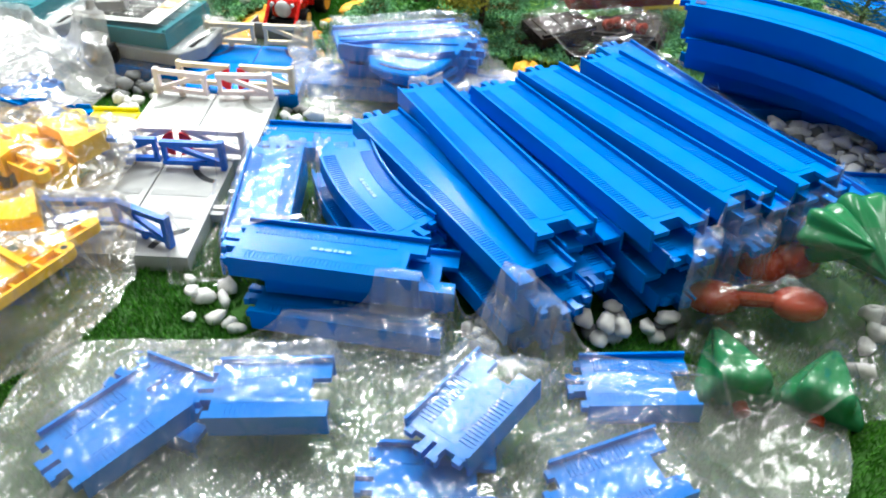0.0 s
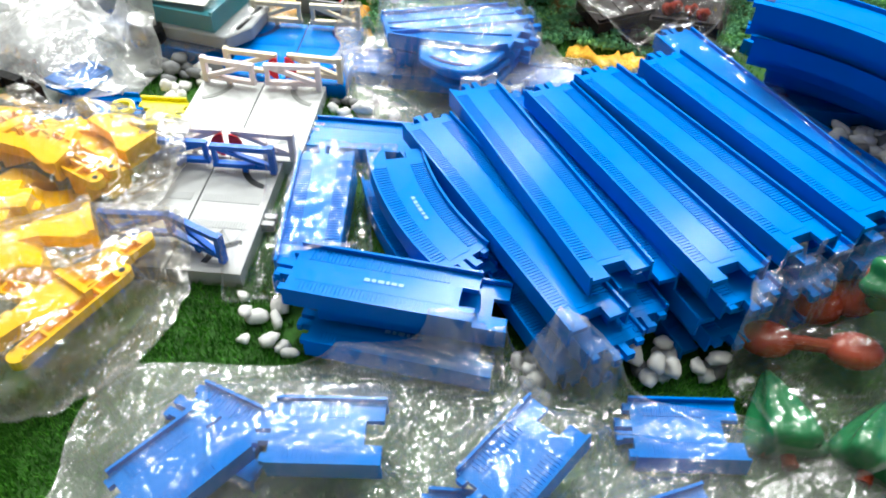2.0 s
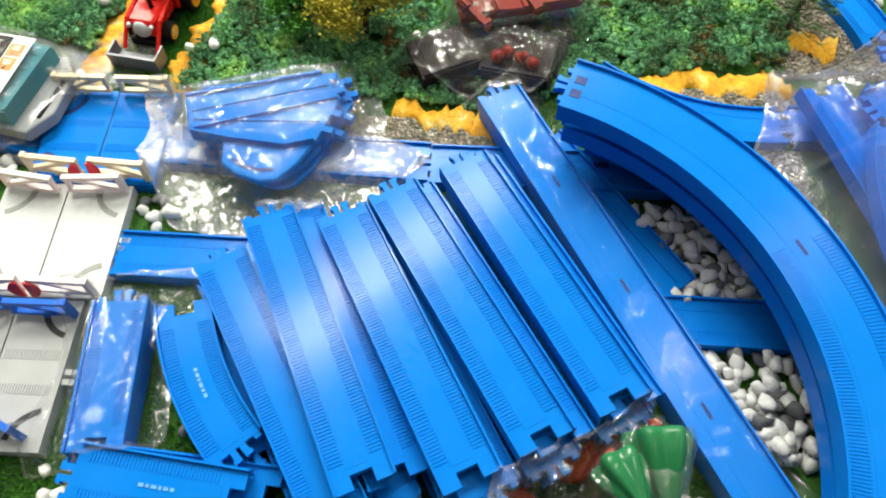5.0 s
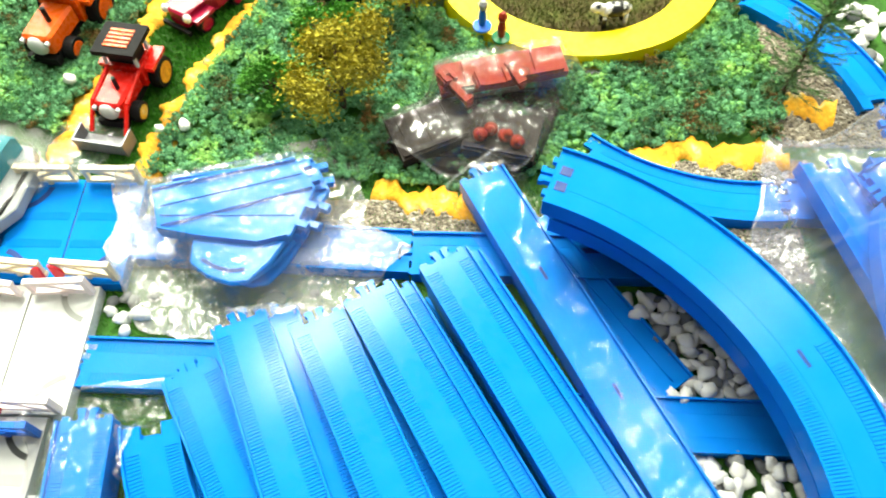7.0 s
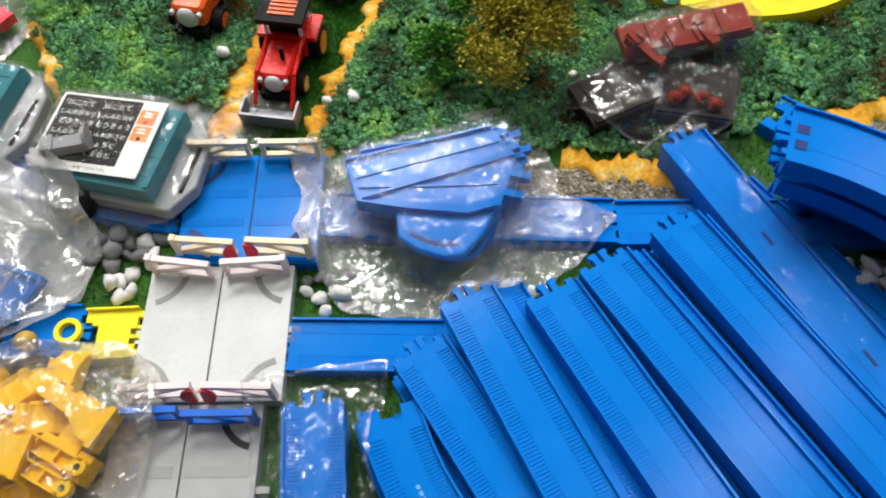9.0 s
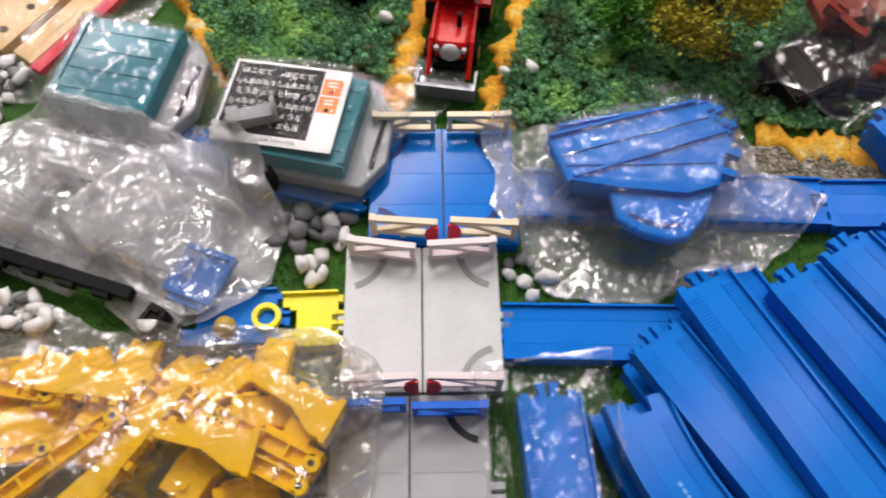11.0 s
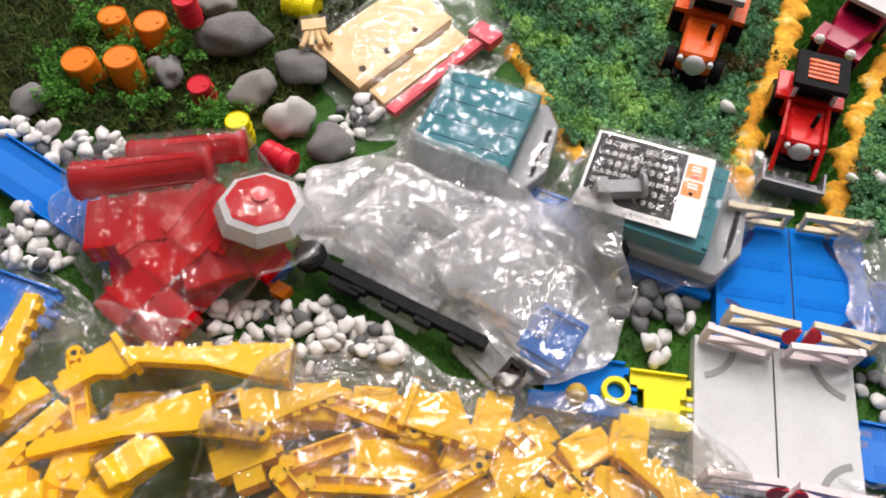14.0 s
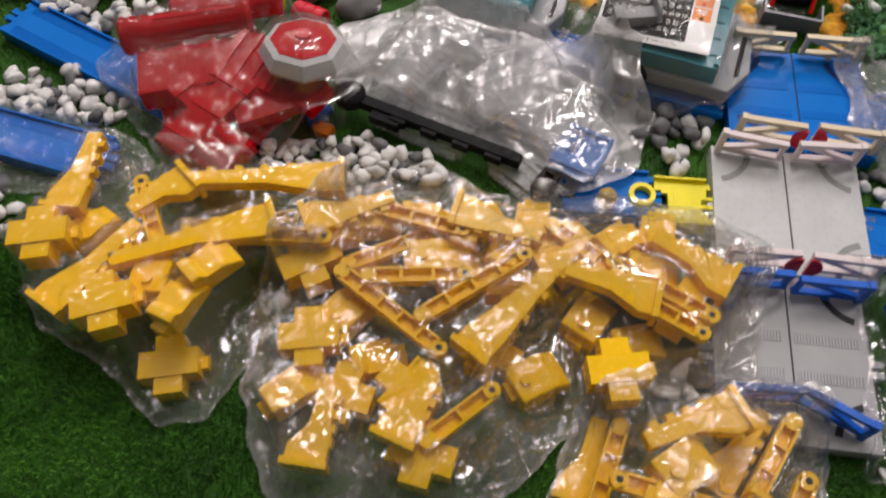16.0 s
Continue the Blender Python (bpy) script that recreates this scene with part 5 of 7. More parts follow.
ruby(-0.540, 0.570, 33, 0.044, 0.028, 0.010, 6, 4)
ruby(-0.518, 0.585, -24, 0.046, 0.026, 0.008)
ruby(-0.556, 0.524, 58, 0.034, 0.030, 0.012, 4, -6, 2)
ruby(-0.585, 0.566, -30, 0.040, 0.022, 0.010, -5, 8)


def drum(label, x, y, rz, long, r):
    """See-through cylinder lying on its side, ringed at one end and hollow."""
    t = thing("ruby_tower", label, "toy piece", "bagged red parts")
    bm = bmesh.new()
    prof = [(r * 0.9, 0), (r, 0.003), (r * 0.86, 0.006), (r, 0.010), (r * 0.86, 0.014), (r * 0.97, 0.018), (r * 0.84, 0.022), (r * 0.84, long - 0.006), (r, long - 0.004), (r, long)]
    lathe(bm, prof, 22)
    part("barrel", bm, RED_CLEAR, t, smooth=True)
    for k in range(8):
        a = math.pi / 4 * k
        part("rib", block(-0.0012, 0.0012, r * 0.8, r * 0.92, 0.026, long - 0.010, 0.0004, pose(0, 0, 0, 0, 0, math.degrees(a))), RED_CLEAR, t)
    return rest(t, x, y, rz, 0, 90, 0, 0.040)


drum("see-through red ringed tower inside a bag", -0.655, 0.612, 19, 0.096, 0.0145)
drum("see-through red ringed tower inside a bag", -0.625, 0.640, 17, 0.082, 0.0120)
octo = thing("octagon_roof", "white octagonal roof with a red centre inside a bag", "toy piece")
bm = bmesh.new()
lathe(bm, [(0.030, 0), (0.0325, 0.004), (0.028, 0.013), (0.0235, 0.015)], 8)
part("rim", bm, WHITE, octo, "white faceted rim")
bm = bmesh.new()
lathe(bm, [(0.0232, 0.012), (0.0232, 0.0158), (0.010, 0.0185)], 8)
part("centre", bm, RED_CLEAR, octo, "red see-through centre")
bm = bmesh.new()
lathe(bm, [(0.006, 0.0185), (0.0055, 0.0205), (0.002, 0.021)], 16)
part("knob", bm, RED, octo)
rest(octo, -0.515, 0.606, 12, -8, 6)
bag("clear bag of see-through red parts", [(-0.685, 0.610), (-0.650, 0.652), (-0.600, 0.694), (-0.54, 0.668), (-0.495, 0.648), (-0.468, 0.61), (-0.485, 0.578), (-0.53, 0.545), (-0.55, 0.498), (-0.59, 0.505), (-0.625, 0.545), (-0.668, 0.58)], base, CLEAR_THIN, 101, 0.0022, 0.004, 110)

# tan board with holes and a red zip
base = under_now()
board = thing("tan_board", "tan wood-look board with holes inside a bag", "toy piece")
part("panel", block(-0.055, 0.055, -0.028, 0.028, 0, 0.012, 0.0015), TAN, board)
part("batten", block(-0.05, 0.05, -0.052, -0.034, 0, 0.010, 0.0015), TAN, board)
# dark discs on the solid panel, painted as the shade in its holes
for x in (-0.04, -0.012, 0.022):
    bm = bmesh.new()
    tube(bm, 0.0032, 0.0032, 0.0119, 0.0124, 14, Matrix.Translation((x, -0.016, 0)))
    part("hole", bm, BARK, board, "dark round disc for the shade in a hole")
rest(board, -0.482, 0.818, 57, 8, 0)
zipb = thing("red_strip", "red plastic strip inside a bag", "toy piece")
part("strip", block(-0.06, 0.06, -0.005, 0.005, 0, 0.006, 0.001), PINKRED, zipb)
part("end_plate", block(0.045, 0.062, -0.012, 0.012, 0, 0.009, 0.001), PINKRED, zipb)
rest(zipb, -0.425, 0.787, 57.5, 0, 0)
bm = bmesh.new()
for k in range(4):
    rod(bm, (-0.006 + k * 0.004, 0, 0.004), (-0.012 + k * 0.008, -0.016, 0.004), 0.003, 8, 0.0022)
box(bm, -0.010, 0.010, 0, 0.012, 0, 0.008, 1, 0.002)
fork = thing("tan_fork", "tan moulded part with four short prongs in a bag", "toy piece")
part("prongs", bm, TAN, fork)
rest(fork, -0.535, 0.800, 20)
bag("clear bag of a tan board and red strip", [(-0.555, 0.80), (-0.50, 0.742), (-0.475, 0.715), (-0.445, 0.718), (-0.40, 0.775), (-0.37, 0.83), (-0.36, 0.89), (-0.43, 0.93), (-0.53, 0.90)], base, CLEAR, 111, 0.003, 0.004, 60, under_film=UNDER)

# blue piece in a bag by the far track
base = under_now()
fb = copy_thing(half, pose(0, 0, 0))
fb["label"] = "short blue plastic track inside a clear bag"
rest(fb, -0.65, 0.522, 80, 0, 0)
bag("clear flat bag with a blue track", [(-0.80, 0.575), (-0.72, 0.572), (-0.64, 0.548), (-0.615, 0.525), (-0.65, 0.50), (-0.72, 0.49), (-0.80, 0.50)], base, CLEAR, 121, 0.004, 0.002, 40, under_film=UNDER)

# yellow bridge parts, bag by bag: kind, place, turn, length
base = under_now()
for kind, x, y, rz, size in (
        ("cluster", -0.600, 0.452, 40, 0.000),
        ("cluster", -0.575, 0.430, 91, 0.000),
        ("cluster", -0.560, 0.470, 11, 0.000),
        ("cluster", -0.630, 0.455, 62, 0.000),
        ("girder", -0.525, 0.478, -70, 0.050),
        ("girder", -0.590, 0.470, 30, 0.050),
        ("cluster", -0.648, 0.440, 15, 0.000),
        ("girder", -0.500, 0.468, -84, 0.050),
        ("wedge", -0.518, 0.504, -80, 0.102),
        ("wedge", -0.554, 0.453, -63, 0.106),
        ("wedge", -0.609, 0.425, 153, 0.075),
        ("wedge", -0.586, 0.484, -40, 0.045),
        ("wedge", -0.642, 0.493, 183, 0.062),
        ("cluster", -0.592, 0.399, 24, 0.000),
        ("cluster", -0.554, 0.376, 15, 0.000),
        ("cluster", -0.538, 0.431, 50, 0.000),
        ("cluster", -0.549, 0.404, 71, 0.000),
        ("girder", -0.492, 0.462, -86, 0.040)):
    yellow(kind, x, y, rz, 0, 0, size)
bag("clear bag of yellow bridge parts on the turf", [(-0.672, 0.425), (-0.668, 0.48), (-0.645, 0.528), (-0.60, 0.525), (-0.54, 0.522), (-0.468, 0.52), (-0.455, 0.488), (-0.485, 0.45), (-0.50, 0.41), (-0.525, 0.35), (-0.555, 0.34), (-0.60, 0.372), (-0.65, 0.395)], base, CLEAR_WARM, 131, 0.005, 0.003, 50, under_film=CLEAR_CREAM)
base = under_now()
for x, y, rz in ((-0.440, 0.452, 70), (-0.382, 0.462, 28), (-0.350, 0.455, 9), (-0.452, 0.425, 55), (-0.300, 0.440, 61), (-0.272, 0.425, 17), (-0.415, 0.500, 5), (-0.375, 0.500, 31), (-0.318, 0.495, 44), (-0.430, 0.395, 20), (-0.360, 0.410, 66), (-0.330, 0.395, 34), (-0.445, 0.370, 81)):
    yellow("cluster", x, y, rz, 0, 0, cap=0.003)
for kind, x, y, rz, size in (
        ("cluster", -0.470, 0.478, 22, 0.000),
        ("cluster", -0.340, 0.500, 86, 0.000),
        ("cluster", -0.322, 0.476, 33, 0.000),
        ("cluster", -0.258, 0.500, 83, 0.000),
        ("cluster", -0.445, 0.490, 10, 0.000),
        ("cluster", -0.385, 0.488, 92, 0.000),
        ("girder", -0.430, 0.468, -60, 0.060),
        ("cluster", -0.400, 0.463, 13, 0.000),
        ("cluster", -0.355, 0.475, 74, 0.000),
        ("wedge", -0.460, 0.485, 120, 0.060),
        ("girder", -0.420, 0.488, -100, 0.070),
        ("wedge", -0.365, 0.486, 80, 0.060),
        ("girder", -0.300, 0.472, -125, 0.070),
        ("cluster", -0.285, 0.490, 41, 0.000),
        ("cluster", -0.265, 0.472, 2, 0.000),
        ("cluster", -0.245, 0.448, 63, 0.000),
        ("wedge", -0.290, 0.455, -100, 0.060),
        ("girder", -0.424, 0.422, -123, 0.080),
        ("girder", -0.410, 0.446, -82, 0.060),
        ("girder", -0.374, 0.444, -50, 0.076),
        ("wedge", -0.338, 0.441, 146, 0.113),
        ("girder", -0.260, 0.455, -117, 0.066),
        ("girder", -0.266, 0.443, -117, 0.066),
        ("wedge", -0.240, 0.478, -117, 0.055),
        ("cluster", -0.482, 0.451, 33, 0.000),
        ("wedge", -0.451, 0.346, 178, 0.048),
        ("cluster", -0.405, 0.375, 57, 0.000),
        ("wedge", -0.398, 0.360, 162, 0.045),
        ("girder", -0.373, 0.361, -45, 0.046),
        ("cluster", -0.392, 0.338, 81, 0.000),
        ("cluster", -0.470, 0.400, 12, 0.000),
        ("cluster", -0.475, 0.365, 44, 0.000)):
    yellow(kind, x, y, rz, 0, 0, size, cap=0.012 if kind == "cluster" else 0.028)
bag("clear glossy bag heaped with yellow bridge parts", [(-0.482, 0.50), (-0.45, 0.53), (-0.42, 0.555), (-0.37, 0.53), (-0.30, 0.525), (-0.235, 0.528), (-0.195, 0.505), (-0.192, 0.45), (-0.205, 0.41), (-0.265, 0.392), (-0.32, 0.352), (-0.35, 0.315), (-0.42, 0.30), (-0.48, 0.308), (-0.505, 0.36), (-0.515, 0.42), (-0.505, 0.465)], base, CLEAR_CRISP, 141, 0.008, 0.010, 60, 90, 300, under_film=UNDER_CRISP)
base = under_now()
for kind, x, y, rz, size in (
        ("cluster", -0.285, 0.399, 12, 0.000),
        ("wedge", -0.296, 0.350, 170, 0.052),
        ("girder", -0.288, 0.345, 165, 0.050),
        ("wedge", -0.214, 0.363, 151, 0.060),
        ("girder", -0.203, 0.352, 151, 0.066),
        ("cluster", -0.249, 0.347, 40, 0.000),
        ("girder", -0.255, 0.330, 80, 0.060),
        ("cluster", -0.262, 0.318, 71, 0.000),
        ("wedge", -0.226, 0.305, -30, 0.070),
        ("girder", -0.200, 0.315, -25, 0.070),
        ("cluster", -0.280, 0.300, 3, 0.000),
        ("wedge", -0.245, 0.372, -60, 0.060)):
    yellow(kind, x, y, rz, 0, 0, size)
bag("clear bag of yellow girders beside the grey crossing", [(-0.322, 0.32), (-0.30, 0.385), (-0.262, 0.405), (-0.205, 0.408), (-0.168, 0.40), (-0.158, 0.36), (-0.17, 0.31), (-0.205, 0.27), (-0.27, 0.262), (-0.315, 0.28)], base, CLEAR_CRISP, 151, 0.0055, 0.003, 50, under_film=UNDER_CRISP)

# ---- vehicles ----
def wheel(parent, x, y, r, w, rim_mat):
    bm = bmesh.new()
    lathe(bm, [(r * 0.72, -w / 2), (r * 0.95, -w / 2), (r, -w * 0.3), (r, w * 0.3), (r * 0.95, w / 2), (r * 0.72, w / 2)], 20, pose(x, y, r, 0, 90, 0))
    tyre = part("wheel", bm, BLACK, parent, "black rubber-look tyre")
    bm = bmesh.new()
    lathe(bm, [(r * 0.7, -w * 0.52), (r * 0.5, -w * 0.56), (r * 0.3, 0), (r * 0.5, w * 0.56), (r * 0.7, w * 0.52)], 16, pose(x, y, r, 0, 90, 0))
    part("rim", bm, rim_mat, tyre, "coloured wheel rim")


def tractor(label, body, rim, roof_mat, loader, x, y, rz, size=1.0, grille=FACE):
    """A toy tractor whose nose points to -y."""
    t = thing("toy_tractor", label, "toy tractor", "toy vehicles")
    part("chassis", block(-0.011, 0.011, -0.034, 0.026, 0.006, 0.013, 0.001), BLACK, t)
    bm = bmesh.new()
    prism(bm, [(-0.0115, -0.036), (-0.009, -0.038), (0.009, -0.038), (0.0115, -0.036), (0.0125, 0.0), (-0.0125, 0.0)], 0.013, 0.030, None, 0.0022)
    part("bonnet", bm, body, t)
    bm = bmesh.new()
    lathe(bm, [(0.0002, 0.0042), (0.004, 0.004), (0.0066, 0.0028), (0.0078, 0.0008), (0.008, 0)], 24, pose(0, -0.0375, 0.0215, 90, 0, 0))
    part("nose_plate", bm, grille, t, "plain round grey nose plate", True)
    part("bumper", block(-0.012, 0.012, -0.041, -0.035, 0.006, 0.0125, 0.0012), BLACK, t)
    bm = bmesh.new()
    for sx in (-1, 1):
        tube(bm, 0.0018, 0.0018, 0, 0.003, 12, pose(sx * 0.0098, -0.0375, 0.026, 90, 0, 0))
    part("lamp_pair", bm, FACE, t, "small pale headlamps")
    part("cab", block(-0.0155, 0.0155, 0.0, 0.026, 0.013, 0.033, 0.0015), body, t)
    for sx in (-1, 1):
        for sy in (0.002, 0.023):
            part("pillar", block(sx * 0.0135 - 0.0012, sx * 0.0135 + 0.0012, sy - 0.0012, sy + 0.0012, 0.033, 0.047), FACE, t)
    part("window", block(-0.012, 0.012, 0.004, 0.021, 0.033, 0.0465), BLACK, t, "dark cab glazing")
    roof = part("roof", block(-0.018, 0.018, -0.004, 0.030, 0.047, 0.0515, 0.0015), roof_mat, t, "dark cab roof")
    for k in range(5):
        part("roof_slat", block(-0.010, 0.010, 0.003 + k * 0.0042, 0.0055 + k * 0.0042, 0.0515, 0.0525), TRACTOR_ORANGE if loader else BLACK, roof)
    part("mudguard", block(-0.0235, -0.0145, 0.004, 0.030, 0.026, 0.0295, 0.001), body, t)
    part("mudguard", block(0.0145, 0.0235, 0.004, 0.030, 0.026, 0.0295, 0.001), body, t)
    bm = bmesh.new()
    tube(bm, 0.0018, 0.0018, 0.03, 0.042, 10, Matrix.Translation((0.004, -0.02, 0)))
    part("exhaust", bm, BLACK, t)
    for sx in (-1, 1):
        wheel(t, sx * 0.0195, 0.017, 0.0135, 0.010, rim)
        wheel(t, sx * 0.0155, -0.024, 0.009, 0.008, rim)
    if loader:
        bm = bmesh.new()
        prism(bm, [(-0.004, -0.001), (0.013, -0.001), (0.0155, 0.0145), (0.0135, 0.0145), (0.011, 0.001), (-0.002, 0.001)], -0.021, 0.021, pose(0, -0.052, 0.004, 90, 0, 90) @ Matrix.Diagonal((-1, 1, 1, 1)))
        bucket = part("bucket", bm, STEEL, t, "grey steel-look loader bucket")
        for s in (-1, 1):
            part("bucket_side", block(s * 0.0205 - 0.0007, s * 0.0205 + 0.0007, -0.066, -0.049, 0.003, 0.018, 0), STEEL, bucket)
            bm = bmesh.new()
            rod(bm, (s * 0.0135, 0.0, 0.030), (s * 0.0145, -0.032, 0.026), 0.0018, 8)
            rod(bm, (s * 0.0145, -0.032, 0.026), (s * 0.0145, -0.05, 0.009), 0.0018, 8)
            part("loader_arm", bm, body, t)
    t.scale = (size, size, size)
    t.matrix_basis = pose(x, y, 0.0, 0, 0, rz) @ Matrix.Diagonal((size, size, size, 1))
    return stamp(t)


tractor("red toy loader tractor with a grey bucket on the turf", TRACTOR_RED, OCHRE, BLACK, True, -0.140, 0.7845, -9, 1.06)
tractor("orange toy tractor with black wheels on the foliage", TRACTOR_ORANGE, TRACTOR_ORANGE, GREY_PART, False, -0.217, 0.862, -11, 1.22)


def car(label, body, x, y, rz):
    t = thing("toy_car", label, "toy car", "toy vehicles")
    bm = bmesh.new()
    prism(bm, [(-0.011, -0.038), (0.011, -0.038), (0.0125, -0.006), (0.018, 0.0), (0.018, 0.036), (-0.018, 0.036), (-0.018, 0.0), (-0.0125, -0.006)], 0.010, 0.027, None, 0.002)
    part("body", bm, body, t)
    part("cab", block(-0.016, 0.016, 0.004, 0.034, 0.027, 0.040, 0.002), body, t)
    part("roof", block(-0.0175, 0.0175, 0.0, 0.036, 0.040, 0.044, 0.0015), FACE, t, "pale grey roof")
    part("windscreen", block(-0.0135, 0.0135, 0.003, 0.0045, 0.029, 0.039), BLACK, t, "dark windscreen")
    for s in (-1, 1):
        bm = bmesh.new()
        lathe(bm, [(0.003, 0), (0.0042, 0.002), (0.0042, 0.004), (0.002, 0.006)], 14, pose(s * 0.0135, -0.034, 0.024, 90, 0, 0))
        part("headlamp", bm, PAPER, t, "white round headlamp")
        part("wing", block(s * 0.0165 - 0.005, s * 0.0165 + 0.005, -0.034, -0.010, 0.017, 0.0205, 0.0015), body, t)
        wheel(t, s * 0.0165, -0.022, 0.0095, 0.008, body)
        wheel(t, s * 0.0165, 0.022, 0.0095, 0.008, body)
    part("bumper", block(-0.017, 0.017, -0.0425, -0.039, 0.008, 0.012, 0.001), BLACK, t, "black front bumper")
    return put(t, pose(x, y, 0, 0, 0, rz))


car("maroon toy car with pale roof on the turf path", MAROON, -0.092, 0.892, -32)
car("grey and green toy car at the edge of the foliage", STEEL, 0.03, 0.935, 20)
tractor("grey toy loader with a bucket on the foliage", STEEL, BLACK, BLACK, True, 0.117, 0.958, 4)

# ---- stones, barrels, stumps ----


def stone_mesh(name, seed, squash, rough, detail=2):
    bm = bmesh.new()
    bmesh.ops.create_icosphere(bm, subdivisions=detail, radius=1.0)
    off = Vector((seed * 3.1, seed * 1.7, seed * 0.9))
    cut = random.Random(seed)
    planes = [(Vector((cut.gauss(0, 1), cut.gauss(0, 1), cut.gauss(0, 1))).normalized(), cut.uniform(0.54, 0.84)) for _ in range(9)]
    for v in bm.verts:
        d = v.co.normalized()
        k = 1 + rough * noise.noise(d * 1.3 + off) + rough * 0.5 * noise.noise(d * 3.1 + off) + rough * 0.16 * noise.noise(d * 7 + off)
        for axis, reach in planes:
            if d.dot(axis) > 0.2:
                k = min(k, reach / d.dot(axis) + 0.06 * (k - 0.8))
        v.co = Vector((d.x * squash[0], d.y * squash[1], d.z * squash[2])) * k
    me = bpy.data.meshes.new(name)
    bm.to_mesh(me)
    bm.free()
    me.polygons.foreach_set("use_smooth", [True] * len(me.polygons))
    return me


rnd = random.Random(5)
LAID = []
PEBBLES = {}
for tone, mat_ in (("white", PEBBLE_WHITE), ("grey", PEBBLE_GREY)):
    PEBBLES[tone] = []
    for i in range(7):
        me = stone_mesh("pebble", i + (20 if tone == "grey" else 0), (1.0, rnd.uniform(0.62, 0.9), rnd.uniform(0.5, 0.7)), 0.55 if tone == "white" else 0.62)
        me.materials.append(mat_)
        PEBBLES[tone].append(me)


def pebble(x, y, r, tone, rz=None, ground=None):
    ob = new("pebble", rnd.choice(PEBBLES[tone]))
    tagged(ob, "smooth white pebble on the turf" if tone == "white" else "slate grey pebble on the turf", "pebble", "pebbles")
    here = (HEIGHTS if ground is None else ground)[cells(np.array([x]), np.array([y]))][0]
    z = min(here, 0.012) + r * 0.42
    m = pose(x, y, z, rnd.uniform(-25, 25), rnd.uniform(-25, 25), rnd.uniform(0, 360) if rz is None else rz) @ Matrix.Diagonal((r, r, r, 1))
    ob.matrix_basis = m
    LAID.append(ob)
    if ground is not None:
        p = samples(ob)
        np.maximum.at(ground, cells(p[:, 0], p[:, 1]), p[:, 2])
    return stamp(ob)


def scatter(x, y, sx, sy, count, white, r0=0.0062, r1=0.0105, limit=0.022, turn=0.0, ground=None):
    c, s = math.cos(math.radians(turn)), math.sin(math.radians(turn))
    done = tries = 0
    while done < count and tries < count * 12:
        tries += 1
        a, b = rnd.uniform(-1, 1) * sx, rnd.uniform(-1, 1) * sy
        px, py = x + a * c - b * s, y + a * s + b * c
        h = (HEIGHTS if ground is None else ground)[cells(np.array([px]), np.array([py]))][0]
        if h > limit or (h > 0.0075 and tries < count * 5):
            continue
        pebble(px, py, rnd.uniform(r0, r1), "white" if rnd.random() < white else "grey", None, ground)
        done += 1


scatter(0.322, 0.545, 0.050, 0.038, 110, 0.8, 0.0060, 0.0100, 0.013, 0, BELOW_VIADUCT)
scatter(0.345, 0.425, 0.040, 0.038, 70, 0.8, 0.0060, 0.0100, 0.013, 0, BELOW_VIADUCT)
scatter(0.300, 0.330, 0.045, 0.035, 14, 0.85)
scatter(0.115, 0.343, 0.075, 0.016, 20, 0.8, 0.006, 0.0095, 0.012, 12)
scatter(-0.105, 0.345, 0.022, 0.020, 9, 1.0, 0.006, 0.009)
scatter(-0.085, 0.567, 0.026, 0.014, 11, 0.45, 0.0055, 0.009)
scatter(-0.248, 0.608, 0.030, 0.016, 14, 0.2, 0.007, 0.0105)
scatter(-0.238, 0.575, 0.018, 0.009, 5, 1.0, 0.0065, 0.009)
scatter(0.03, 0.57, 0.04, 0.016, 5, 0.8, 0.0055, 0.008)
scatter(-0.03, 0.445, 0.012, 0.05, 8, 0.4, 0.006, 0.009)
scatter(-0.505, 0.540, 0.050, 0.022, 60, 0.72, 0.0055, 0.009, 0.016)
scatter(-0.440, 0.548, 0.034, 0.012, 30, 0.75, 0.0055, 0.009, 0.016, -20)
scatter(-0.487, 0.722, 0.016, 0.020, 16, 0.85, 0.005, 0.008, 0.012)
scatter(-0.478, 0.745, 0.010, 0.016, 8, 0.3, 0.007, 0.011, 0.012)
scatter(-0.705, 0.580, 0.050, 0.022, 52, 0.8, 0.006, 0.010, 0.016)
scatter(-0.71, 0.662, 0.050, 0.016, 34, 0.85, 0.006, 0.010, 0.012)
scatter(-0.69, 0.475, 0.045, 0.035, 22, 0.6, 0.006, 0.010, 0.012)
scatter(-0.500, 0.665, 0.022, 0.018, 10, 0.8, 0.005, 0.008, 0.012)
scatter(0.535, 0.85, 0.025, 0.05, 26, 0.9, 0.007, 0.011)
scatter(-0.24, 0.405, 0.012, 0.03, 6, 0.8)
for x, y, r in ((-0.084, 0.739, 0.0075), (-0.196, 0.789, 0.008), (0.095, 0.76, 0.005), (-0.105, 0.735, 0.006)):
    ob = pebble(x, y, r, "white")
    ob.matrix_basis = Matrix.Translation((0, 0, 0.010)) @ ob.matrix_basis

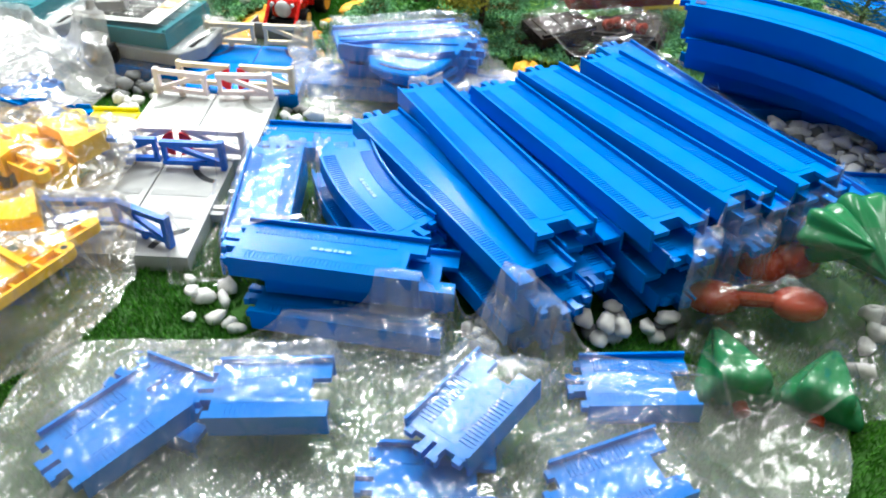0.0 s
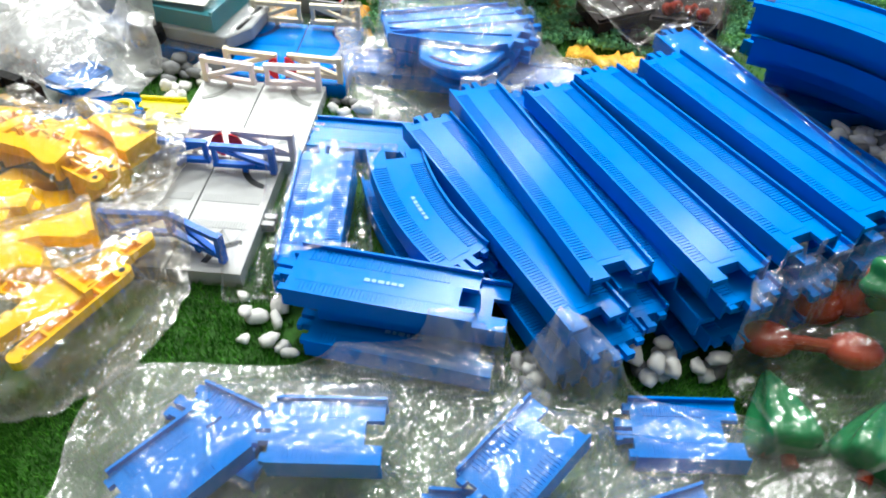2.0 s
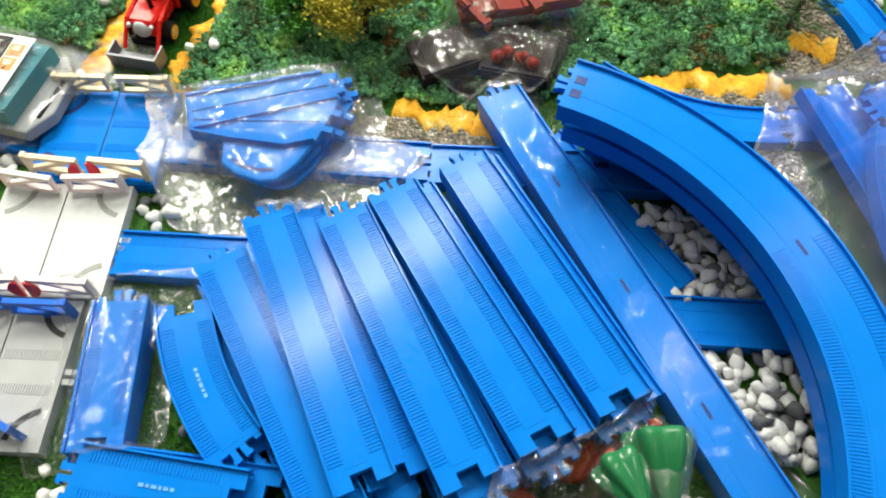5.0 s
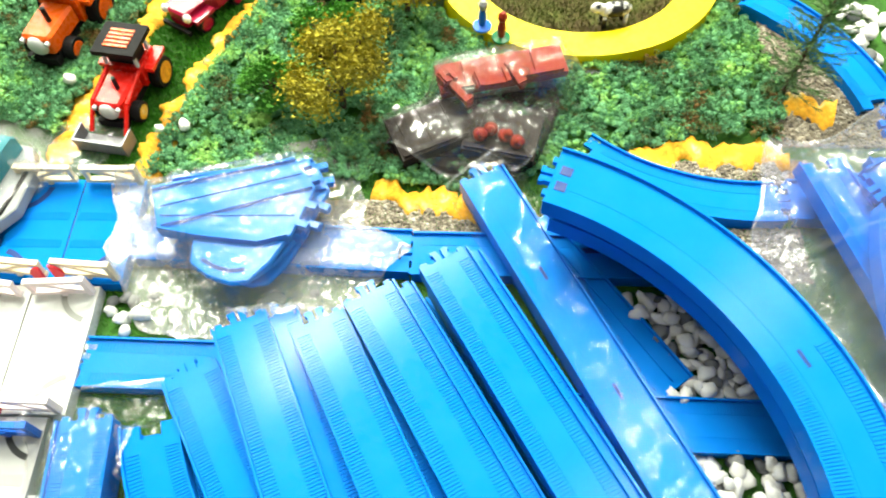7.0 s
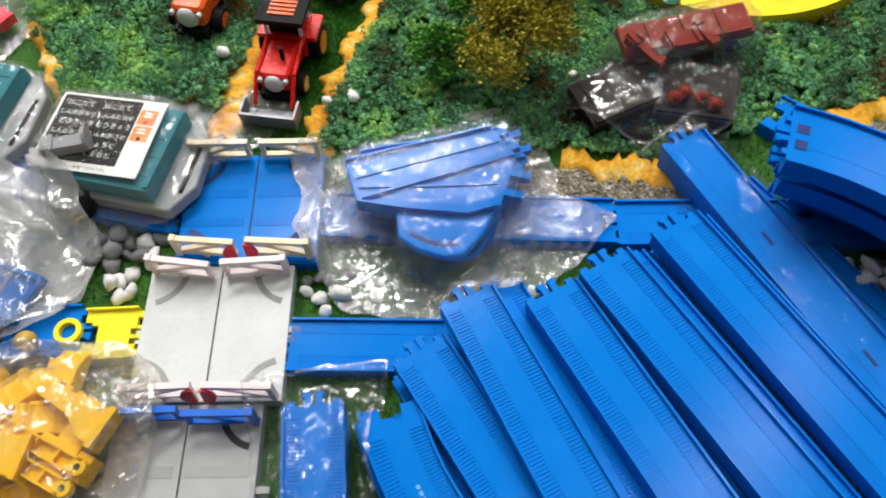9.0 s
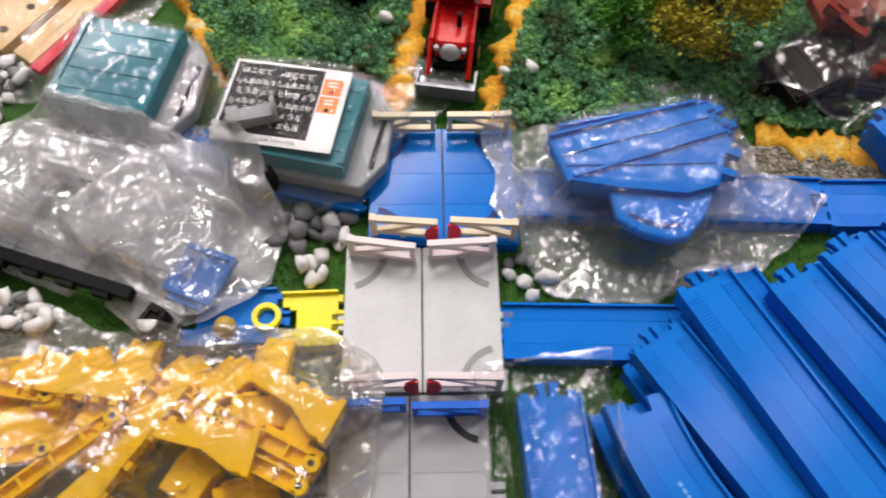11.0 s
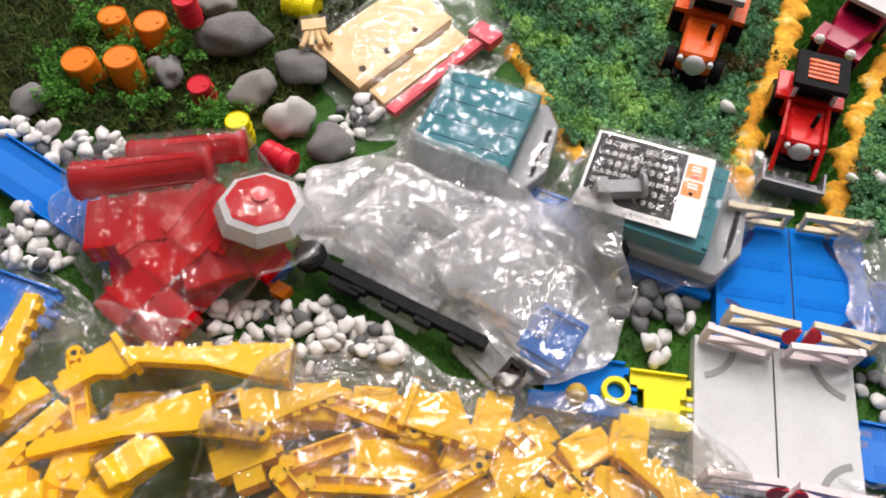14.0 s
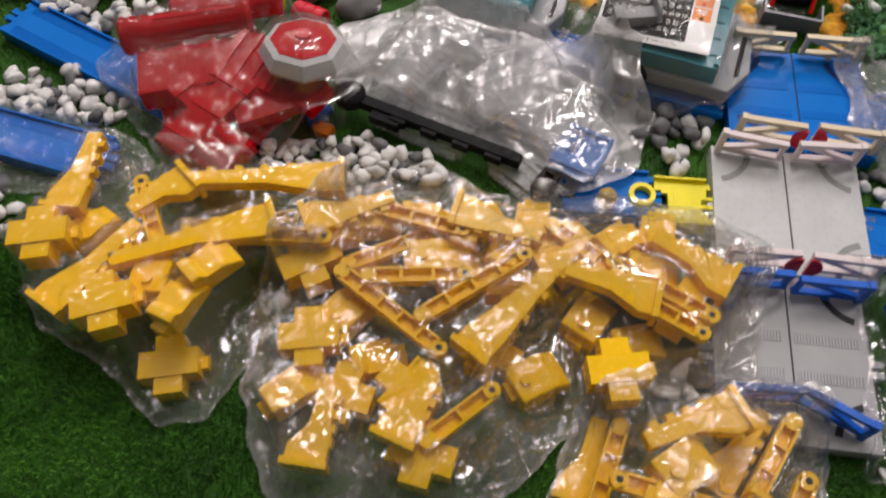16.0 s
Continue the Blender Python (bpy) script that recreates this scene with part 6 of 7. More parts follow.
for i, (x, y, r, sq, mat_, lbl) in enumerate((
        (-0.603, 0.790, 0.034, (1, 0.72, 0.6), BOULDER_GREY, "large smooth grey stone among the barrels"), (-0.571, 0.742, 0.024, (1, 0.85, 0.75), BOULDER_PALE, "pale mottled stone among the barrels"),
        (-0.532, 0.718, 0.022, (1, 0.85, 0.75), BOULDER_PALE, "pale lumpy white stone"), (-0.650, 0.752, 0.022, (1, 0.72, 0.6), BOULDER_GREY, "smooth grey stone among the barrels"),
        (-0.496, 0.700, 0.021, (0.9, 1.0, 0.5), BOULDER_GREY, "flat grey stone beside the barrels"), (-0.54, 0.775, 0.028, (1, 0.7, 0.5), BOULDER_GREY, "grey stone beside the bags"),
        (-0.635, 0.835, 0.020, (1, 0.8, 0.7), BOULDER_PALE, "pale stone behind the barrels"), (-0.75, 0.70, 0.02, (1, 0.8, 0.6), BOULDER_GREY, "grey stone in the moss"))):
    me = stone_mesh("boulder", 50 + i, sq, 0.55 if mat_ is BOULDER_PALE else 0.42, 3)
    me.materials.append(mat_)
    ob = new("boulder", me)
    tagged(ob, lbl, "stone", "large stones")
    ob.matrix_basis = pose(x, y, r * sq[2] * 0.8, 0, 0, 37 * i) @ Matrix.Diagonal((r, r, r, 1))
    stamp(ob)


def barrel(label, x, y, rz, lying, material, r=0.0095, h=0.027, bands=True):
    t = thing("toy_barrel", label, "toy barrel", "toy barrels")
    bm = bmesh.new()
    prof = [(r * 0.9, 0), (r, 0.001), (r, h * 0.3), (r * 1.07, h * 0.33), (r, h * 0.37), (r, h * 0.63), (r * 1.07, h * 0.67), (r, h * 0.7), (r, h - 0.001), (r * 0.93, h), (r * 0.86, h - 0.001)]
    lathe(bm, prof if bands else prof[:2] + prof[-3:], 24)
    part("drum", bm, material, t, smooth=False)
    bm = bmesh.new()
    tube(bm, 0.0018, 0.0018, h - 0.0012, h - 0.0002, 10, Matrix.Translation((r * 0.5, 0, 0)))
    part("bung", bm, material, t)
    return rest(t, x, y, rz, lying, 0)


barrel("yellow plastic toy barrel standing among stones", -0.568, 0.697, 0, 0, LEMON)
barrel("red plastic toy barrel lying among stones", -0.545, 0.684, 70, 90, RED)
barrel("red plastic toy barrel standing among stones", -0.609, 0.730, 0, 8, RED)
barrel("red plastic toy barrel standing behind a stone", -0.637, 0.792, 0, 6, RED)
barrel("orange plastic toy barrel in the moss", -0.712, 0.735, 0, 5, BARREL_ORANGE, 0.0135, 0.030, False)
barrel("orange plastic toy barrel in the moss", -0.679, 0.740, 0, 0, BARREL_ORANGE, 0.0135, 0.032, False)
barrel("orange plastic toy barrel in the moss", -0.672, 0.785, 0, 0, BARREL_ORANGE, 0.0135, 0.030, False)
barrel("orange plastic toy barrel in the moss", -0.71, 0.79, 0, 0, BARREL_ORANGE, 0.012, 0.026, False)
barrel("yellow plastic toy barrel lying behind a stone", -0.575, 0.845, 80, 90, LEMON, 0.012, 0.03)

# ---- planted ground ----
NPR = np.random.default_rng(9)


def inside(poly, x, y):
    poly = np.array(poly)
    hit = np.zeros(x.shape, bool)
    for (x0, y0), (x1, y1) in zip(poly, np.roll(poly, -1, 0)):
        cross = (y0 > y) != (y1 > y)
        hit ^= cross & (x < (x1 - x0) * (y - y0) / (y1 - y0 + 1e-12) + x0)
    return hit


def spread(poly, count):
    p = np.array(poly)
    got = []
    while sum(len(g) for g in got) < count:
        x, y = NPR.uniform(p[:, 0].min(), p[:, 0].max(), count), NPR.uniform(p[:, 1].min(), p[:, 1].max(), count)
        ok = inside(poly, x, y)
        got.append(np.stack([x[ok], y[ok]], 1))
    return np.concatenate(got)[:count]


def clumps(name, label, category, xy, z, size, material, lumps=6, detail=1, flat=0.75, rough=0.45):
    """Many small rough lumps, joined in one mesh."""
    bases = []
    for k in range(lumps):
        bm = bmesh.new()
        bmesh.ops.create_icosphere(bm, subdivisions=detail, radius=1.0)
        co = np.array([v.co for v in bm.verts])
        fa = np.array([[v.index for v in f.verts] for f in bm.faces])
        bm.free()
        co *= (1 + rough * NPR.normal(0, 0.6, len(co)))[:, None]
        bases.append((co, fa))
    kind = NPR.integers(0, lumps, len(xy))
    vs, fs, n = [], [], 0
    for i, (x, y) in enumerate(xy):
        co, fa = bases[kind[i]]
        a = NPR.uniform(0, 6.28)
        c, s = math.cos(a) * size[i], math.sin(a) * size[i]
        q = np.empty_like(co)
        q[:, 0] = co[:, 0] * c - co[:, 1] * s + x
        q[:, 1] = co[:, 0] * s + co[:, 1] * c + y
        q[:, 2] = co[:, 2] * size[i] * flat + z[i]
        vs.append(q)
        fs.append(fa + n)
        n += len(co)
    me = bpy.data.meshes.new(name)
    v, f = np.concatenate(vs), np.concatenate(fs)
    me.vertices.add(len(v))
    me.vertices.foreach_set("co", v.ravel())
    me.loops.add(len(f) * 3)
    me.loops.foreach_set("vertex_index", f.ravel().astype(np.int32))
    me.polygons.add(len(f))
    me.polygons.foreach_set("loop_start", np.arange(0, len(f) * 3, 3, dtype=np.int32))
    me.update(calc_edges=True)
    me.materials.append(material)
    return tagged(new(name, me), label, category, kind="stuff")


def blades(name, label, xy, length, width, material, lean=0.6, z=0.0):
    """Short blades of turf, one tapered leaf each."""
    n = len(xy)
    a, tilt = NPR.uniform(0, 6.283, n), NPR.uniform(0.1, lean, n)
    ln = length * NPR.uniform(0.6, 1.25, n)
    side = np.stack([np.cos(a), np.sin(a), np.zeros(n)], 1) * width / 2
    b = NPR.uniform(0, 6.283, n)
    tip = np.stack([np.cos(b) * np.sin(tilt), np.sin(b) * np.sin(tilt), np.cos(tilt)], 1) * ln[:, None]
    foot = np.concatenate([xy, np.full((n, 1), z)], 1)
    v = np.stack([foot - side, foot + side, foot + tip], 1).reshape(-1, 3)
    me = bpy.data.meshes.new(name)
    me.vertices.add(n * 3)
    me.vertices.foreach_set("co", v.ravel())
    me.loops.add(n * 3)
    me.loops.foreach_set("vertex_index", np.arange(n * 3, dtype=np.int32))
    me.polygons.add(n)
    me.polygons.foreach_set("loop_start", np.arange(0, n * 3, 3, dtype=np.int32))
    me.update(calc_edges=True)
    me.materials.append(material)
    return tagged(new(name, me), label, "grass", kind="stuff")


def clear_of(xy, limit=0.004):
    return xy[HEIGHTS[cells(xy[:, 0], xy[:, 1])] < limit]


blades("turf_blades", "short green artificial grass blades", np.concatenate([
    clear_of(spread([(-0.85, 0.12), (-0.85, 0.47), (-0.45, 0.42), (-0.25, 0.33), (-0.15, 0.12)], 120000), 0.02),
    clear_of(spread([(-0.25, 0.12), (-0.25, 0.40), (0.33, 0.40), (0.40, 0.12)], 90000), 0.02),
    clear_of(spread([(-0.8, 0.40), (-0.8, 0.70), (0.45, 0.70), (0.45, 0.40)], 70000), 0.004)]), 0.0058, 0.0009, TURF)
PATHWAY = [(-0.185, 0.695), (-0.115, 0.695), (-0.085, 0.80), (-0.04, 0.90), (0.0, 1.0), (-0.12, 1.0), (-0.155, 0.86), (-0.178, 0.78)]
blades("path_turf", "bright green turf of the farm path", spread(PATHWAY, 26000), 0.0042, 0.0009, TURF_BRIGHT)

FOL_A = [(-0.40, 0.90), (-0.365, 0.83), (-0.315, 0.735), (-0.26, 0.75), (-0.195, 0.735), (-0.178, 0.80), (-0.155, 0.88), (-0.125, 1.05), (-0.45, 1.05)]
FOL_B = [(-0.110, 0.695), (-0.03, 0.688), (0.085, 0.690), (0.16, 0.683), (0.29, 0.722), (0.345, 0.738), (0.42, 0.735), (0.44, 0.80), (0.41, 0.90), (0.40, 1.05), (0.0, 1.05), (-0.045, 0.90), (-0.085, 0.80)]
RING_C, RING_A, RING_B = (0.262, 0.936), 0.137, 0.119


def in_ring(xy, k=1.0):
    return ((xy[:, 0] - RING_C[0]) / (RING_A * k)) ** 2 + ((xy[:, 1] - RING_C[1]) / (RING_B * k)) ** 2 < 1


def flakes(name, label, category, xy, z, size, leaf, per, material):
    """Spongy foliage: around each middle a burst of tiny bent flakes."""
    n = len(xy) * per
    mid = np.repeat(np.concatenate([xy, z[:, None]], 1), per, 0)
    d = NPR.normal(size=(n, 3))
    d[:, 2] = np.abs(d[:, 2]) * 0.9
    d /= np.linalg.norm(d, axis=1)[:, None]
    c = mid + d * (np.repeat(size, per) * NPR.uniform(0.55, 1.1, n))[:, None]
    u, w = NPR.normal(size=(n, 3)), NPR.normal(size=(n, 3))
    u /= np.linalg.norm(u, axis=1)[:, None]
    w /= np.linalg.norm(w, axis=1)[:, None]
    k = (leaf * NPR.uniform(0.5, 1.3, n))[:, None]
    v = np.stack([c - u * k, c + w * k * 0.8, c + u * k, c - w * k * 0.6 + d * k * 0.5], 1).reshape(-1, 3)
    i = np.arange(n)[:, None] * 4
    f = np.concatenate([i + (0, 1, 2), i + (0, 2, 3)], 1).reshape(-1, 3)
    me = bpy.data.meshes.new(name)
    me.vertices.add(len(v))
    me.vertices.foreach_set("co", v.ravel())
    me.loops.add(len(f) * 3)
    me.loops.foreach_set("vertex_index", f.ravel().astype(np.int32))
    me.polygons.add(len(f))
    me.polygons.foreach_set("loop_start", np.arange(0, len(f) * 3, 3, dtype=np.int32))
    me.update(calc_edges=True)
    me.materials.append(material)
    return tagged(new(name, me), label, category, kind="stuff")


fol = np.concatenate([spread(FOL_A, 4200), spread(FOL_B, 7600)])
fol = fol[~in_ring(fol, 1.0)]
hill = np.array([noise.noise(Vector((x * 14, y * 14, 2.0))) + 0.6 * noise.noise(Vector((x * 45, y * 45, 7.0))) for x, y in fol])
fz, fs = 0.003 + 0.008 * (hill + 0.4).clip(0), NPR.uniform(0.0022, 0.0052, len(fol))
clumps("foliage_mat", "clumped teal and green foam foliage", "foliage", fol, fz - 0.001, fs * 0.8, FOLIAGE)
flakes("foliage_flakes", "spongy mottled green foam foliage flakes", "foliage", fol, fz, fs, 0.0011, 26, FOLIAGE)
tufts = np.concatenate([spread(FOL_A, 90), spread(FOL_B, 170)])
tufts = tufts[~in_ring(tufts, 1.08)]
pts = np.repeat(tufts, 16, 0) + NPR.normal(0, 0.006, (len(tufts) * 16, 2))
flakes("foliage_tufts", "brighter raised tufts of foam foliage", "foliage", pts, NPR.uniform(0.006, 0.016, len(pts)), NPR.uniform(0.002, 0.004, len(pts)), 0.0011, 22, FOLIAGE)
MOSS_AREA = [(-0.93, 0.66), (-0.70, 0.685), (-0.60, 0.69), (-0.53, 0.72), (-0.52, 0.80), (-0.50, 0.98), (-0.93, 0.98)]
blades("moss_mat", "dark tangled moss", spread(MOSS_AREA, 46000), 0.008, 0.0009, MOSS, 1.3, 0.001)
STRAND = speckled("moss_strand", [(0.2, (0.07, 0.075, 0.018)), (0.6, (0.15, 0.17, 0.04)), (0.9, (0.22, 0.30, 0.07))], scale=25)
blades("moss_strands", "olive green springy moss strands", spread(MOSS_AREA, 11000), 0.014, 0.0011, STRAND, 1.45, 0.004)
mo = spread(MOSS_AREA, 1100)
flakes("moss_clumps", "green foam moss clumps", "moss", mo, NPR.uniform(0.0, 0.010, len(mo)), NPR.uniform(0.002, 0.0055, len(mo)), 0.0016, 30, MOSS)
for cx, cy, k in ((-0.718, 0.712, 90), (-0.588, 0.712, 50), (-0.60, 0.70, 40), (-0.69, 0.76, 60), (-0.65, 0.775, 40), (-0.74, 0.74, 60), (-0.655, 0.715, 30), (-0.62, 0.79, 40), (-0.73, 0.79, 60)):
    pts = NPR.normal(0, 0.011, (k, 2)) + (cx, cy)
    flakes("shrub", "bright green foam shrub among the stones", "shrub", pts, NPR.uniform(0.003, 0.022, k), NPR.uniform(0.003, 0.0055, k), 0.0014, 26, BUSHGREEN)


def ribbon(label, points, width, seed):
    """A raised uneven edge of painted foam."""
    p = np.array(points, float)
    seg = np.r_[0, np.cumsum(np.hypot(*np.diff(p, axis=0).T))]
    n, m = int(seg[-1] / 0.003), 9
    s = np.linspace(0, seg[-1], n)
    cx, cy = np.interp(s, seg, p[:, 0]), np.interp(s, seg, p[:, 1])
    tx, ty = np.gradient(cx), np.gradient(cy)
    ln = np.hypot(tx, ty)
    nx, ny = -ty / ln, tx / ln
    verts, faces = [], []
    for i in range(n):
        wob = width * (1.75 + 1.2 * noise.noise(Vector((s[i] * 60, seed, 0))) + 0.9 * noise.noise(Vector((s[i] * 170, seed, 3))))
        shift = width * 0.8 * noise.noise(Vector((s[i] * 45, seed, 9)))
        for j in range(m):
            u = j / (m - 1) * 2 - 1
            w = u * wob / 2 + shift
            z = 0.0055 * (1 - abs(u) ** 3) + 0.004 * noise.noise(Vector((cx[i] * 240, cy[i] * 240 + u, seed)))
            verts.append((cx[i] + nx[i] * w, cy[i] + ny[i] * w, max(-0.002, z) if abs(u) < 0.99 else -0.002))
    for i in range(n - 1):
        for j in range(m - 1):
            a = i * m + j
            faces.append((a, a + 1, a + m + 1, a + m))
    ob = mesh_of("edging", verts, faces, OCHRE, None, True)
    return tagged(ob, label, "edging", kind="structure")


ribbon("ochre yellow foam edging of the farm path", [(-0.122, 0.690), (-0.103, 0.737), (-0.092, 0.788), (-0.068, 0.85), (-0.044, 0.895), (-0.01, 0.96)], 0.014, 1)
ribbon("ochre yellow foam edging of the farm path", [(-0.192, 0.698), (-0.183, 0.75), (-0.176, 0.79), (-0.155, 0.84), (-0.142, 0.90), (-0.12, 0.98)], 0.016, 2)
ribbon("ochre yellow foam edging of the foliage", [(0.080, 0.680), (0.11, 0.674), (0.15, 0.667), (0.19, 0.68)], 0.016, 3)
ribbon("ochre yellow foam edging of the foliage", [(0.265, 0.705), (0.295, 0.710), (0.33, 0.722), (0.37, 0.722), (0.425, 0.716)], 0.018, 4)
ribbon("ochre yellow foam edging of the foliage", [(-0.37, 0.84), (-0.345, 0.79), (-0.318, 0.742), (-0.305, 0.725)], 0.012, 5)
ribbon("ochre yellow foam edging by the far gravel", [(0.43, 0.775), (0.455, 0.772), (0.475, 0.765)], 0.02, 6)

for poly, count in (([(0.03, 0.637), (0.03, 0.672), (0.20, 0.668), (0.20, 0.637)], 2600), ([(0.28, 0.688), (0.28, 0.712), (0.44, 0.715), (0.44, 0.690)], 2200),
                    ([(0.30, 0.60), (0.30, 0.645), (0.42, 0.648), (0.42, 0.60)], 1800), ([(0.42, 0.73), (0.43, 0.90), (0.50, 0.83), (0.58, 0.73)], 2600)):
    tagged(mesh_of("gravel_bed", [(x, y, 0.002) for x, y in poly], [tuple(range(len(poly)))], GRAVEL_BASE), "fine gravel bed", "gravel", kind="structure")
    g = clear_of(spread(poly, count), 0.03)
    clumps("gravel", "fine speckled gravel", "gravel", g, np.full(len(g), 0.0022), NPR.uniform(0.0008, 0.002, len(g)), GRAVEL, 4, 0, 0.7, 0.3) if len(g) else None

# yellow ring road with pasture
bm = bmesh.new()
inner, outer, k = [], [], 72
for i in range(k):
    a = 2 * math.pi * i / k
    outer.append((RING_C[0] + RING_A * math.cos(a), RING_C[1] + RING_B * math.sin(a)))
    inner.append((RING_C[0] + RING_A * 0.74 * math.cos(a), RING_C[1] + RING_B * 0.76 * math.sin(a)))
vo = [[bm.verts.new((x, y, z)) for x, y in pts] for pts, z in ((outer, 0), (outer, 0.018), (inner, 0.018), (inner, 0.0))]
for a, b in zip(vo, vo[1:]):
    for i in range(k):
        bm.faces.new((a[i], a[(i + 1) % k], b[(i + 1) % k], b[i]))
tagged(part("road_ring", bm, ROADYELLOW), kind="structure", label="bright yellow toy road ring round a pasture", category="road")
ang, rr = NPR.uniform(0, 6.283, 14000), np.sqrt(NPR.uniform(0, 1, 14000))
pasture = np.stack([RING_C[0] + rr * RING_A * 0.75 * np.cos(ang), RING_C[1] + rr * RING_B * 0.77 * np.sin(ang)], 1)
blades("pasture_turf", "brown and green pasture turf inside the road ring", pasture, 0.006, 0.0012, PASTURE, 1.2, 0.012)
tagged(part("pasture_ground", (lambda b: (prism(b, inner, 0.002, 0.013), b)[1])(bmesh.new()), PASTURE), "brown soil of the pasture", "ground", kind="structure")

cow = bmesh.new()
for c, s in (((0, 0, 0.017), (0.016, 0.0075, 0.008)), ((-0.018, 0, 0.022), (0.006, 0.0045, 0.005)), ((-0.013, 0, 0.020), (0.006, 0.004, 0.005))):
    bmesh.ops.create_icosphere(cow, subdivisions=2, radius=1.0, matrix=Matrix.Translation(c) @ Matrix.Diagonal((*s, 1)))
for x in (-0.010, 0.010):
    for y in (-0.004, 0.004):
        rod(cow, (x, y, 0), (x, y, 0.014), 0.0021, 8)
COWHIDE = speckled("figurine_patches", [(0.44, (0.02, 0.02, 0.02)), (0.5, (0.75, 0.74, 0.72))], 0.5, 70, False, 0.1)
cowo = tagged(part("farm_figurine", cow, COWHIDE, None, "", True), "black and white patched toy farm figurine", "figurine")
cowo.matrix_basis = pose(0.29, 0.862, 0.0135, 0, 0, 12)


def post(x, y, foot, pole, head):
    t = thing("toy_post", "small round toy post on a coloured foot beside the road", "toy post", "toy posts")
    bm = bmesh.new()
    lathe(bm, [(0.0085, 0), (0.0085, 0.002), (0.004, 0.0035)], 16)
    part("foot", bm, foot, t)
    bm = bmesh.new()
    lathe(bm, [(0.0032, 0.0035), (0.004, 0.012), (0.003, 0.020)], 12)
    part("shaft", bm, pole, t)
    bm = bmesh.new()
    lathe(bm, [(0.002, 0.020), (0.0042, 0.023), (0.0042, 0.027), (0.002, 0.030)], 12)
    part("head", bm, head, t)
    t.matrix_basis = pose(x, y, 0.018)


post(0.170, 0.852, BLUE_DEEP, BLUE_DEEP, GREY_PART)
post(0.187, 0.838, TOYGREEN, ORANGE_RED, ORANGE_RED)


# ---- trees ----
def leafy(label, x, y, tall, wide, count, leaf, material, stems):
    t = thing("model_tree", label, "model tree", "model trees")
    rng = random.Random(int(x * 1000) + 7)
    bm = bmesh.new()
    rod(bm, (0, 0, 0), (0.002, 0.001, tall * 0.45), 0.0032, 8, 0.0022)
    tips = []
    for i in range(stems):
        a = 6.283 * i / stems + rng.uniform(-0.4, 0.4)
        h0 = tall * rng.uniform(0.18, 0.45)
        r, h1 = wide * rng.uniform(0.35, 0.9), tall * rng.uniform(0.4, 0.95)
        tip = (r * math.cos(a), r * math.sin(a), h1)
        rod(bm, (0.001, 0, h0), tip, 0.0016, 6, 0.0006)
        tips.append(tip)
        for _ in range(2):
            b = a + rng.uniform(-0.9, 0.9)
            t2 = (tip[0] * 0.6 + 0.4 * wide * math.cos(b), tip[1] * 0.6 + 0.4 * wide * math.sin(b), h1 * rng.uniform(0.75, 1.1))
            rod(bm, (tip[0] * 0.55, tip[1] * 0.55, h0 + (h1 - h0) * 0.55), t2, 0.0009, 5, 0.0004)
            tips.append(t2)
    tips.append((0, 0, tall))
    part("trunk", bm, BARK, t, "thin brown branching trunk")
    verts, faces = [], []
    for k in range(count):
        c = rng.choice(tips)
        p = Vector(c) + Vector((rng.gauss(0, 1), rng.gauss(0, 1), rng.gauss(0, 0.7))) * wide * 0.17
        q = Euler((rng.uniform(0, 6.28), rng.uniform(0, 6.28), 0)).to_matrix()
        s = leaf * rng.uniform(0.6, 1.3)
        i = len(verts)
        verts += [p + q @ Vector(w) * s for w in ((-1, 0, 0), (0, -0.7, 0.25), (1, 0, 0), (0, 0.7, 0.25))]
        faces += [(i, i + 1, i + 2), (i, i + 2, i + 3)]
    mesh_of("crown", verts, faces, material, t)
    t.matrix_basis = pose(x, y, 0.006)
    return t


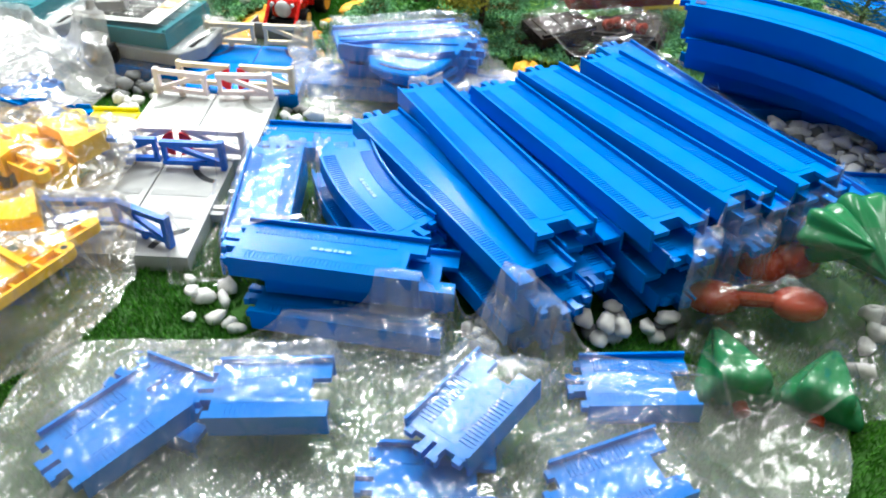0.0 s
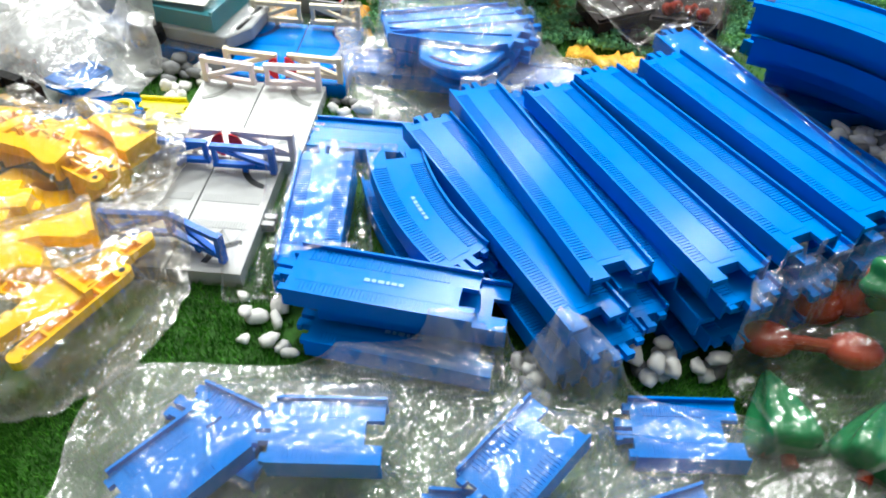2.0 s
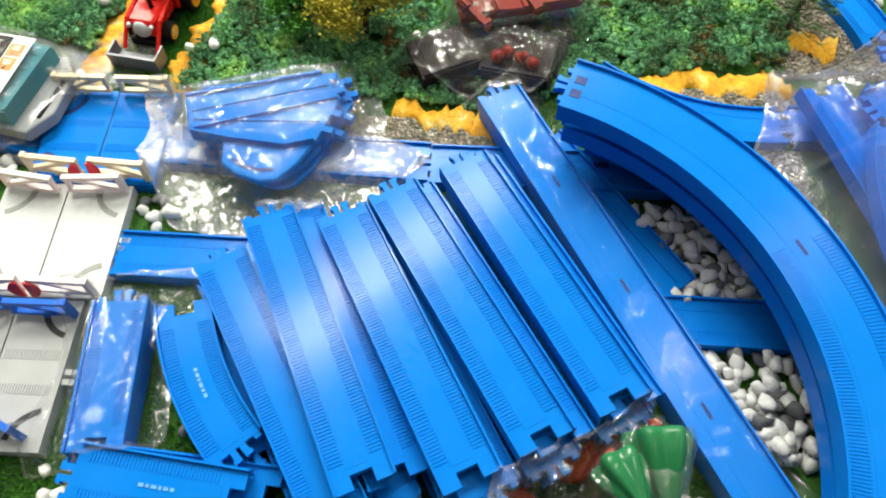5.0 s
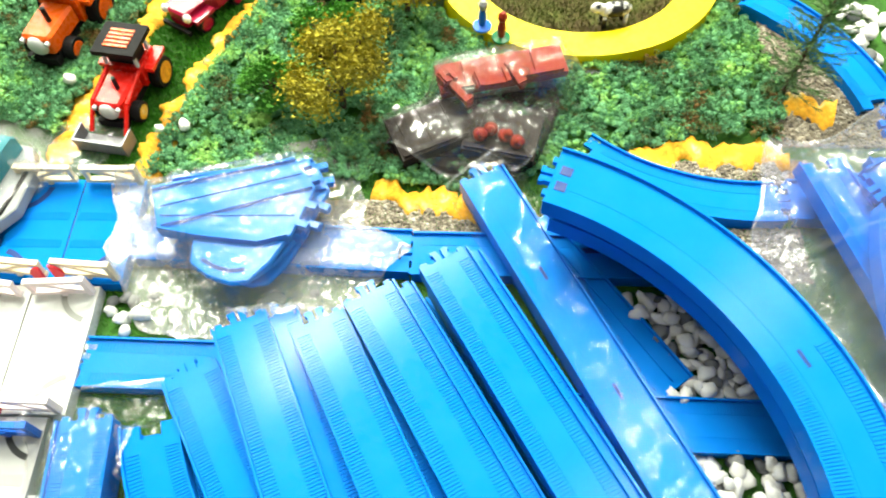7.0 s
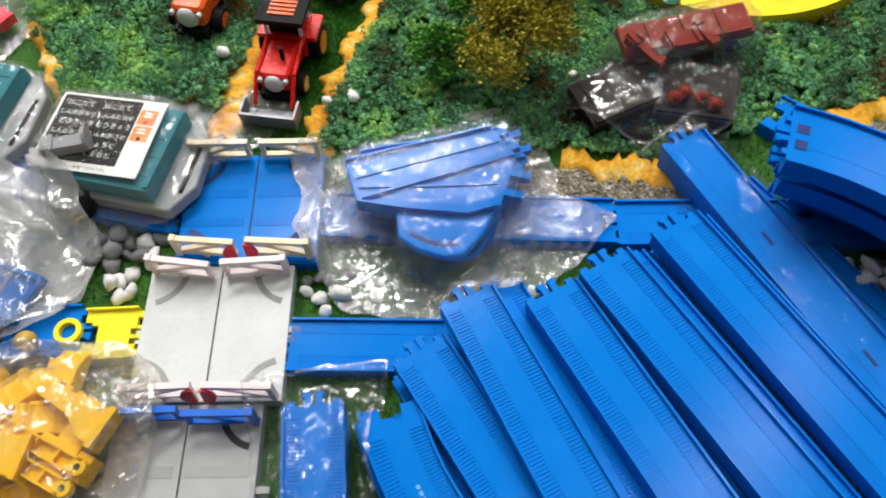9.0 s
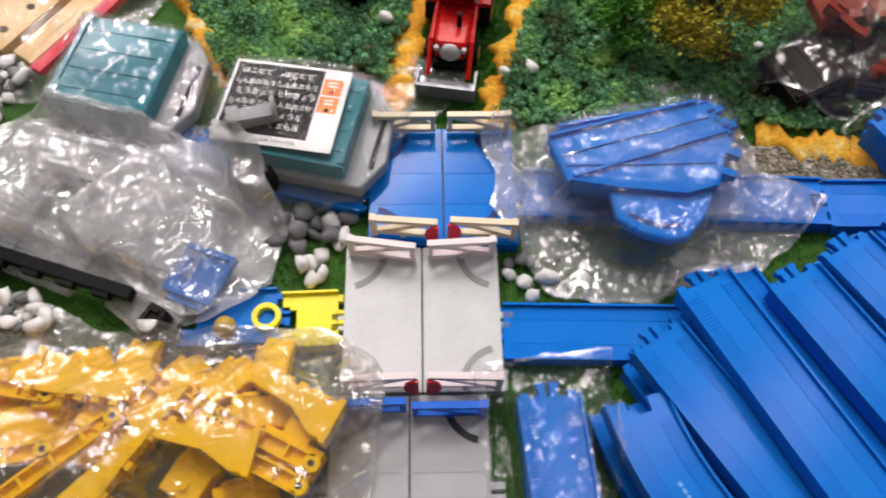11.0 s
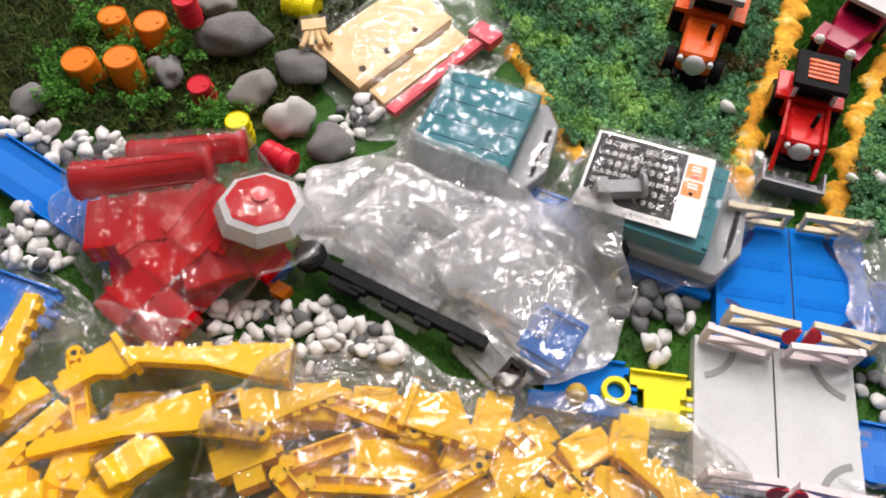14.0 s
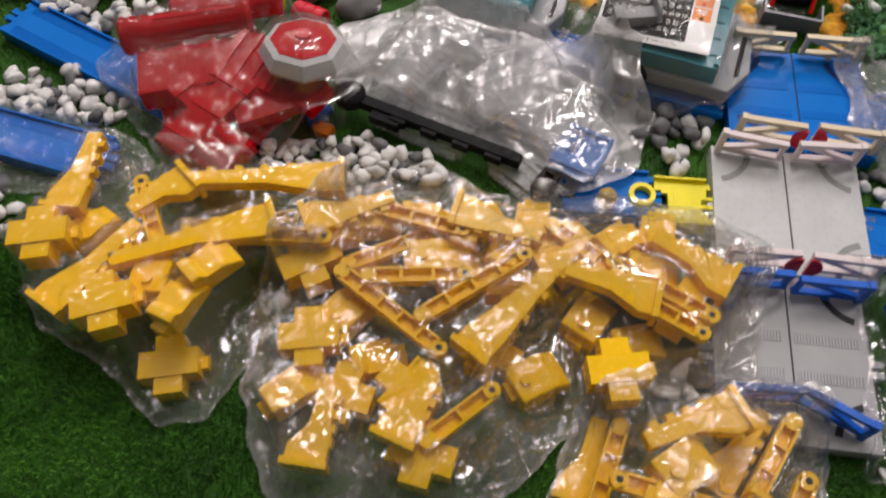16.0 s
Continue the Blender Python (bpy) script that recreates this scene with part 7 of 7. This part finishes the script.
leafy("golden green model tree with a branching trunk", 0.049, 0.766, 0.090, 0.040, 8500, 0.0017, GOLD, 11)
leafy("low dark green model bush in the foliage", -0.012, 0.772, 0.036, 0.024, 3800, 0.0018, BUSHGREEN, 7)
leafy("low green model bush behind the path", 0.03, 0.84, 0.036, 0.028, 3000, 0.0018, BUSHGREEN, 7)
leafy("golden green model bush at the foliage edge", 0.10, 0.88, 0.05, 0.03, 3000, 0.0016, GOLD, 7)

pine = thing("pine_tree", "dark green bristly model pine tree", "model tree", "model trees")
bm = bmesh.new()
rod(bm, (0, 0, 0), (0, 0, 0.15), 0.0022, 8, 0.0008)
part("trunk", bm, BARK, pine)
verts, faces = [], []
rng = random.Random(4)
for k in range(110):
    h = 0.008 + 0.142 * k / 110
    a = 2.4 * k + rng.uniform(-0.4, 0.4)
    ln = (0.036 * (1 - h / 0.20) + 0.007) * rng.uniform(0.75, 1.15)
    d = Vector((math.cos(a), math.sin(a), rng.uniform(0.05, 0.45))).normalized()
    for n in range(46):
        u = (n + 0.5) / 46
        q = Vector((rng.gauss(0, 1), rng.gauss(0, 1), rng.gauss(0, 1))).normalized()
        tip = (d * 0.9 + q * 0.8).normalized() * rng.uniform(0.006, 0.010)
        side = tip.cross(q).normalized() * 0.00045
        o = Vector((0, 0, h)) + d * ln * u
        i = len(verts)
        verts += [o - side, o + side, o + tip]
        faces.append((i, i + 1, i + 2))
mesh_of("needles", verts, faces, PINE, pine)
pine.matrix_basis = pose(0.434, 0.787, 0.0, -14, 10, 0)


# ---- the pebbles that lie farthest off, joined ----
def bed(tone, material):
    vs, fs = [], []
    for ob in LAID[290:]:
        if ob.data.materials[0] is not material:
            continue
        n = len(vs)
        m = ob.matrix_basis
        vs += [m @ v.co for v in ob.data.vertices]
        fs += [tuple(i + n for i in p.vertices) for p in ob.data.polygons]
    ob = mesh_of("pebble_bed", vs, fs, material, None, True)
    tagged(ob, tone, "pebbles", kind="stuff")


LAID.sort(key=lambda ob: math.hypot(ob.matrix_basis.translation.x + 0.1, ob.matrix_basis.translation.y - 0.5))
bed("bed of smooth white pebbles at the edge of the board", PEBBLE_WHITE)
bed("bed of slate grey pebbles at the edge of the board", PEBBLE_GREY)
for ob in LAID[290:]:
    bpy.data.objects.remove(ob)
